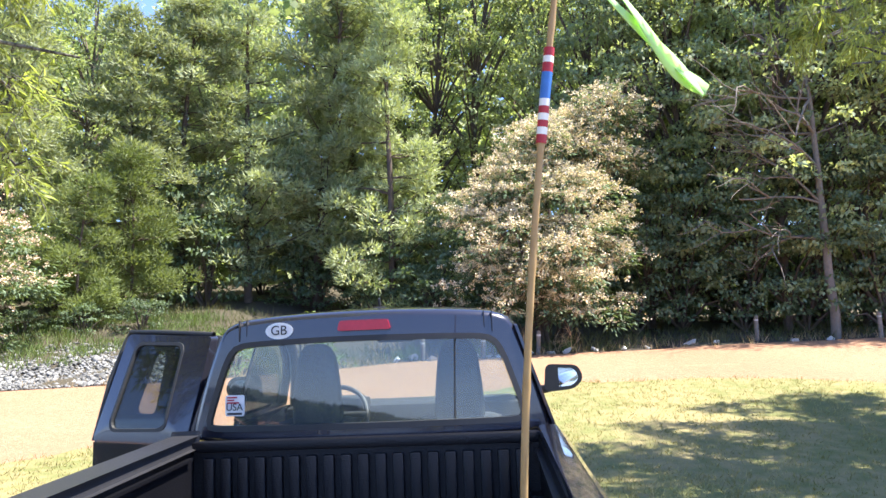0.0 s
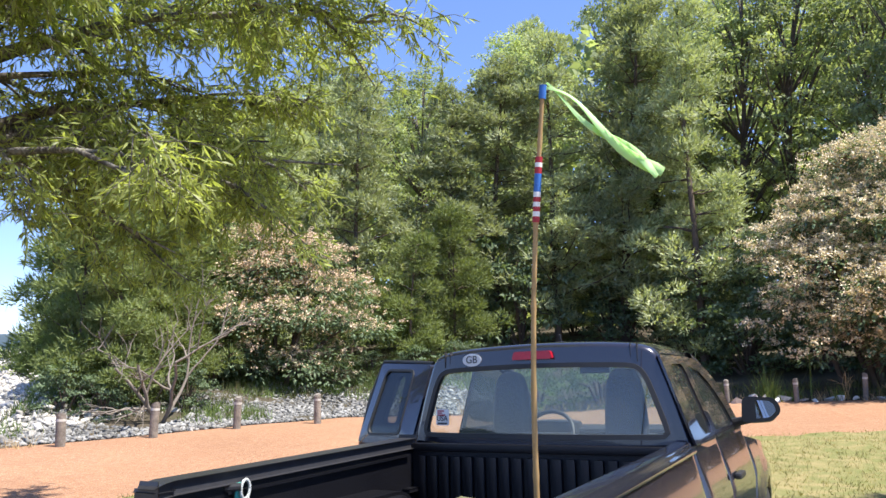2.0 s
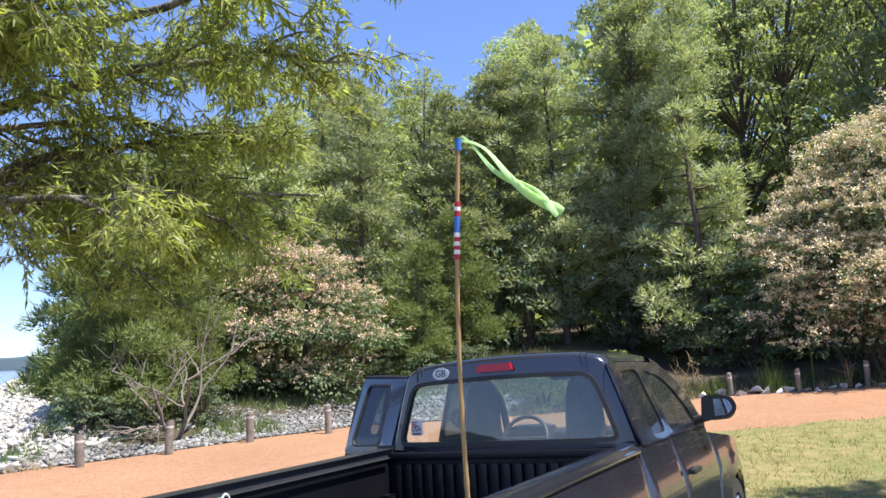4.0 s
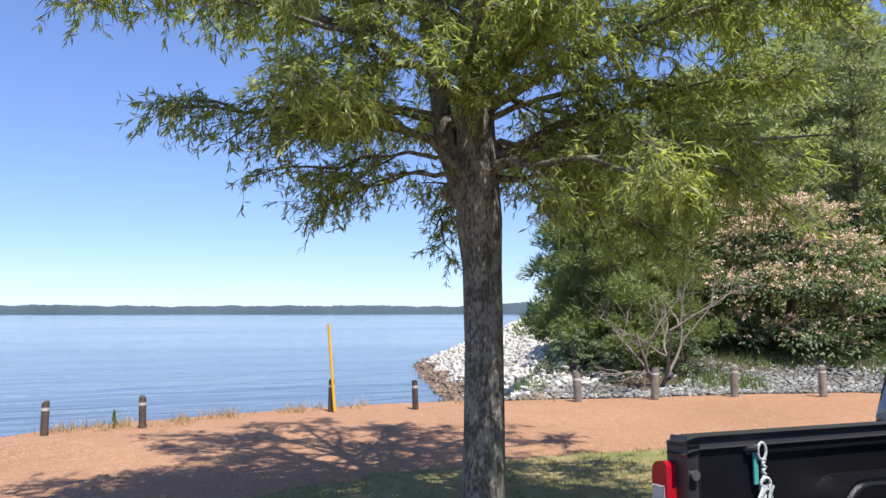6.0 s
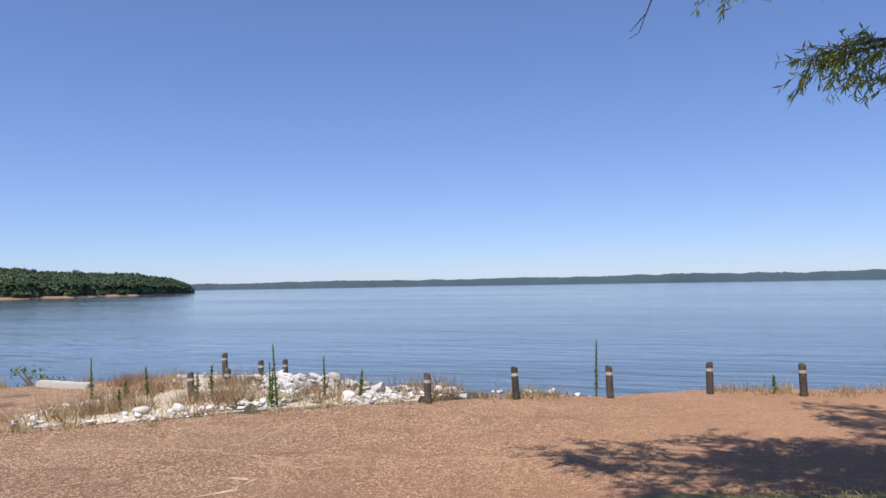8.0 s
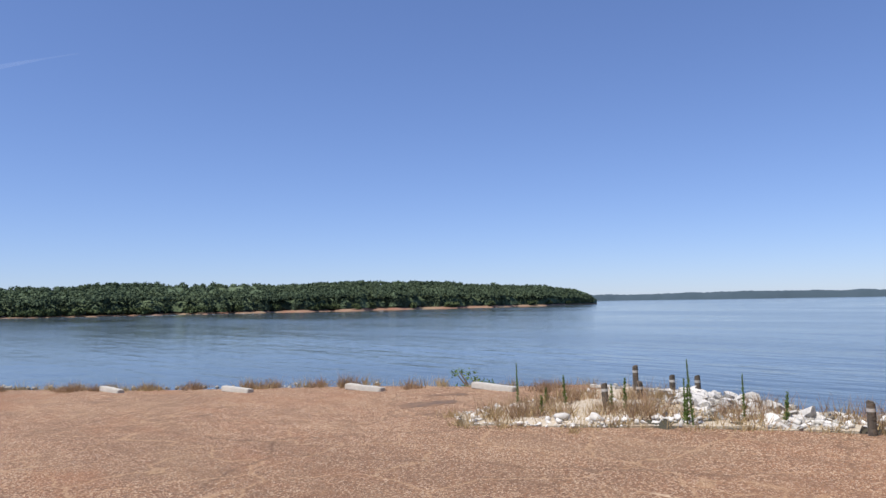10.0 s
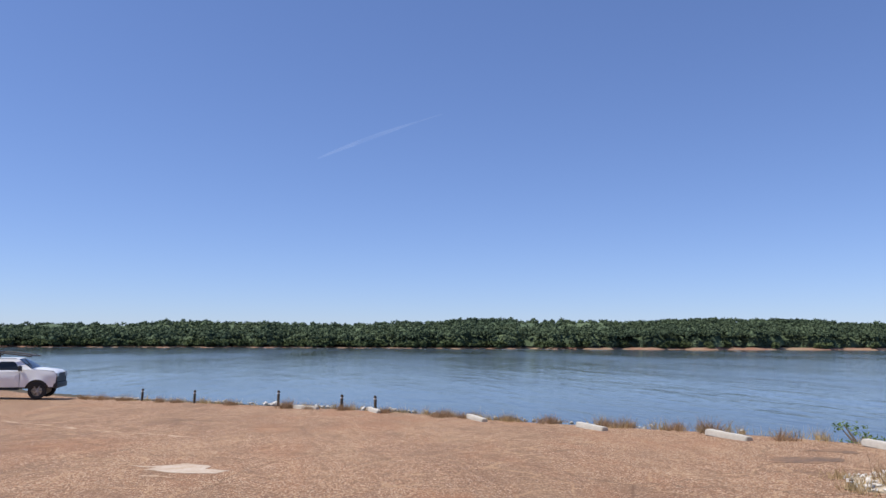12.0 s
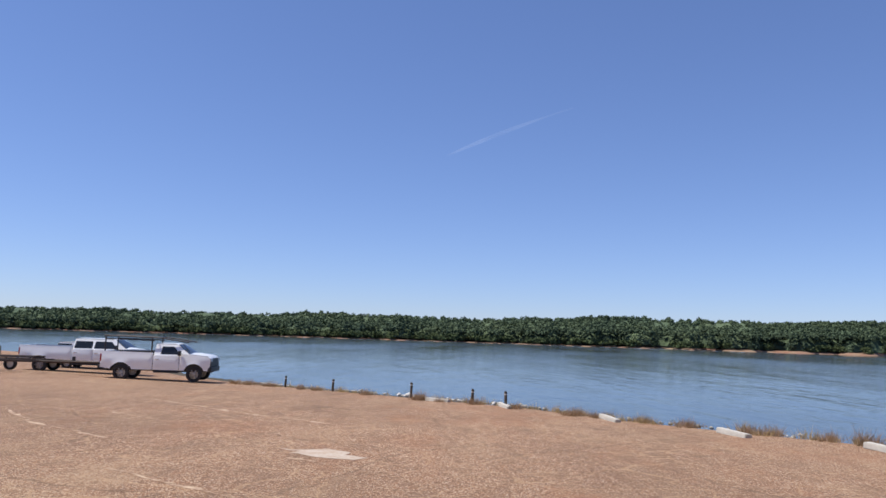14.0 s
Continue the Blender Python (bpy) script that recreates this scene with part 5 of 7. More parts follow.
    box(bm, (-0.78, 0.09, 0.56), (0.78, 0.14, 1.2), 0.02)
    part("cabin_floor", bm, M_SEAT, truck)
    for x in (-0.31, 0.41):
        bm = bmesh.new()
        box(bm, (x - 0.25, 0.45, 0.62), (x + 0.25, 1.0, 0.82), 0.05)
        box(bm, (x - 0.22, 0.38, 0.75), (x + 0.22, 0.54, 1.27), 0.07)
        seat = part("seat", bm, M_SEAT, truck, smooth=60)
        bm = bmesh.new()
        bmesh.ops.create_icosphere(bm, subdivisions=3, radius=1.0)
        for v in bm.verts:
            c = [math.copysign(abs(q) ** 0.55, q) for q in v.co]
            v.co = Vector((x + c[0] * (0.118 - 0.022 * c[2]), 0.43 + c[1] * 0.06, 1.41 + c[2] * 0.235))
        part("headrest", bm, M_SEAT, seat, smooth=60)
    ring = [(Vector((-0.38, 1.22, 1.20)) + Matrix.Rotation(radians(62), 3, "X") @ Vector((0.185 * math.cos(a), 0.185 * math.sin(a), 0))) for a in np.linspace(0, 2 * math.pi, 29)[:-1]]
    v, f = tubes([[(np.array(p), 0.016) for p in ring + ring[:1]], [(np.array(ring[0]), 0.02), (np.array(ring[14]), 0.02)], [(np.array((-0.38, 1.22, 1.20)), 0.03), (np.array((-0.38, 1.45, 1.05)), 0.03)]], 7)
    mesh_part("steering_wheel", mesh_from("steering_wheel", v, f, M_TRIM, True), truck)
    bm = bmesh.new()
    box(bm, (-0.11, 1.18, 1.63), (0.11, 1.2, 1.69), 0.01)
    part("rear_view_mirror", bm, M_TRIM, truck)

    # half door standing open
    open_door = new("open_half_door")
    open_door.parent = truck

    def door_lay(u, v, depth):
        x = 0.15 * max(0, (v - 1.2) / 0.5) ** 1.3
        return (x + 0.012 * math.cos((v - 0.98) * 9) - 0.012 + depth, u, v)

    part("door_skin", fill_panel(bmesh.new(), [(0.0, 0.5), (0.66, 0.5), (0.645, 1.2), (0.0, 1.2)], door_lay, 0.05), M_PAINT, open_door, smooth=40)
    o = rounded([(0.0, 1.2), (0.645, 1.2), (0.605, 1.735), (0.0, 1.705)], 0.03, 5)
    i = rounded([(0.135, 1.262), (0.54, 1.25), (0.525, 1.692), (0.165, 1.68)], 0.06, 5)
    part("door_frame", loop_panel(bmesh.new(), o, i, door_lay, 0.05, 2), M_PAINT, open_door, smooth=50)
    part("door_window", fill_panel(bmesh.new(), i, lambda u, v, d: door_lay(u, v, 0.008 + d), 0.004, 0.3), M_TINTED, open_door, "tinted half door window").visible_shadow = False
    tight = rounded([(0.15, 1.277), (0.525, 1.265), (0.51, 1.677), (0.18, 1.665)], 0.05, 5)
    part("window_seal", loop_panel(bmesh.new(), i, tight, lambda u, v, d: door_lay(u, v, d - 0.004), 0.02, 1), M_TRIM, open_door)
    lining = rounded([(0.30, 1.33), (0.47, 1.33), (0.45, 1.64), (0.36, 1.64)], 0.05, 5)
    part("door_lining", loop_panel(bmesh.new(), o, lining, lambda u, v, d: door_lay(u, v, d + 0.07), 0.03, 2), M_SEAT, open_door)
    v, f = tubes([[(np.array(door_lay(u, z, 0.03)), 0.014) for u, z in ((0.02, 1.712), (0.2, 1.725), (0.45, 1.74), (0.63, 1.746), (0.645, 1.70), (0.66, 1.5), (0.675, 1.2))]], 6)
    mesh_part("door_seal", mesh_from("door_seal", v, f, M_TRIM, True), open_door)
    open_door.matrix_basis = pose(-0.85, 0.11, 0, 0, 0, 66)
    truck.matrix_basis = pose(0.066, 0, 0.018, -2.0, -2.8, 0)
    return truck


build_pickup()


# ---- load in the pickup bed, and the flag staff ----
M_BAMBOO = mat("bamboo", (0.4, 0.264, 0.12), 0.5, col2=(0.32, 0.2, 0.08), grain=30, stain=6, amount=0.7)
M_GREENRIBBON = mat("green_ribbon", (0.6, 0.82, 0.46), 0.6, col2=(0.54, 0.77, 0.4), grain=20, through_light=0.4)
M_REDTAPE = mat("red_tape", (0.42, 0.02, 0.035), 0.45, grain=50)
M_BLUETAPE = mat("blue_tape", (0.04, 0.17, 0.55), 0.45, grain=50)
M_TEAL = mat("teal_strap", (0.06, 0.36, 0.3), 0.7, grain=60)
M_ROPE = mat("pale_rope", (0.6, 0.62, 0.6), 0.85, col2=(0.45, 0.48, 0.47), grain=120, bump=0.6, bump_scale=200)
M_CAMO = mat("camouflage_cloth", (0.16, 0.152, 0.072), 0.9, col2=(0.072, 0.068, 0.04), grain=9, stain=5, amount=1.0, bump=0.3)
M_YELLOW = mat("yellow_paint", (0.75, 0.46, 0.03), 0.5, col2=(0.62, 0.36, 0.03), grain=10)


def build_flag():
    staff = new("flag_staff")
    tagged(staff, "bamboo staff with taped bands and green ribbon in the pickup bed", "flag staff")
    foot, top = np.array((0.638, -1.45, 0.80)), np.array((0.70, -1.577, 2.67))

    def on(t):
        return foot + (top - foot) * t + np.array((-0.03 * math.sin(math.pi * t) + 0.016 * t * t, 0.004 * math.sin(t * 7), 0))

    line = []
    for i in range(61):
        t = i / 60
        line.append((on(t), 0.0105 - 0.003 * t + (0.0015 if i % 9 == 0 else 0)))
    mesh_part("pole", mesh_from("pole", *tubes([line], 10), M_BAMBOO, True), staff)
    bands, z = [], 2.205
    for high, m in ((0.020, M_REDTAPE), (0.017, M_WHITEDECAL), (0.016, M_REDTAPE), (0.016, M_WHITEDECAL), (0.017, M_REDTAPE), (0.017, M_WHITEDECAL), (0.062, M_BLUETAPE), (0.022, M_REDTAPE), (0.015, M_WHITEDECAL), (0.02, M_REDTAPE)):
        bands.append((z, z + high, m))
        z += high
    bands.append((2.625, 2.672, M_BLUETAPE))
    for a, b, m in bands:
        bm = bmesh.new()
        z0, h = foot[2], top[2] - foot[2]
        cyl(bm, on((a - z0) / h), on((b - z0) / h), 0.0125, sides=14)
        part("tape_band", bm, m, staff, "coloured tape wrapped round the staff", smooth=50)
    for k, (reach, fall, width) in enumerate(((0.36, 0.33, 0.028), (0.345, 0.34, 0.022))):
        bm = bmesh.new()
        rows = []
        for i in range(15):
            t = i / 14
            c = Vector((0.72 + reach * t, -1.57 + 0.10 * t + 0.02 * math.sin(t * 9 + k), 2.665 - fall * t**1.15 + 0.025 * math.sin(t * 7 + k * 2)))
            w = width * (0.35 + 1.2 * t) * (1 if t < 0.93 else 0.75)
            twist = 0.6 * math.sin(t * 6 + k) + 0.5
            side = Vector((0.35 * math.cos(twist), math.sin(twist) * 0.8, 0.75 * math.cos(twist))).normalized()
            rows.append((bm.verts.new(c + side * w / 2), bm.verts.new(c + Vector((0, 0.006, 0))), bm.verts.new(c - side * w / 2)))
        for a, b in zip(rows, rows[1:]):
            bm.faces.new((a[0], a[1], b[1], b[0]))
            bm.faces.new((a[1], a[2], b[2], b[1]))
        ob = part("ribbon", bm, M_GREENRIBBON, staff, "fluttering pale green ribbon", smooth=60)
        ob.modifiers.new("thickness", "SOLIDIFY").thickness = 0.002


build_flag()


def build_bed_load():
    bm = bmesh.new()
    bmesh.ops.create_icosphere(bm, subdivisions=4, radius=1.0)
    for v in bm.verts:
        c = v.co
        s = Vector((math.copysign(abs(c.x) ** 0.7, c.x), math.copysign(abs(c.y) ** 0.7, c.y), math.copysign(abs(c.z) ** 0.7, c.z)))
        v.co = Vector((s.x * 0.15, s.y * 0.15, s.z * 0.25)) * (1 + 0.09 * noise.noise(c * 2.3) + 0.04 * noise.noise(c * 6))
    bag = part("duffel_bag", bm, M_CAMO, smooth=80)
    bag.matrix_basis = pose(0.45, -1.6, 1.035, 0, 4, 20)
    tagged(bag, "camouflage cloth bag lying in the pickup bed", "bag")
    bm = bmesh.new()
    v, f = tubes([[(np.array((-0.2 + 0.02 * i, 0.26 * math.cos(i * 0.32), 0.1 + 0.11 * math.sin(i * 0.32))), 0.012) for i in range(10)]], 6)
    bm.free()
    mesh_part("carry_strap", mesh_from("carry_strap", v, f, M_TRIM, True), bag)
    tie = new("tie_down_rope")
    tagged(tie, "pale rope and teal strap hanging from the bed rail", "rope")
    strands = [[(np.array((-0.715, -1.43 + 0.026 * math.cos(a), 1.185 + 0.04 * math.sin(a))), 0.007) for a in np.linspace(0, 6.28, 17)],
               [(np.array((-0.712, -1.425 + 0.012 * math.sin(t * 19), 1.15 - 0.1 * t)), 0.008) for t in np.linspace(0, 1, 16)],
               [(np.array((-0.708, -1.42 + 0.03 * math.cos(a), 1.035 + 0.028 * math.sin(a))), 0.008) for a in np.linspace(0, 6.28, 17)]]
    for k in range(7):
        spread, phase = (k - 3) * 0.016, k * 1.3
        strands.append([(np.array((-0.71 + 0.02 * math.sin(phase + t * 3), -1.425 + spread * (0.5 + t) - 0.03 * t + 0.008 * math.sin(t * 14 + phase), 1.03 - (0.17 + 0.018 * (k % 3)) * t)), 0.007) for t in np.linspace(0, 1, 18)])
    mesh_part("cord", mesh_from("cord", *tubes(strands, 6), M_ROPE, True), tie)
    bm = bmesh.new()
    box(bm, (-0.735, -1.472, 1.03), (-0.724, -1.444, 1.215), 0.003)
    part("strap", bm, M_TEAL, tie, "teal webbing strap")
    bm = bmesh.new()
    cyl(bm, (-0.765, -1.49, 1.195), (-0.71, -1.46, 1.2), 0.02, 0.016, 10)
    part("cleat", bm, M_TRIM, tie)


build_bed_load()


# ---- posts, logs and marks of the lot ----
def post_master(high, r, material):
    root = new("bollard")
    bm = bmesh.new()
    bmesh.ops.create_cone(bm, cap_ends=True, segments=14, radius1=r * 1.03, radius2=r * 0.96, depth=high + 0.3, matrix=Matrix.Translation((0, 0, (high - 0.3) / 2)))
    for v in bm.verts:
        if v.co.z > high - 0.05:
            v.co.z += 0.26 * v.co.x
    rim = [e for e in bm.edges if all(v.co.z > high - 0.1 for v in e.verts)]
    bmesh.ops.bevel(bm, geom=rim, offset=r * 0.26, segments=2, affect="EDGES")
    part("post", bm, material, root, smooth=40)
    bm = bmesh.new()
    bmesh.ops.create_cone(bm, cap_ends=False, segments=14, radius1=r * 1.025, radius2=r * 1.02, depth=0.045, matrix=Matrix.Translation((0, 0, high - 0.09 - r * 0.4)))
    part("band", bm, M_REFLECT, root, "white reflective band", smooth=40)
    words = "weathered round wooden bollard with a white band beside the paving" if r < 0.07 else "thick grey weathered wooden bollard with a white band beside the drive"
    return tagged(root, words, "bollard", "shore bollards")


def build_posts():
    rng = np.random.default_rng(15)
    spots = [(-10.21, -3.83, 0.48), (-10.06, -5.13, 0.5), (-9.25, -6.5, 0.46), (-8.74, -7.81, 0.5), (-10.82, -0.73, 0.56), (-10.48, 0.74, 0.52), (-10.5, 2.37, 0.5),
              (-8.05, -8.96, 0.44), (-10.08, -12.89, 0.52), (-8.62, -13.09, 0.34), (-7.54, -12.94, 0.4), (-9.62, -13.14, 0.36), (-9.55, -13.92, 0.52)]
    thick = [(-10.2, 4.05, 0.58), (-9.85, 5.65, 0.66), (-9.58, 7.5, 0.62), (-8.8, 9.15, 0.62), (-0.97, 14.2, 0.52), (0.47, 14.22, 0.52), (1.8, 14.75, 0.56), (7.4, 15.8, 0.62), (10.4, 15.7, 0.62)]
    spots += [(-0.05, -31.6, 0.56), (1.14, -32.8, 0.56), (3.6, -35.6, 0.62), (7.4, -38.9, 0.56), (10.2, -41.6, 0.56), (33.0, -63.0, 0.7), (36.0, -64.0, 0.7), (39.0, -64.5, 0.7)]
    masters = {}
    for i, (x, y, high) in enumerate(spots + thick):
        wide = i >= len(spots)
        slim = not wide or y > 14
        key = (round(high * 25) / 25, wide, slim)
        z = drop(x, y)
        m = pose(x, y, z, rng.normal() * 1.5, rng.normal() * 1.5, rng.uniform(0, 360))
        if key not in masters:
            masters[key] = post_master(key[0], 0.055 if slim else 0.08, M_PALEPOST if wide else M_POST)
            masters[key].matrix_basis = m
        else:
            copy_thing(masters[key], m)
    # yellow marker pole strapped to one of them
    pole = new("marker_pole")
    bm = bmesh.new()
    cyl(bm, (0, 0, -0.1), (-0.1, -0.10, 1.42), 0.027, 0.025, 12)
    part("pole", bm, M_YELLOW, pole, smooth=50)
    pole.matrix_basis = pose(-10.70, -0.70, drop(-10.7, -0.7) + 0.12)
    tagged(pole, "leaning yellow marker pole fixed to a bollard", "marker pole")


build_posts()


def build_logs():
    def stop(ax, ay, bx, by, r, label, mt):
        bm = bmesh.new()
        long = math.hypot(bx - ax, by - ay)
        prof = [(-r, 0), (-r * 0.82, r * 1.35), (r * 0.82, r * 1.35), (r, 0)]
        n = 8
        rings = [[bm.verts.new((long * (i / n - 0.5), p + random.gauss(0, r * 0.05), q * (0.95 + random.random() * 0.1))) for p, q in prof] for i in range(n + 1)]
        for a, b in zip(rings, rings[1:]):
            for i in range(4):
                bm.faces.new((a[i], a[(i + 1) % 4], b[(i + 1) % 4], b[i]))
        bm.faces.new(rings[0])
        bm.faces.new(rings[-1][::-1])
        bmesh.ops.recalc_face_normals(bm, faces=bm.faces)
        bmesh.ops.bevel(bm, geom=[e for e in bm.edges if e.calc_face_angle(0) > 0.6], offset=r * 0.16, segments=2, affect="EDGES")
        ob = part("parking_stop", bm, mt, smooth=30)
        x, y = (ax + bx) / 2, (ay + by) / 2
        ob.matrix_basis = pose(x, y, drop(x, y, -0.02), 0, 0, math.degrees(math.atan2(by - ay, bx - ax)))
        tagged(ob, label, "parking stop", "parking stops")

    words = "bleached concrete parking stop at the lakeside edge of the lot"
    for a, b in (((-8.42, -17.56), (-8.4, -16.14)), ((-6.8, -20.5), (-6.95, -19.1)), ((-4.87, -23.72), (-5.1, -22.43)), ((-2.66, -27.5), (-2.83, -26.0)), ((0.15, -32.1), (-0.11, -30.5)), ((2.0, -33.2), (2.9, -34.0)), ((12.4, -43.6), (13.6, -44.6))):
        stop(*a, *b, 0.1, words, M_CONCRETE)
    stop(-9.79, -15.33, -9.98, -13.99, 0.055, words, M_CONCRETE)
    outline = [(3.35, -16.9), (3.5, -16.6), (4.15, -16.75), (4.5, -17.0), (4.95, -17.75), (4.5, -17.6), (4.25, -17.85), (3.7, -17.5), (3.75, -17.1)]
    ob = sheet("painted_mark", outline, 0.2, 0.006, lot_height, M_PAINTMARK, thick=0.004)
    tagged(ob, "worn white painted mark on the paving", "road marking", kind="structure")
    for outline in ([(-5.78, -16.58), (-6.1, -16.68), (-6.43, -16.6), (-6.81, -16.17), (-6.62, -15.85), (-6.4, -15.9), (-6.1, -15.78), (-5.94, -15.95), (-5.59, -16.22)],
                    [(-6.9, -17.29), (-7.2, -17.05), (-7.3, -16.7), (-7.51, -16.6), (-7.6, -16.95), (-7.55, -17.3), (-7.25, -17.35)]):
        ob = sheet("asphalt_patch", outline, 0.2, 0.005, lot_height, M_TAR, thick=0.003)
        tagged(ob, "dark worn patch in the chip-seal paving", "patch", "paving patches", kind="structure")
    for ax, ay, bx, by, w in ((14.1, -24.6, 11.4, -21.1, 0.08), (11.2, -20.85, 8.4, -18.4, 0.09), (12.3, -29.9, 8.1, -25.4, 0.1), (8.05, -25.3, 5.0, -22.75, 0.1), (11.3, -24.35, 9.2, -22.5, 0.08), (6.8, -15.0, 5.5, -14.0, 0.07), (5.45, -13.95, 3.6, -12.5, 0.08), (4.6, -16.65, 3.0, -15.25, 0.06),
                              (-3.88, -9.42, -3.97, -9.0, 0.05), (-3.95, -8.99, -3.62, -8.9, 0.05), (-3.6, -8.92, -3.05, -9.25, 0.05), (-2.66, -10.1, -2.6, -9.75, 0.14)):
        d = Vector((bx - ax, by - ay)).normalized()
        s = Vector((-d.y, d.x)) * w / 2
        ob = sheet("faded_line", [(ax + s.x, ay + s.y), (bx + s.x, by + s.y), (bx - s.x, by - s.y), (ax - s.x, ay - s.y)], 0.6, 0.005, lot_height, M_FADED, thick=0.003)
        tagged(ob, "faded parking bay line worn into the paving", "road marking", "bay lines", kind="structure")


M_TAR = mat("dark_patched_asphalt", (0.13, 0.085, 0.06), 0.9, col2=(0.26, 0.15, 0.085), grain=16, stain=2.2, amount=1.0, bump=0.8, bump_scale=70)
M_PAINTMARK = mat("worn_white_paint", (0.496, 0.416, 0.336), 0.85, col2=(0.4, 0.288, 0.2), grain=20, stain=3, amount=0.8)
M_FADED = mat("faded_paint", (0.5, 0.36, 0.24), 0.9, col2=(0.27, 0.16, 0.093), grain=9, stain=2.5, amount=1.2)
build_logs()


# ---- stones ----
def stone_mesh(seed, flat=0.62, count=9):
    rng = np.random.default_rng(seed)
    bm = bmesh.new()
    for d in sphere_dirs(rng, count):
        bm.verts.new((d[0] * rng.uniform(0.8, 1.1), d[1] * rng.uniform(0.65, 1.0), d[2] * flat * rng.uniform(0.8, 1.1)))
    bmesh.ops.convex_hull(bm, input=bm.verts)
    loose = [v for v in bm.verts if not v.link_faces]
    bmesh.ops.delete(bm, geom=loose, context="VERTS")
    bmesh.ops.triangulate(bm, faces=bm.faces)
    return bm


def build_stones():
    rng = np.random.default_rng(18)
    shapes, masters, small = [], [], []
    for k in range(9):
        bm = stone_mesh(100 + k)
        me = bpy.data.meshes.new("stone")
        bm.to_mesh(me)
        bm.free()
        me.materials.append(M_STONE)
        masters.append(me)
        shapes.append((np.array([v.co[:] for v in me.vertices]), np.array([list(p.vertices) for p in me.polygons])))
        bm = stone_mesh(140 + k, count=7)
        bm.verts.index_update()
        small.append((np.array([v.co[:] for v in bm.verts]), np.array([[v.index for v in f.verts] for f in bm.faces])))
        bm.free()
    pale = [me.copy() for me in masters]
    for me in pale:
        me.materials[0] = M_WHITESTONE

    def scatter(n, box_, test, size):
        x, y = rng.uniform(box_[0], box_[1], n), rng.uniform(box_[2], box_[3], n)
        ok = test(x, y)
        x, y = x[ok], y[ok]
        s = rng.lognormal(math.log(size), 0.38, len(x))
        return x, y, land_height(x, y), s

    def joined(name, parent, batch, label, category, material=M_STONE, kinds=shapes):
        vs, fs, base = [], [], 0
        for x, y, z, s in zip(*batch):
            v, f = kinds[rng.integers(9)]
            e = Euler(rng.uniform(-0.5, 0.5, 3) * (1, 1, 12)).to_matrix()
            v = (v * s) @ np.array(e).T + (x, y, z + s * 0.22)
            vs.append(v)
            fs.append(f + base)
            base += len(v)
        ob = mesh_part(name, mesh_from(name, np.concatenate(vs), np.concatenate(fs), material), parent)
        return tagged(ob, label, category, kind="stuff")

    def singles(parent, batch, kinds=masters):
        for x, y, z, s in zip(*batch):
            ob = new("stone", kinds[rng.integers(9)])
            ob.parent = parent
            ob.matrix_basis = Matrix.LocRotScale((x, y, z + s * 0.22), Euler(rng.uniform(-0.5, 0.5, 3) * (1, 1, 12)), (s, s, s))

    def band(x, y, lo, hi):
        d = edge_distance(SHORE, x, y)
        return (d > lo) & (d < hi) & (edge_distance(LOT, x, y) < -0.25)

    # rock bank: behind the bollards and out along the point
    bank = new("rock_bank")
    tagged(bank, "bank of broken white limestone boulders running out to a point", "rock bank", kind="structure")

    def on_bank(x, y):
        out = -edge_distance(LOT, x, y)
        near = (rng.random(len(x)) < np.interp(out, (0.4, 1.2, 3.5), (1.0, 0.75, 0.5))) & (out > 0.06) & (out < 0.9 + 0.36 * np.clip(y - 4.5, 0, 9) + 0.8 * np.sin(x * 1.3) + 1.6 * ease((6.5 - y) / 2)) & (x < -5.5) & (y > 3.0) & (y < 14.5) & (x > -15)
        return near

    near = scatter(46000, (-15, -6, 2.6, 14.5), on_bank, 0.05)
    singles(bank, [a[:260] for a in near])
    # Shade of the trees on these stones is put into their darker grey.
    joined("stone", bank, [a[260:] for a in near], "broken stones of the bank, greyed for the trees' shade", "", M_SHADESTONE, small)
    # the point: laid thickly on the slope
    x0, y0 = rng.uniform(-50, -11.5, 86000), rng.uniform(2.4, 25, 86000)
    d = edge_distance(SHORE, x0, y0)
    ok = (d > -1.2) & (d < np.interp(x0, (-24, -17), (9.5, 5.0)) + 1.2 * np.sin(x0 * 0.5)) & (x0 < -11.8) & (edge_distance(LOT, x0, y0) < -1.0)
    x0, y0, d = x0[ok], y0[ok], d[ok]
    size = rng.lognormal(math.log(0.078), 0.42, len(x0)) * np.interp(x0, (-40, -16), (1.5, 1.0))
    dry = d > 0.75 + 0.25 * np.sin(x0 * 1.1)
    for name, take, label, material in (("point_stone", dry, "pale boulders of the point", M_STONE), ("waterline_stone", ~dry, "wet brown stones at the waterline of the point", M_WETSTONE)):
        joined(name, bank, (x0[take], y0[take], land_height(x0[take], y0[take]), size[take]), label, "", material, small)
    # pale boulders along the verge of the drive
    verge = new("verge_rocks")
    tagged(verge, "row of pale boulders along the verge of the drive", "rocks", kind="structure")
    vx = np.array([-1.55, -1.2, -0.75, -0.45, -0.2, 0.05, 0.2, 0.62, 0.85, 1.1, 1.35, 1.6, 2.1, 2.5, 3.2, 3.9, 4.5, 5.6, 6.3, 8.2, 9.1])
    vy = np.interp(vx, (-2, 0.5, 2, 6.8, 10.3), (14.1, 14.35, 14.75, 15.5, 15.8)) + rng.normal(size=len(vx)) * 0.08
    singles(verge, (vx, vy, land_height(vx, vy), rng.uniform(0.09, 0.22, len(vx))), pale)
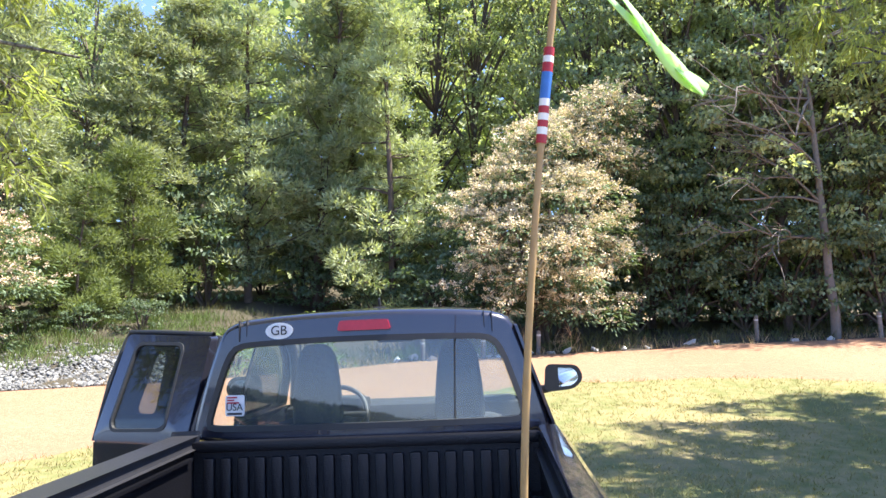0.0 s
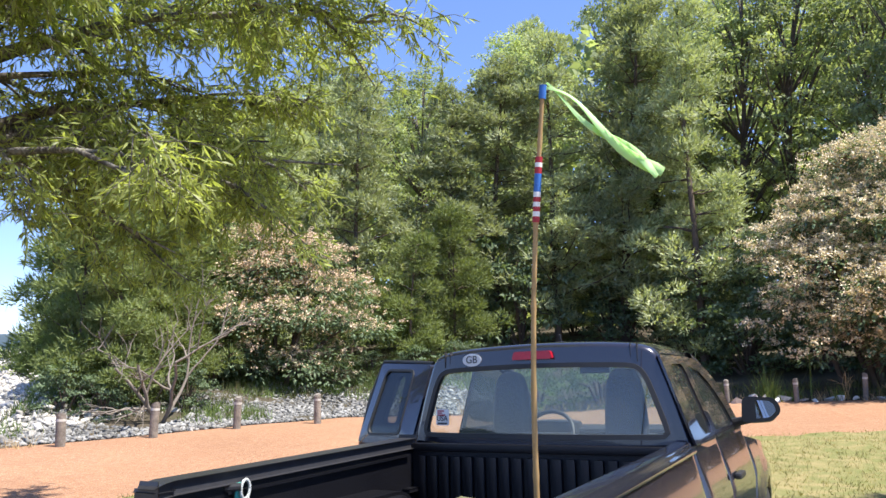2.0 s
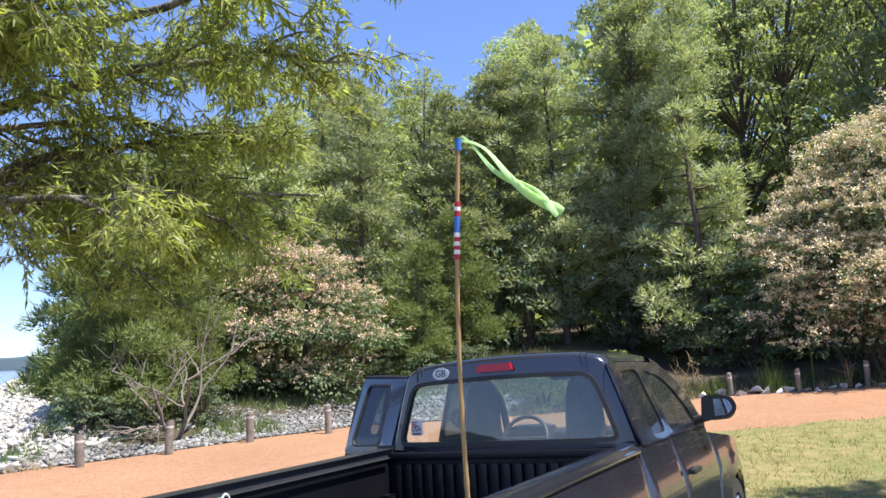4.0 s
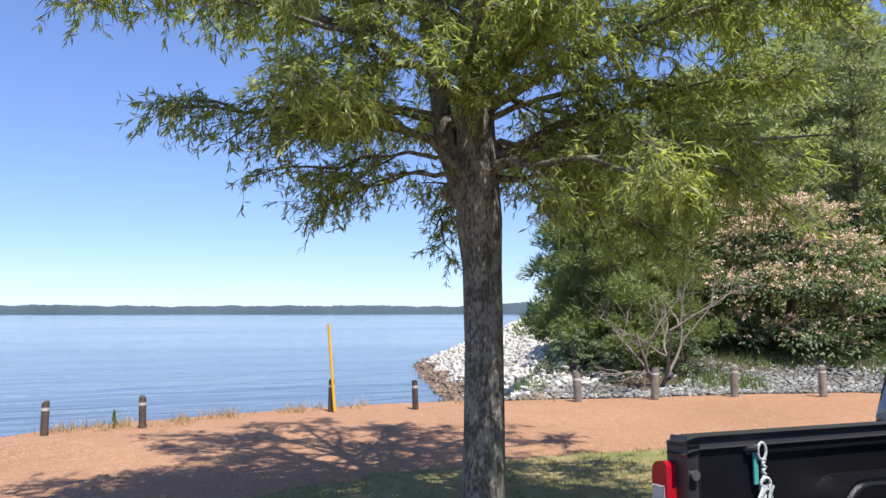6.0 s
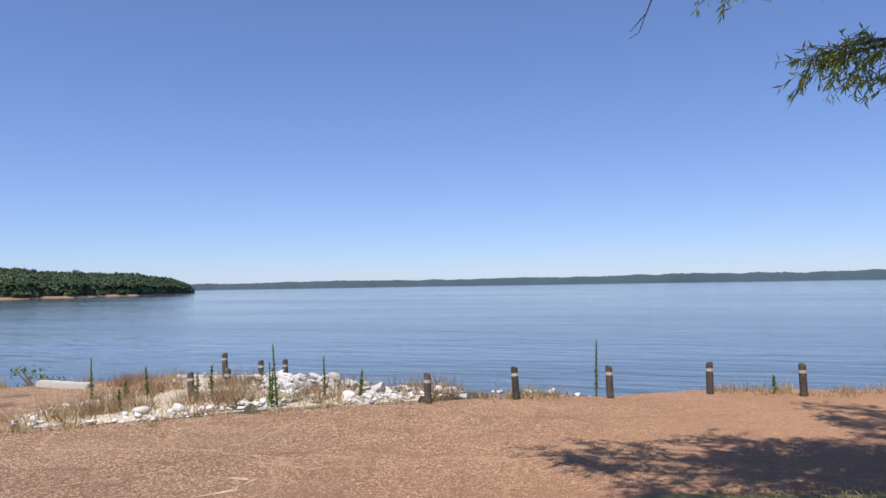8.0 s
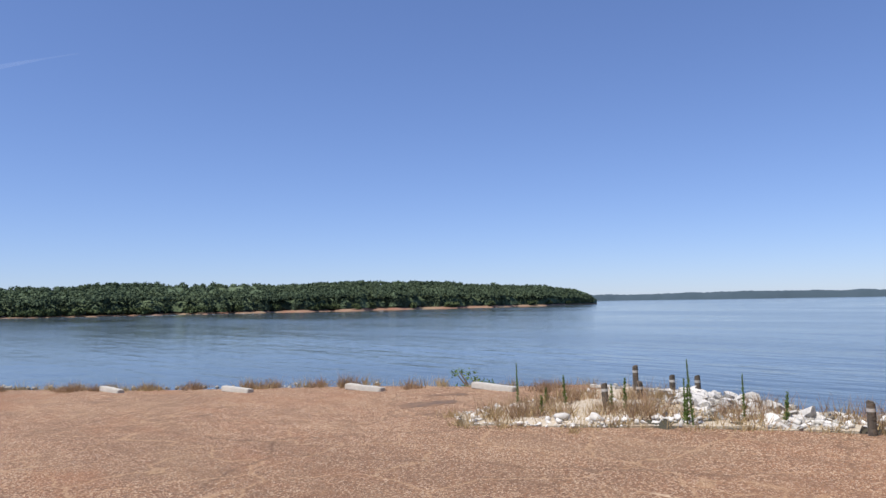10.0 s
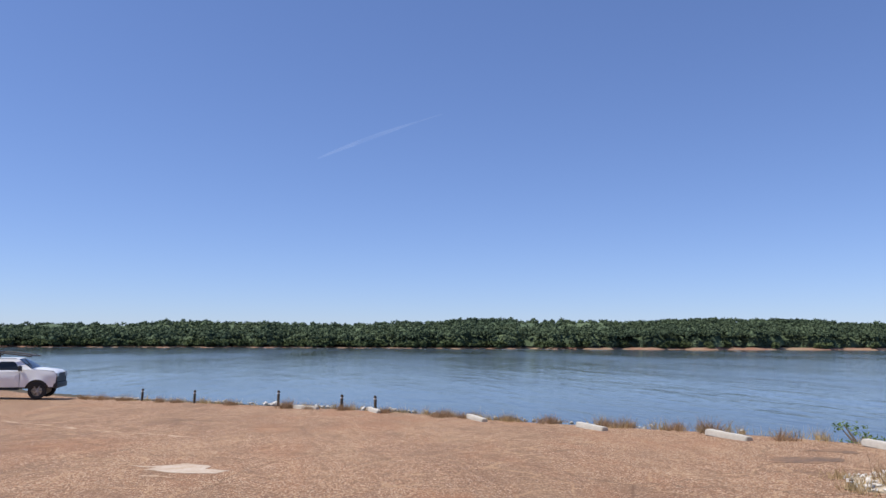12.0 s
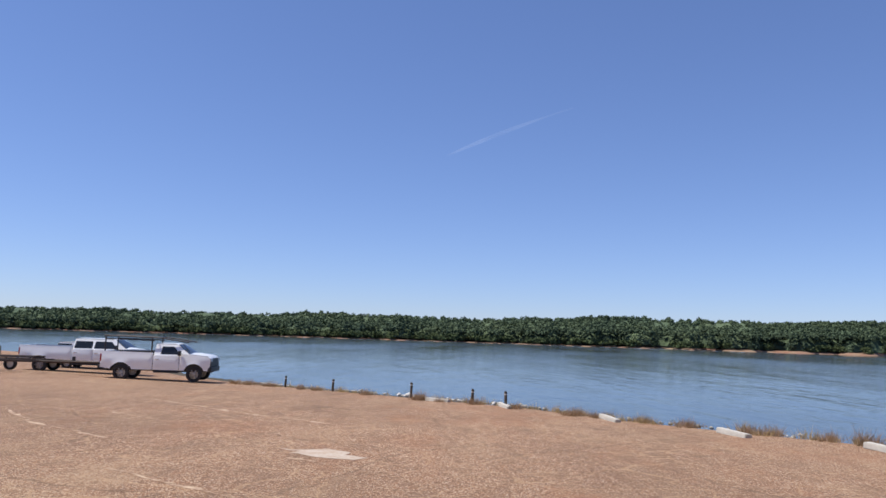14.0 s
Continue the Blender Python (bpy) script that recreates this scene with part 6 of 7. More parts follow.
    # heap by the lot's corner
    tagged(sheet("dry_soil", [(-8.15, -9.2), (-6.95, -10.95), (-5.85, -12.35), (-5.0, -13.55), (-5.6, -14.4), (-7.4, -14.5), (-9.7, -14.9), (-10.5, -13.5), (-10.1, -11.0), (-9.3, -9.3)], 0.35, 0.025, land_height, M_DRYSOIL, thick=0.06, rough=0.02), "pale dry soil and sand under the rock heap", "soil", kind="structure")
    heap = new("rock_heap")
    tagged(heap, "heap of white boulders with weeds at the corner of the lot", "rock heap", kind="structure")
    x, y = rng.uniform(-10.6, -6.5, 1300), rng.uniform(-14.2, -8.6, 1300)
    ok = (edge_distance(LOT, x, y) < -0.15) & (np.hypot((x + 8.9) / 1.8, (y + 11.0) / 2.9) < 1.0)
    x, y = x[ok][:150], y[ok][:150]
    a, r = rng.uniform(0, 2 * np.pi, 145), rng.uniform(0, 1, 145) ** 0.6
    x, y = np.concatenate([x, -8.8 + np.cos(a) * r * 0.8 + np.sin(a) * r * 0.75]), np.concatenate([y, -11.35 + np.sin(a) * r * 1.9])
    s = np.minimum(rng.lognormal(math.log(0.08), 0.4, len(x)), 0.15)
    s[-145:] = np.minimum(rng.lognormal(math.log(0.1), 0.4, 145), 0.19)
    singles(heap, (x, y, land_height(x, y) + np.concatenate([np.zeros(len(x) - 145), 0.22 * (1 - r) ** 0.8 * rng.uniform(0.2, 1, 145)]), s), pale)
    a, r = rng.uniform(0, 2 * np.pi, 700), rng.uniform(0, 1, 700) ** 0.55
    x, y = -8.75 + np.cos(a) * r * 1.0 + np.sin(a) * r * 0.8, -11.5 + np.sin(a) * r * 2.3
    ok = edge_distance(LOT, x, y) < -0.1
    joined("rock_fragment", heap, (x[ok], y[ok], land_height(x[ok], y[ok]) + 0.1 * (1 - r[ok]), rng.lognormal(math.log(0.05), 0.35, ok.sum())), "small pale stones filling the rock heap", "", M_STONE, small)
    # pale gravel spit in front of the heap
    gx, gy = rng.uniform(-8.6, -4.6, 2600), rng.uniform(-14.7, -11.2, 2600)
    ok = (edge_distance(LOT, gx, gy) < 0.1 * np.sin(gx * 3)) & (edge_distance(LOT, gx, gy) > -0.5 + 0.3 * np.sin(gx * 2.1 + gy))
    gx, gy = gx[ok], gy[ok]
    joined("gravel_spit", None, (gx, gy, land_height(gx, gy) + 0.01, rng.lognormal(math.log(0.022), 0.5, len(gx))), "small pale stones at the foot of the rock heap", "gravel", M_WHITESTONE)
    # small rubble along the water
    edge = scatter(30000, (-13, 12, -46, 4), lambda a, b: (edge_distance(LOT, a, b) < -0.12) & (edge_distance(LOT, a, b) > -0.6) & (np.sin(a * 1.7 + b) + np.sin(b * 2.3 - a * 0.6) > 0.1), 0.062)
    joined("edge_rubble", None, (edge[0], edge[1], edge[2] + 0.03, edge[3]), "pale stones lying along the edge of the paving", "rubble", M_WHITESTONE)
    rub = scatter(14000, (-14, 14, -46, 4), lambda a, b: band(a, b, -0.5, 2.6), 0.075)
    joined("rubble", None, rub, "line of pale rubble along the water's edge", "rubble")


build_stones()


# ---- grass and weeds ----
def build_grass():
    rng = np.random.default_rng(25)

    def tufts(name, x, y, z, per, length, width, material, label, spread=0.03, lean=0.45):
        at = np.repeat(np.stack([x, y, z], 1), per, 0)
        at[:, :2] += rng.normal(size=(len(at), 2)) * spread
        way = unit(np.stack([rng.normal(size=len(at)) * lean, rng.normal(size=len(at)) * lean, np.ones(len(at))], 1))
        v, f = blades(rng, at, way, np.repeat(length, per) * rng.uniform(0.5, 1.1, len(at)), width)
        tagged(mesh_part(name, mesh_from(name, v, f, material)), label, "grass", kind="stuff")

    n = 52000
    x, y = rng.uniform(-6, 13, n), rng.uniform(-5, 11, n)
    keep = (edge_distance(LAWN, x, y) > -0.08) & (rng.random(n) < 0.25 + 0.75 * np.exp(-np.hypot(x - 1, y - 1) / 7))
    x, y = x[keep], y[keep]
    tufts("lawn_grass", x, y, lot_height(x, y) + 0.03, 4, rng.uniform(0.035, 0.1, len(x)), 0.010, M_GRASS, "short mown lawn grass, half dry", 0.04, 0.7)
    n = 9000
    x, y = rng.uniform(-13, 14, n), rng.uniform(-46, 5, n)
    out = -edge_distance(LOT, x, y)
    keep = (out > -0.25) & (out < 1.3) & (np.sin(x * 2.1 + y * 1.3) + np.sin(x * 0.7 - y * 2.9) + rng.normal(size=n) * 0.5 > 0.5)
    x, y = x[keep], y[keep]
    tufts("shore_grass", x, y, land_height(x, y), 9, rng.uniform(0.08, 0.32, len(x)), 0.012, M_STRAW, "tufts of dry straw-coloured grass along the shore", 0.06)
    # clumps right along the edge of the paving
    ex, ey = [], []
    for (ax, ay), (bx, by) in zip(LOT[3:25], LOT[4:26]):
        long = math.hypot(bx - ax, by - ay)
        for _ in range(int(long * 3.2)):
            t, off = rng.uniform(0, 1), rng.normal() * 0.14 + 0.02
            cx, cy = ax + (bx - ax) * t + (by - ay) / long * off, ay + (by - ay) * t - (bx - ax) / long * off
            if noise.noise(Vector((cx * 0.7, cy * 0.7, 0))) > -0.25:
                k = rng.integers(2, 9)
                ex.append(cx + rng.normal(size=k) * 0.09)
                ey.append(cy + rng.normal(size=k) * 0.09)
    x, y = np.concatenate(ex), np.concatenate(ey)
    tufts("edge_grass", x, y, land_height(x, y), 7, rng.uniform(0.06, 0.26, len(x)) * (1 + 0.7 * ease((-y - 14) / 8)), 0.012, M_STRAW, "dry pale grass clumps along the edge of the paving", 0.05)
    # tufts beside the bollards
    ex, ey = [], []
    line = [(-8.4, -9.1), (-9.1, -7.8), (-9.6, -6.5), (-10.35, -5.1), (-10.55, -3.8), (-11.05, -2.2), (-11.15, -0.7), (-10.9, 0.8)]
    for (ax, ay), (bx, by) in zip(line, line[1:]):
        for _ in range(9):
            t, k = rng.uniform(0, 1), rng.integers(2, 8)
            if noise.noise(Vector((ax + (bx - ax) * t, (ay + (by - ay) * t) * 1.3, 3))) > -0.1:
                ex.append(ax + (bx - ax) * t + rng.normal() * 0.12 + rng.normal(size=k) * 0.09)
                ey.append(ay + (by - ay) * t + rng.normal(size=k) * 0.11)
    x, y = np.concatenate(ex), np.concatenate(ey)
    tufts("post_grass", x, y, lot_height(x, y), 8, rng.uniform(0.07, 0.28, len(x)), 0.011, M_STRAW, "dry pale grass tufts growing beside the bollards", 0.05)
    # round dry weeds on the dirt along the lakeside edge
    ex, ey, tall = [], [], []
    for cx, cy, r, h in ((5.6, -36.6, 0.3, 0.42), (3.2, -34.1, 0.45, 0.6), (1.1, -32.45, 0.3, 0.45), (2.3, -33.4, 0.25, 0.35), (-2.0, -28.3, 0.6, 0.35), (-2.6, -27.6, 0.5, 0.3), (-4.6, -25.3, 0.5, 0.35), (-5.95, -23.1, 0.3, 0.45), (-6.7, -21.8, 0.3, 0.42), (-7.1, -20.9, 0.22, 0.55), (-7.6, -18.9, 0.2, 0.4), (-3.7, -26.5, 0.3, 0.3), (-0.3, -30.5, 0.3, 0.3),
                         (12.3, -42.9, 0.5, 0.5), (11.0, -41.8, 0.4, 0.45), (13.4, -43.8, 0.4, 0.4), (9.0, -39.8, 0.25, 0.45), (8.2, -39.2, 0.3, 0.35), (-5.6, -23.4, 0.25, 0.4), (-7.3, -21.5, 0.2, 0.5), (-8.7, -15.6, 0.25, 0.35), (-9.3, -16.0, 0.3, 0.3)):
        k = int(60 * r)
        ex.append(cx + rng.normal(size=k) * r * 0.45)
        ey.append(cy + rng.normal(size=k) * r * 0.45)
        tall.append(rng.uniform(0.5, 1.0, k) * h)
    x, y = np.concatenate(ex), np.concatenate(ey)
    tufts("dry_weeds", x, y, land_height(x, y), 13, np.concatenate(tall), 0.013, M_DRYWEED, "round clumps of brown dry weeds along the lakeside edge", 0.07, 0.6)
    n = 2100
    x, y = rng.uniform(-9.2, -4.9, n), rng.uniform(-14.6, -8.8, n)
    keep = (edge_distance(LOT, x, y) < -0.12) & (np.sin(x * 2.7 + y * 1.9) + np.sin(y * 3.3 - x * 1.4) + rng.normal(size=n) * 0.5 > 0.15)
    x, y = x[keep], y[keep]
    h = len(x) // 2
    tufts("weed_patch", x[:h], y[:h], land_height(x[:h], y[:h]), 11, rng.uniform(0.12, 0.4, h), 0.011, M_STRAW, "dry straw among the boulders", 0.07)
    tufts("brown_weed_patch", x[h:], y[h:], land_height(x[h:], y[h:]), 11, rng.uniform(0.12, 0.5, len(x) - h), 0.012, M_DRYWEED, "brown dry weeds among the boulders", 0.07)
    n = 5200
    x, y = rng.uniform(-17, 13, n), rng.uniform(5, 20, n)
    out = -edge_distance(LOT, x, y)
    keep = (out > 0.1) & (out < np.where(x < -5.5, 9.0, 3.2)) & (out > np.where(x < -5.5, 2.4, 0.1)) & (rng.random(n) < 0.8)
    x, y = x[keep], y[keep]
    tufts("verge_grass", x, y, land_height(x, y), 9, rng.uniform(0.12, 0.5, len(x)), 0.018, M_VERGE, "long green and dry grass along the forest verge", 0.12)
    n = 5000
    x, y = rng.uniform(-17, -5, n), rng.uniform(4, 18, n)
    out = -edge_distance(LOT, x, y)
    keep = (out > 0.5) & (out < 7) & (np.sin(x * 1.7 + y * 0.9) + np.sin(y * 1.4 - x * 0.8) + 0.4 * out > 1.05)
    x, y = x[keep], y[keep]
    tufts("bank_weeds", x, y, land_height(x, y), 10, rng.uniform(0.1, 0.4, len(x)), 0.02, M_WEED, "green weeds growing between the boulders of the bank", 0.12)
    n = 1500
    x, y = rng.uniform(-9, 13, n), rng.uniform(8, 17, n)
    out = -edge_distance(LOT, x, y)
    keep = (out > -0.1) & (out < 0.6)
    x, y = x[keep], y[keep]
    ex, ey, tall = [], [], []
    for cx, cy, h, k in ((-0.15, 14.6, 0.85, 26), (0.0, 14.5, 0.6, 16), (-1.25, 14.5, 0.55, 16), (0.3, 14.6, 0.45, 12), (1.3, 14.75, 0.4, 10), (-1.6, 14.45, 0.4, 12), (2.6, 15.1, 0.5, 14)):
        ex.append(cx + rng.normal(size=k) * 0.1)
        ey.append(cy + rng.normal(size=k) * 0.1)
        tall.append(h * rng.uniform(0.6, 1, k))
    vx, vy = np.concatenate(ex), np.concatenate(ey)
    tufts("verge_tussocks", vx, vy, land_height(vx, vy), 8, np.concatenate(tall), 0.02, M_WEED, "tall green grass tussocks between the verge boulders", 0.04, 0.3)
    tufts("verge_straw", x, y, land_height(x, y), 8, rng.uniform(0.1, 0.4, len(x)), 0.014, M_STRAW, "dry grass at the edge of the drive", 0.08)


build_grass()


def build_mulleins():
    """Tall leafy spikes."""
    spots = [(-6.9, -14.43, 0.75), (-7.34, -13.68, 0.52), (-7.24, -14.05, 0.3), (-7.38, -12.4, 0.56), (-7.22, -12.55, 0.45), (-7.03, -10.9, 0.95), (-7.12, -11.1, 0.66), (-7.0, -10.98, 0.6), (-7.72, -10.53, 0.72), (-8.03, -10.09, 0.45), (-6.4, -13.3, 0.3), (-9.3, -6.72, 0.86), (-10.33, -4.22, 0.28), (0.75, 14.6, 1.0), (-0.2, 14.7, 0.8)]
    for i, (x, y, high) in enumerate(spots):
        rng = np.random.default_rng(300 + i)
        root = new("mullein")
        lean = rng.normal(size=2) * 0.04 * high
        stem = [(np.array((lean[0] * t, lean[1] * t, high * t - 0.02)), 0.012 * (1 - 0.7 * t) + 0.003) for t in np.linspace(0, 1, 6)]
        mesh_part("stem", mesh_from("stem", *tubes([stem], 6), M_WEED), root)
        n = int(160 * high) + 40
        t = rng.uniform(0.08, 1, n)
        a = rng.uniform(0, 6.283, n)
        at = np.stack([lean[0] * t, lean[1] * t, high * t], 1)
        way = unit(np.stack([np.cos(a), np.sin(a), np.full(n, 0.6)], 1))
        thin = 0.6 if high > 0.6 else 0.8
        v, f = leaf_quads(rng, at, way, (0.07 * (1.05 - t) + 0.025) * thin, 0.024 * thin)
        mesh_part("leaf_spike", mesh_from("leaf_spike", v, f, M_WEED), root)
        root.matrix_basis = pose(x, y, drop(x, y))
        tagged(root, "tall green leafy mullein spike among dry weeds", "weed", "mulleins")
    # low bush by the water and the bare shrub on the rock bank
    trunk, crown = broad_meshes(90, 0.7, 0.5, 0.1, 0.075, 40, 26, M_WEED, spread=0.22)
    x, y = -9.3, -18.6
    tagged(stand("shore_bush", trunk, crown, x, y, drop(x, y), 0, 1, "small sparse green bush at the water's edge", ""), category="bush")
    rng = np.random.default_rng(77)
    lines = []

    def grow(p, d, long, r, depth):
        line = wander(rng, p, d, long, 5, wobble=0.16)
        lines.append(taper(line, r, r * 0.55))
        if depth:
            for _ in range(3):
                k = rng.integers(2, 6)
                grow(line[k], unit(d + rng.normal(size=3) * 0.55 + (0, 0, 0.15)), long * rng.uniform(0.5, 0.75), r * 0.55, depth - 1)

    for k in range(4):
        grow(np.array((0.0, 0.0, -0.2)), unit(np.array((rng.normal() * 0.35, rng.normal() * 0.35, 1.0))), 1.7, 0.05, 3)
    bare = lines
    # leafless tree at the forest edge
    lines = []
    trunk = wander(rng, (0, 0, -0.3), (0.05, 0, 1), 9.5, 10, wobble=0.05)
    lines.append(taper(trunk, 0.13, 0.03))
    for k in range(13):
        i = 3 + k % 7
        grow(trunk[i], unit(np.array((-1.0 + rng.normal() * 0.35, -0.4 + rng.normal() * 0.4, 0.15 + rng.normal() * 0.25))), rng.uniform(1.2, 2.4), 0.04, 2)
    root = new("dead_tree")
    mesh_part("trunk", mesh_from("dead_trunk", *tubes(lines[:1], 7), M_DEADWOOD, True), root)
    mesh_part("branch_work", mesh_from("dead_branches", *tubes(lines[1:], 5), M_DEADWOOD, True), root)
    x, y = 9.4, 15.9
    root.matrix_basis = pose(x, y, drop(x, y))
    tagged(root, "leafless grey tree with fine bare twigs at the forest edge", "tree")
    trunk, crown = broad_meshes(63, 0.9, 1.0, 0.1, 0.09, 34, 40, M_WEED, spread=0.25)
    for x, y, size in ((-3.8, 13.9, 1.1), (-5.2, 13.3, 0.8)):
        tagged(stand("low_bush", trunk, crown, x, y, drop(x, y), 40 * size, size, "low bright green bush on the forest verge", "verge bushes"), category="bush")
    for x, y, high in ((-2.0, 14.75, 0.62), (-1.75, 14.6, 0.36), (1.45, 14.85, 0.4), (2.3, 14.95, 0.34), (2.65, 15.0, 0.45)):
        lines = []
        for k in range(3):
            grow(np.array((0.0, 0.0, -0.03)), unit(np.array((rng.normal() * 0.3, rng.normal() * 0.3, 1.0))), high, 0.013, 2)
        root = new("dead_weed")
        mesh_part("stalks", mesh_from("stalks", *tubes(lines, 4), M_STRAW, True), root)
        root.matrix_basis = pose(x, y, drop(x, y))
        tagged(root, "pale dry branching weed stalk on the verge", "weed", "dead weeds")
    lines = bare
    root = new("bare_shrub")
    mesh_part("branch_work", mesh_from("branches", *tubes(lines, 5), M_DEADWOOD, True), root)
    x, y = place(50.0, 17.2)
    root.matrix_basis = pose(x, y, drop(x, y), 0, 0, 40)
    tagged(root, "leafless grey shrub standing on the rock bank", "shrub")


build_mulleins()


# ---- far shores ----
M_FARWOOD = mat("far_wood_leaves", (0.066, 0.094, 0.057), 0.8, col2=(0.092, 0.122, 0.068), grain=0.06, stain=0.02, amount=0.8, islands=0.25, spec=0.08)
M_FRINGE = mat("shore_fringe_leaves", (0.1, 0.125, 0.055), 0.8, col2=(0.065, 0.09, 0.042), grain=0.1, stain=0.03, amount=0.9, bump=1.0, bump_scale=1.0, islands=0.25, spec=0.08)
M_CLAY = mat("red_clay_bank", (0.25, 0.125, 0.08), 0.95, col2=(0.27, 0.2, 0.13), grain=0.3, stain=0.03, amount=0.9)


def build_peninsula():
    rng = np.random.default_rng(60)
    bearings = [(131.7, 600), (132.5, 560), (135, 480), (140, 415), (150, 355), (160, 330), (170, 320), (180, 325), (190, 330), (200, 335), (212, 345), (225, 360), (240, 380)]
    yaw = np.array([b for b, _ in bearings], float)
    far = np.array([r for _, r in bearings], float)
    fine = np.linspace(131.7, 240, 160)
    reach = np.interp(fine, yaw, far) + 5 * np.sin(fine * 1.7) + 3 * np.sin(fine * 4.3)
    bm = bmesh.new()
    rows = []
    for b, r in zip(fine, reach):
        row = []
        for k, (dr, z) in enumerate(((-1, WATER - 0.3), (0.6, WATER + float(np.interp(b, (150, 163), (0.3, 0.13))) + 0.06 * math.sin(b * 0.9) + 0.05 * math.sin(b * 2.3)), (6, WATER + float(np.interp(b, (150, 170), (1.1, 0.4)))), (60, 0.6), (160, 1.5), (330, 1.5))):
            x, y = place(b, r + dr * (1 if b > 136 else max(0.1, (b - 131.7) / 4)))
            row.append(bm.verts.new((x, y, z)))
        rows.append(row)
    floor = bmesh.new()
    for a, b in zip(rows, rows[1:]):
        for i in range(5):
            if i < 2:
                bm.faces.new((a[i], b[i], b[i + 1], a[i + 1]))
            else:
                floor.faces.new([floor.verts.new(v.co) for v in (a[i], b[i], b[i + 1], a[i + 1])])
    bmesh.ops.recalc_face_normals(bm, faces=bm.faces)
    bmesh.ops.remove_doubles(floor, verts=floor.verts, dist=0.01)
    tagged(part("far_forest_floor", floor, M_EARTH, smooth=60), "shaded forest floor of the far shore", "ground", kind="structure")
    land = part("far_bank", bm, M_CLAY, smooth=60)
    tagged(land, "low red clay bank of the wooded far shore", "shore", kind="structure")
    bm = bmesh.new()
    bmesh.ops.create_icosphere(bm, subdivisions=1, radius=0.92)
    bm.verts.index_update()
    ball = np.array([v.co[:] for v in bm.verts])
    tri = np.array([[v.index for v in f.verts] for f in bm.faces])
    bm.free()
    low = ball[tri].mean(1)[:, 2] > -0.45
    tri = tri[low]
    def swell(b):
        return float(np.interp(b, (131.8, 132.3, 133.3, 136, 150, 165, 185, 197, 209, 240), (0.25, 0.75, 1.15, 1.38, 1.43, 1.3, 1.06, 1.0, 0.8, 0.75))) + 0.08 * math.sin(b * 0.31) + 0.04 * math.sin(b * 0.83 + 1)

    for name, material, many, label in (("far_wood", M_FARWOOD, 6400, "dense green wood along the far shore of the bay"), ("shore_fringe", M_FRINGE, 1900, "lighter low trees fringing the far shore")):
        vs, fs, base = [], [], 0
        if name == "far_wood":
            # the closed canopy under the single crowns
            steps = ((7, 0.1), (9, 0.4), (18, 0.76), (45, 0.9), (75, 0.92))
            for b, r in zip(fine, reach):
                for dr, up in steps:
                    k = 1 if b > 137 else max(0.05, (b - 131.5) / 6)
                    top = (4.6 + 4.6 * min(1, dr / 45)) * swell(b)
                    x, y = place(b, r + dr * k)
                    vs.append(np.array([(x, y, WATER + 0.6 + min(dr, 60) / 60 * 1.4 + top * up + rng.normal() * 0.3)]))
            base = len(fine) * 5
            a = np.array([i * 5 + j for i in range(len(fine) - 1) for j in range(4)])
            fs.append(np.concatenate([np.stack([a, a + 5, a + 6], 1), np.stack([a, a + 6, a + 1], 1)]))
        for i in range(many):
            b = rng.uniform(132, 158 if i % 5 == 0 else 239)
            if name == "far_wood":
                dr = float(np.interp(b, (150, 165), (6.5, 3.5))) + 58 * rng.uniform(0, 1) ** 1.6
                top = (4.6 + 4.6 * min(1, dr / 45)) * swell(b) * (1 + 0.07 * noise.noise(Vector((b * 1.3, dr * 0.1, 0)))) + rng.uniform(-0.7, 0.6) + (0.7 if i % 17 == 0 else 0)
                wide = rng.uniform(0.85, 1.7)
            else:
                if math.sin(b * 1.9) + math.sin(b * 0.7 + 2) + 0.9 * math.sin(b * 4.1) < float(np.interp(b, (150, 170), (0.9, -1.5))):
                    continue
                dr, top, wide = rng.uniform(2.5 if b < 160 else -0.3, 4.5), rng.uniform(1.0, 3.0), rng.uniform(0.6, 1.2)
            if b < 137:
                dr *= (b - 131.5) / 6
            x, y = place(b, np.interp(b, fine, reach) + dr)
            ground = WATER + 0.6 + min(dr, 60) / 60 * 1.4
            high = min(top, wide * rng.uniform(1.2, 1.7))
            lump = 1 + 0.16 * np.sin(ball @ rng.normal(size=(3, 1)) * 4).ravel() + rng.normal(size=len(ball)) * 0.09
            v = ball * lump[:, None] * (wide * 0.82, wide * 0.82, high * 0.47) + (x, y, ground + top - high * 0.5)
            vs.append(v)
            fs.append(tri + base)
            base += len(v)
            # leafy clumps that break up the crown's outline
            d = sphere_dirs(rng, 26)
            d[:, 2] = np.abs(d[:, 2]) * 1.1 - 0.3
            q, _ = leaf_quads(rng, (x, y, ground + top - high * 0.5) + d * (wide, wide, high * 0.55) * rng.uniform(0.8, 1.0, (26, 1)), unit(d * 0.5 + rng.normal(size=(26, 3)) * 0.9), rng.uniform(0.5, 1.0, 26), rng.uniform(0.45, 0.85, 26), unit(d + (0, 0, 0.4) + rng.normal(size=(26, 3)) * 0.35))
            vs.append(q)
            c = np.arange(26) * 4 + base
            fs.append(np.concatenate([np.stack([c, c + 1, c + 2], 1), np.stack([c, c + 2, c + 3], 1)]))
            base += len(q)
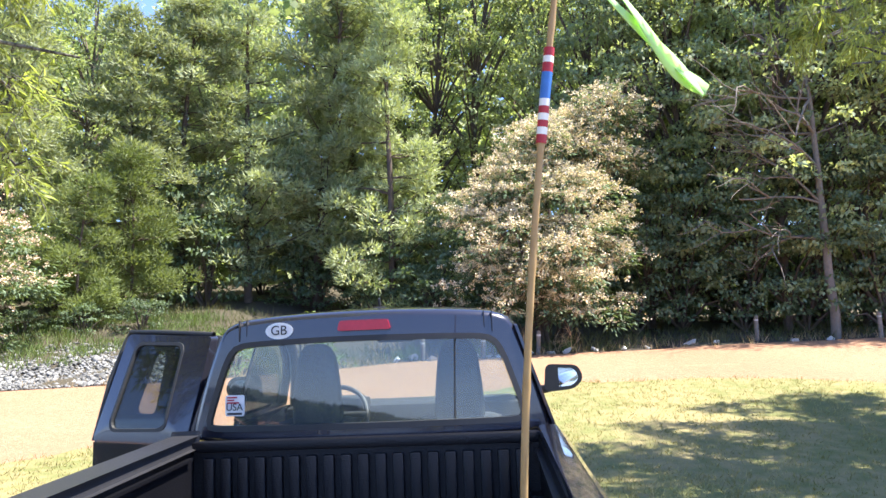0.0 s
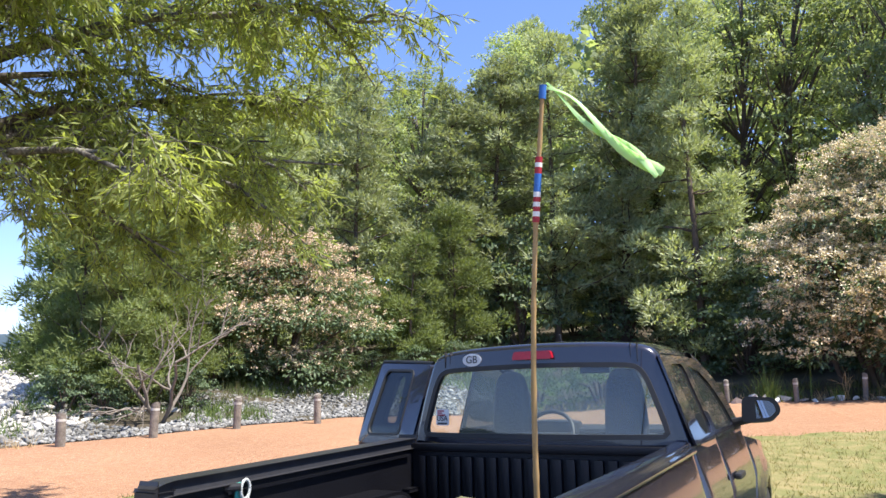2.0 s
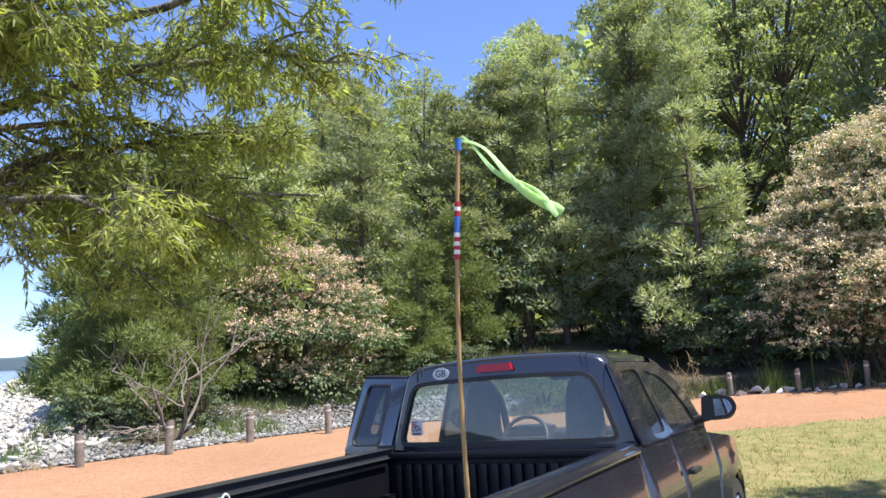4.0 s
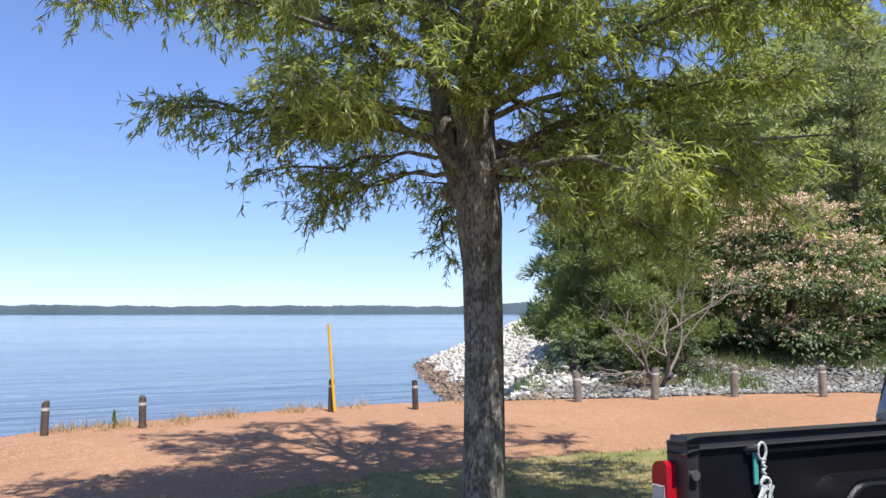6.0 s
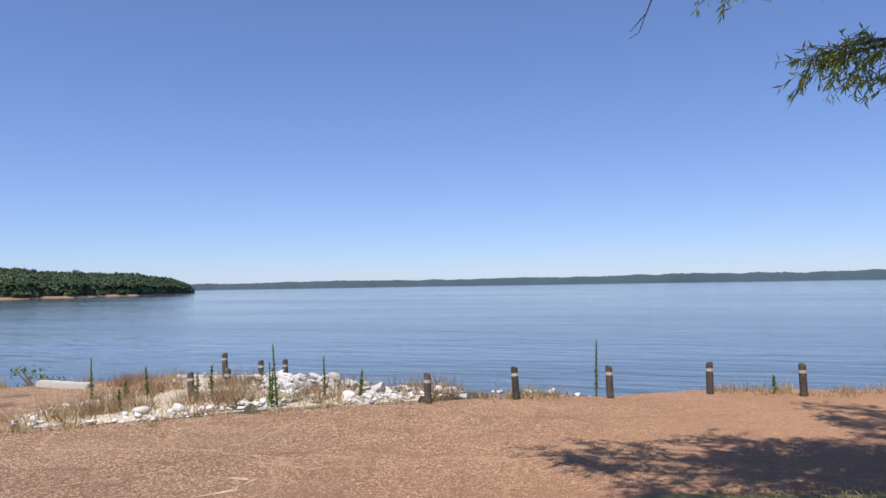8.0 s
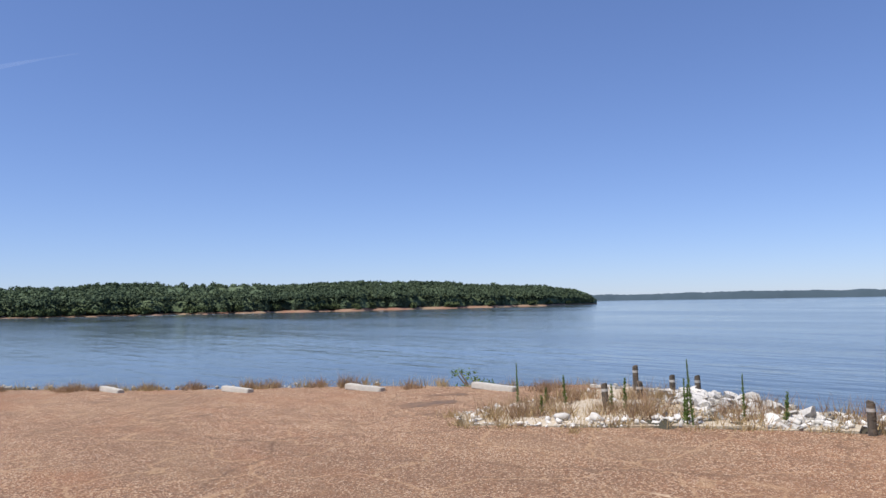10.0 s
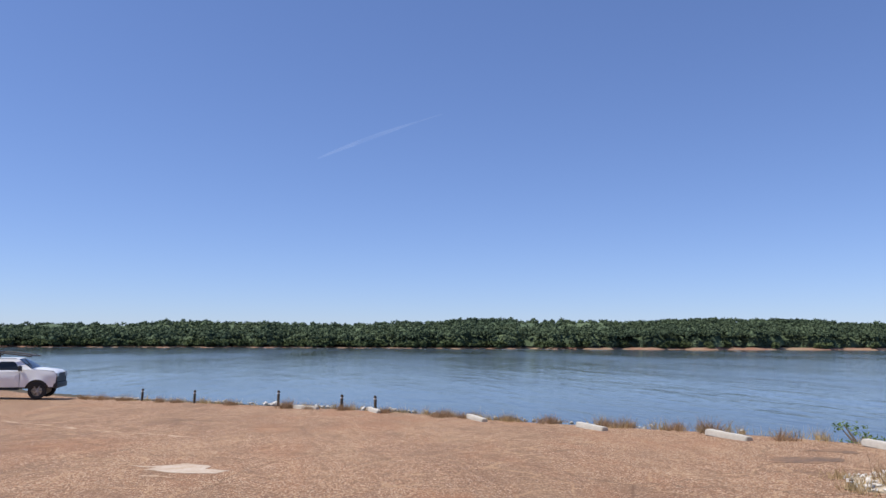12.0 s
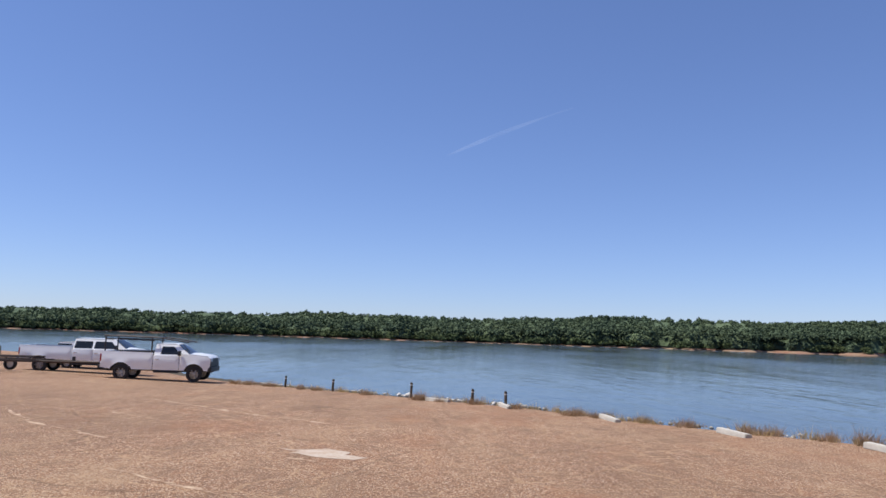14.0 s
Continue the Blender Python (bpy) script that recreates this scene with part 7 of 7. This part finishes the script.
            if name == "far_wood" and i % 3 == 1:
                # its lower boughs
                d = sphere_dirs(rng, 30)
                q, _ = leaf_quads(rng, (x, y, ground + top * 0.35) + d * (wide * 1.2, wide * 1.2, top * 0.36) * rng.uniform(0.6, 1.0, (30, 1)), unit(d * 0.5 + rng.normal(size=(30, 3)) * 0.9), rng.uniform(0.5, 1.1, 30), rng.uniform(0.45, 0.9, 30), unit(d + (0, 0, 0.4) + rng.normal(size=(30, 3)) * 0.35))
                vs.append(q)
                c = np.arange(30) * 4 + base
                fs.append(np.concatenate([np.stack([c, c + 1, c + 2], 1), np.stack([c, c + 2, c + 3], 1)]))
                base += len(q)
        tagged(mesh_part(name, mesh_from(name, np.concatenate(vs), np.concatenate(fs), material)), label, "wood", kind="stuff")


build_peninsula()


def build_distance():
    """Low wooded hills across the lake, distance haze put into colour and glow."""
    m = bpy.data.materials.new("hills_painted_haze")
    m.use_nodes = True
    n, k = m.node_tree.nodes, m.node_tree.links.new
    b = n["Principled BSDF"]
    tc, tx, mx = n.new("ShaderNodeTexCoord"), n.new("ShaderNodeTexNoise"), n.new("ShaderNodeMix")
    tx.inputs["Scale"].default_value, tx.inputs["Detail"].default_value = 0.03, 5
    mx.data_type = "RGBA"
    # The bluish mix carries the haze, and a faint emission lifts it.
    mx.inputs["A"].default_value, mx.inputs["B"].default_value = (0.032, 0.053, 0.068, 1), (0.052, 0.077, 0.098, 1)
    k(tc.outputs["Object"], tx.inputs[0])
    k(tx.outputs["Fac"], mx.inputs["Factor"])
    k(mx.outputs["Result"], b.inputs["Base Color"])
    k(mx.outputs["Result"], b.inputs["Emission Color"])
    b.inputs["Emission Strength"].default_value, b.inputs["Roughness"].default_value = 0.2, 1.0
    bm = bmesh.new()
    rows = []
    for yaw in np.arange(40, 140, 0.12):
        r = 1750 + 250 * math.sin(yaw * 0.06) + 60 * math.sin(yaw * 0.4)
        high = 16 + 4 * noise.noise(Vector((yaw * 0.12, 0, 0))) + 3 * noise.noise(Vector((yaw * 0.7, 3, 0))) + 1.6 * noise.noise(Vector((yaw * 4, 7, 0)))
        if yaw < 66:
            high += 9 * ease((66 - yaw) / 8)
        row = []
        for dr, z in ((0, WATER - 1), (3, WATER + 0.8), (12, high * 0.75), (40, high), (300, high * 0.9)):
            x, y = place(yaw, r + dr)
            row.append(bm.verts.new((x, y, z)))
        rows.append(row)
    for a, b2 in zip(rows, rows[1:]):
        for i in range(4):
            bm.faces.new((a[i], b2[i], b2[i + 1], a[i + 1]))
    bmesh.ops.recalc_face_normals(bm, faces=bm.faces)
    tagged(part("backdrop_hills", bm, m, smooth=60), "low wooded hills across the lake, haze in their blue-green colour", "hills", kind="structure")


build_distance()


def build_hanging_twig():
    """A bare twig that hangs down from the oak's far limb."""
    lines = [taper(np.array([(-4.2, -4.3, 4.95), (-4.4, -5.04, 4.48), (-4.45, -5.17, 4.31), (-4.62, -5.27, 4.18), (-4.95, -5.46, 4.15)]), 0.012, 0.004), taper(np.array([(-4.62, -5.27, 4.18), (-4.8, -5.36, 4.08), (-5.0, -5.48, 4.1)]), 0.005, 0.003)]
    ob = mesh_part("hanging_twig", mesh_from("hanging_twig", *tubes(lines, 5), M_BARK, True))
    return ob


twig_ob = build_hanging_twig()
twig_ob.parent = bpy.data.objects["oak_tree"]
twig_ob.matrix_parent_inverse = bpy.data.objects["oak_tree"].matrix_basis.inverted()


# ---- vehicles across the lot ----
M_WHITEPAINT = mat("white_car_paint", (0.9, 0.9, 0.89), 0.3, col2=(0.86, 0.86, 0.85), grain=20, stain=1.5, coat=0.6)
M_DARKGLASS = mat("dark_car_glass", (0.015, 0.018, 0.02), 0.06, col2=(0.02, 0.022, 0.025))
M_STEEL = mat("painted_steel", (0.03, 0.03, 0.035), 0.5, 0.2, col2=(0.06, 0.05, 0.045), grain=20)
M_GALV = mat("rusty_steel", (0.12, 0.09, 0.07), 0.7, 0.4, col2=(0.06, 0.05, 0.045), grain=15)


def far_pickup(label, cab, bed, rear_axle, front_axle, crew, m):
    root = new("pickup_truck")
    tagged(root, label, "pickup truck", "pickups by the lake")
    nose = front_axle + 0.82
    half, low, belt, high, r = 1.0, 0.58, 1.33, 1.94, 0.40

    def lay_for(side):
        def lay(u, v, d):
            x = half - 0.13 * max(0, v - 1.15) ** 1.2 - 0.1 * max(0, 0.8 - v) + 0.015 * math.cos((v - 1.0) * 8)
            for a in (rear_axle, front_axle):
                x += 0.04 * max(0, 1 - abs(math.hypot(u - a, v - r) - 0.56) / 0.12)
            if u > front_axle:
                x -= 0.1 * (u - front_axle) ** 2
            return (side * (x - d), u, v)
        return lay

    for side in (1, -1):
        lay = lay_for(side)
        part("bed_side", fill_panel(bmesh.new(), [(-bed, low + 0.08), *arch(rear_axle, r, 0.54, low), (-0.02, low), (-0.02, 1.46), (-bed, 1.49)], lay, 0.05, 0.12), m, root, smooth=35)
        edges = [0.0, 1.15, cab - 0.28] if crew else [0.0, cab - 0.28]
        for a, b in zip(edges, edges[1:]):
            door = part("door", fill_panel(bmesh.new(), [(a + 0.01, low), (b - 0.01, low), (b - 0.01, belt), (a + 0.01, belt)], lay, 0.04, 0.14), m, root, smooth=35)
            bm = bmesh.new()
            box(bm, (side * (half - 0.02), a + 0.12, 1.12), (side * (half + 0.03), a + 0.32, 1.16), 0.01)
            part("handle", bm, M_CHROME, door)
        part("fender", fill_panel(bmesh.new(), [(cab - 0.27, low), *arch(front_axle, r, 0.54, low), (nose - 0.04, low), (nose, 1.12), (nose - 0.08, 1.30), (front_axle, 1.40), (cab - 0.27, belt + 0.09)], lay, 0.04, 0.12), m, root, smooth=35)

        def glass_lay(u, v, d, side=side):
            return (side * (half - 0.06 - 0.24 * max(0, (v - belt) / 0.66) - d), u, v)

        o = rounded([(0.02, belt), (cab + 0.35, belt - 0.01), (cab - 0.45, high - 0.03), (0.08, high - 0.03)], 0.05, 4)
        if crew:
            mid = [(0.10, 1.10), (1.20, cab + 0.02)]
        else:
            mid = [(0.36, cab + 0.02)]
        part("cab_side", fill_panel(bmesh.new(), o, glass_lay, 0.05, 0.12), m, root, smooth=50)
        for a, b in mid:
            slope = b > cab - 0.3
            w = rounded([(a, belt + 0.06), (b - (0.28 if slope else 0.0), belt + 0.06), (b - (0.62 if slope else 0.0), high - 0.15), (a + 0.04, high - 0.15)], 0.05, 4)
            part("side_window", fill_panel(bmesh.new(), w, lambda u, v, d: glass_lay(u, v, d - 0.006), 0.01, 0.3), M_DARKGLASS, root)
        bm = bmesh.new()
        box(bm, (side * (half - 0.02), cab - 0.3, 1.34), (side * (half + 0.25), cab - 0.17, 1.6), 0.04)
        part("door_mirror", bm, M_TRIM, root, smooth=50)
        bm = bmesh.new()
        box(bm, (side * 0.84, -bed - 0.02, 0.95), (side * 0.99, -bed + 0.06, 1.34), 0.02)
        part("tail_lamp", bm, M_REDLENS, root)
        bm = bmesh.new()
        box(bm, (side * 0.55, nose - 0.12, 1.06), (side * 0.93, nose + 0.03, 1.24), 0.03)
        part("headlamp", bm, M_CLEARLENS, root)
        bm = bmesh.new()
        pts = [(np.array((side * 0.99, rear_axle + 0.55 * math.cos(a), r + 0.55 * math.sin(a))), 0.03) for a in np.linspace(0.3, 2.84, 14)]
        bm.free()
        mesh_part("arch_trim", mesh_from("arch_trim", *tubes([pts], 6), M_TRIM if not crew else m, True), root)
        for axle in (rear_axle, front_axle):
            bm = bmesh.new()
            box(bm, (side * 0.5, axle - 0.52, r + 0.12), (side * 0.93, axle + 0.52, r + 0.62), 0.1)
            part("wheel_well", bm, M_TRIM, root)
        wheel("wheel", root, rear_axle, side, r, 0.27, 0.84)
        wheel("wheel", root, front_axle, side, r, 0.27, 0.84)
        bm = bmesh.new()
        box(bm, (side * 0.80, 0.05, 0.44), (side * 1.0, cab - 0.3, 0.5), 0.02)
        part("running_board", bm, M_TRIM, root)

    def strip(name, rows, material, smooth=50):
        bm = bmesh.new()
        vs = [[bm.verts.new((x * w, y, z + c * (1 - x * x))) for x in np.linspace(-1, 1, 9)] for y, z, w, c in rows]
        for a, b in zip(vs, vs[1:]):
            for i in range(8):
                bm.faces.new((a[i], a[i + 1], b[i + 1], b[i]))
        bmesh.ops.recalc_face_normals(bm, faces=bm.faces)
        return part(name, bm, material, root, smooth=smooth)

    strip("roof", [(0.04, high - 0.05, 0.70, 0.02), (0.2, high, 0.70, 0.03), (cab - 0.6, high, 0.70, 0.03), (cab - 0.42, high - 0.04, 0.69, 0.03)], m)
    strip("windscreen", [(cab - 0.42, high - 0.05, 0.68, 0.03), (cab, 1.62, 0.76, 0.03), (cab + 0.36, belt, 0.84, 0.03)], M_DARKGLASS)
    strip("rear_window", [(0.06, high - 0.1, 0.62, 0.0), (0.03, belt + 0.12, 0.72, 0.0)], M_DARKGLASS)
    strip("cab_back", [(0.03, belt + 0.12, 0.9, 0.0), (0.03, 0.7, 0.9, 0.0)], m)
    strip("bonnet", [(cab + 0.05, belt + 0.09, 0.90, 0.06), (front_axle, 1.41, 0.9, 0.08), (nose - 0.15, 1.34, 0.86, 0.06), (nose - 0.02, 1.22, 0.84, 0.02)], m)
    bm = bmesh.new()
    box(bm, (-0.9, nose - 0.1, 0.80), (0.9, nose + 0.02, 1.2), 0.03)
    part("grille", bm, M_TRIM, root)
    bm = bmesh.new()
    box(bm, (-0.93, nose - 0.16, 0.52), (0.93, nose + 0.07, 0.80), 0.06)
    part("front_bumper", bm, M_TRIM if not crew else M_CHROME, root, smooth=50)
    bm = bmesh.new()
    box(bm, (-0.95, -bed - 0.14, 0.56), (0.95, -bed + 0.02, 0.78), 0.04)
    part("rear_bumper", bm, M_TRIM if not crew else M_CHROME, root, smooth=50)
    bm = bmesh.new()
    box(bm, (-0.9, -bed - 0.01, 0.8), (0.9, -bed + 0.05, 1.48), 0.02)
    part("tailgate", bm, m, root)
    bm = bmesh.new()
    box(bm, (-0.92, -bed + 0.04, 0.84), (0.92, -0.02, 0.88))
    box(bm, (-0.5, -bed + 0.2, 0.5), (0.5, nose - 0.3, 0.66))
    box(bm, (-0.9, 0.03, 0.5), (0.9, cab + 0.3, 0.66))
    part("chassis", bm, M_TRIM, root)
    bm = bmesh.new()
    box(bm, (-0.86, 0.15, 0.9), (0.86, cab - 0.1, 1.32), 0.05)
    part("cabin", bm, M_SEAT, root)
    return root


def build_vehicles():
    work = far_pickup("white single-cab work pickup with a black ladder rack", 1.62, 2.66, -1.6, 2.12, False, M_WHITEPAINT)
    turn = 94
    work.matrix_basis = pose(17.5, -43.75, drop(17.2, -43.7), 0, 0, turn)
    rack = new("ladder_rack")
    rack.parent = work
    for x in (-0.85, 0.85):
        for y in (-2.5, -0.12):
            bm = bmesh.new()
            box(bm, (x - 0.03, y - 0.03, 1.46), (x + 0.03, y + 0.03, 2.26), 0.008)
            part("upright", bm, M_STEEL, rack)
        bm = bmesh.new()
        cyl(bm, (x, -2.6, 2.28), (x, 0.35, 2.22), 0.035, sides=8)
        cyl(bm, (x, 0.35, 2.22), (x * 0.9, 1.75, 2.03), 0.035, sides=8)
        part("top_rail", bm, M_STEEL, rack, smooth=50)
        bm = bmesh.new()
        cyl(bm, (x, -2.5, 2.12), (x, 0.0, 2.08), 0.025, sides=8)
        part("lower_rail", bm, M_STEEL, rack, smooth=50)
    for y in (-2.5, -1.1, 0.05, 1.6):
        bm = bmesh.new()
        cyl(bm, (-0.85, y, 2.25 if y < 0.1 else 2.06), (0.85, y, 2.25 if y < 0.1 else 2.06), 0.03, sides=8)
        part("crossbar", bm, M_STEEL, rack, smooth=50)
    bm = bmesh.new()
    box(bm, (-0.88, -1.75, 1.36), (0.88, -0.2, 1.54), 0.02)
    part("tool_chest", bm, M_TRIM, work)
    crew = far_pickup("white crew-cab pickup with a long bed beside the lake", 2.75, 2.9, -1.75, 2.95, True, M_WHITEPAINT)
    crew.matrix_basis = pose(23.6, -47.3, drop(24.0, -47.3), 0, 0, turn)

    trailer = new("boat_trailer")
    tagged(trailer, "empty dark steel boat trailer parked on the lot", "trailer")
    for x in (-0.85, 0.85):
        bm = bmesh.new()
        box(bm, (x - 0.05, -2.4, 0.55), (x + 0.05, 2.0, 0.67), 0.01)
        cyl(bm, (x, 2.0, 0.61), (0, 4.7, 0.58), 0.05, sides=6)
        part("frame_rail", bm, M_GALV, trailer)
        bm = bmesh.new()
        box(bm, (x * 0.7 - 0.06, -2.3, 0.76), (x * 0.7 + 0.06, 1.6, 0.83), 0.01)
        part("bunk", bm, M_GALV, trailer)
        for y in (-2.0, 0.2, 1.4):
            bm = bmesh.new()
            box(bm, (x * 0.7 - 0.03, y - 0.03, 0.6), (x * 0.7 + 0.03, y + 0.03, 0.78))
            part("bunk_post", bm, M_GALV, trailer)
        for y in (-0.4,):
            wheel("wheel", trailer, y, 1 if x > 0 else -1, 0.34, 0.2, 1.02)
        bm = bmesh.new()
        box(bm, (x * 1.0 - 0.03, -0.95, 0.6), (x * 1.0 + 0.03, -0.89, 1.3))
        part("guide_post", bm, M_STEEL, trailer)
    for y in (-2.3, -0.4, 1.6):
        bm = bmesh.new()
        box(bm, (-0.85, y - 0.04, 0.56), (0.85, y + 0.04, 0.65), 0.01)
        part("cross_member", bm, M_GALV, trailer)
    bm = bmesh.new()
    box(bm, (-0.05, 3.3, 0.55), (0.05, 3.45, 0.86), 0.01)
    part("winch_post", bm, M_STEEL, trailer)
    x2, y2 = 25.4, -43.5
    trailer.matrix_basis = pose(x2, y2, drop(x2, y2), 0, 0, turn)

    suv = new("suv")
    tagged(suv, "white sport utility vehicle parked by the water", "car", "parked cars")

    def lay_for(side):
        return lambda u, v, d: (side * (0.93 - 0.16 * max(0, v - 1.0) ** 1.1 - 0.05 * max(0, 0.6 - v) - d), u, v)

    for side in (1, -1):
        body = [(-2.25, 0.5), *arch(-1.35, 0.36, 0.43, 0.42), *arch(1.4, 0.36, 0.43, 0.42), (2.25, 0.5), (2.3, 0.8), (2.15, 0.98), (1.0, 1.1), (-2.2, 1.1)]
        part("body_side", fill_panel(bmesh.new(), body, lay_for(side), 0.05, 0.14), M_WHITEPAINT, suv, smooth=35)
        cabin = rounded([(-2.2, 1.09), (1.05, 1.09), (0.2, 1.66), (-1.9, 1.66)], 0.08, 4)
        part("cabin_side", fill_panel(bmesh.new(), cabin, lay_for(side), 0.05, 0.14), M_WHITEPAINT, suv, smooth=50)
        for a, b, t in ((-2.0, -1.1, 0), (-1.0, -0.1, 0), (0.0, 0.85, 0.55)):
            w = rounded([(a, 1.14), (b, 1.14), (b - t, 1.58), (a + 0.05, 1.58)], 0.05, 4)
            part("side_window", fill_panel(bmesh.new(), w, lambda u, v, d, side=side: lay_for(side)(u, v, d - 0.006), 0.01, 0.3), M_DARKGLASS, suv)
        for y in (-1.35, 1.4):
            wheel("wheel", suv, y, side, 0.36, 0.24, 0.78)
        bm = bmesh.new()
        box(bm, (side * 0.55, 2.1, 0.8), (side * 0.85, 2.3, 0.95), 0.03)
        part("headlamp", bm, M_CLEARLENS, suv)
    bm = bmesh.new()
    vs = [[bm.verts.new((x * w, y, z)) for x in np.linspace(-1, 1, 7)] for y, z, w in ((-2.25, 0.6, 0.86), (-2.25, 1.1, 0.84), (-1.92, 1.64, 0.68), (-1.6, 1.70, 0.68), (0.1, 1.69, 0.68))]
    for a, b in zip(vs, vs[1:]):
        for i in range(6):
            bm.faces.new((a[i], a[i + 1], b[i + 1], b[i]))
    part("roof", bm, M_WHITEPAINT, suv, smooth=50)
    bm = bmesh.new()
    vs = [[bm.verts.new((x * w, y, z)) for x in np.linspace(-1, 1, 7)] for y, z, w in ((0.1, 1.68, 0.66), (1.05, 1.1, 0.78))]
    for i in range(6):
        bm.faces.new((vs[0][i], vs[0][i + 1], vs[1][i + 1], vs[1][i]))
    part("windscreen", bm, M_DARKGLASS, suv)
    bm = bmesh.new()
    vs = [[bm.verts.new((x * w, y, z)) for x in np.linspace(-1, 1, 7)] for y, z, w in ((1.0, 1.1, 0.84), (1.9, 1.03, 0.82), (2.25, 0.9, 0.78), (2.33, 0.5, 0.76))]
    for a, b in zip(vs, vs[1:]):
        for i in range(6):
            bm.faces.new((a[i], a[i + 1], b[i + 1], b[i]))
    part("bonnet", bm, M_WHITEPAINT, suv, smooth=40)
    bm = bmesh.new()
    box(bm, (-0.8, -2.2, 0.35), (0.8, 2.25, 0.6), 0.03)
    part("underbody", bm, M_TRIM, suv)
    sx, sy = 25.1, -52.3
    suv.matrix_basis = pose(sx, sy, drop(sx, sy), 0, 0, turn)
    copy_thing(suv, pose(40.8, -61.9, drop(40.8, -61.9), 0, 0, turn) @ Matrix.Diagonal((1.12, 1.12, 1.12, 1)))


build_vehicles()


def build_contrail():
    """A thin fading trail of cloud, far up over the far shore."""
    m = bpy.data.materials.new("self_lit_cloud")
    m.use_nodes = True
    n, k = m.node_tree.nodes, m.node_tree.links.new
    b = n["Principled BSDF"]
    # Own emission stands in for sunlight on the trail.
    b.inputs["Base Color"].default_value, b.inputs["Emission Color"].default_value = (0.9, 0.92, 0.95, 1), (0.9, 0.93, 1.0, 1)
    b.inputs["Emission Strength"].default_value = 0.5
    tr, mx, tc, tx, rp = n.new("ShaderNodeBsdfTransparent"), n.new("ShaderNodeMixShader"), n.new("ShaderNodeTexCoord"), n.new("ShaderNodeTexNoise"), n.new("ShaderNodeMapRange")
    tx.inputs["Scale"].default_value, tx.inputs["Detail"].default_value = 0.004, 4
    rp.inputs["From Min"].default_value, rp.inputs["From Max"].default_value, rp.inputs["To Max"].default_value = 0.35, 0.75, 0.12
    k(tc.outputs["Object"], tx.inputs[0])
    k(tx.outputs["Fac"], rp.inputs["Value"])
    k(rp.outputs[0], mx.inputs[0])
    k(tr.outputs[0], mx.inputs[1])
    k(b.outputs[0], mx.inputs[2])
    k(mx.outputs[0], n["Material Output"].inputs["Surface"])
    bm = bmesh.new()
    rows = []
    for i in range(31):
        t = i / 30
        yaw, up = 180.5 - 10.0 * t, 14.0 + 4.6 * t - 0.9 * t * t
        w = 9 * (0.25 + math.sin(math.pi * min(1, t * 1.15 + 0.05)))
        d = 3600
        x, y = place(yaw, d * math.cos(radians(up)))
        z = d * math.sin(radians(up))
        rows.append((bm.verts.new((x, y, z - w)), bm.verts.new((x, y, z)), bm.verts.new((x, y, z + w))))
    for a, b2 in zip(rows, rows[1:]):
        bm.faces.new((a[0], b2[0], b2[1], a[1]))
        bm.faces.new((a[1], b2[1], b2[2], a[2]))
    ob = part("contrail_cloud", bm, m)
    ob.visible_shadow = False
    tagged(ob, "faint thin white vapour trail in the clear sky", "cloud", kind="structure")


build_contrail()
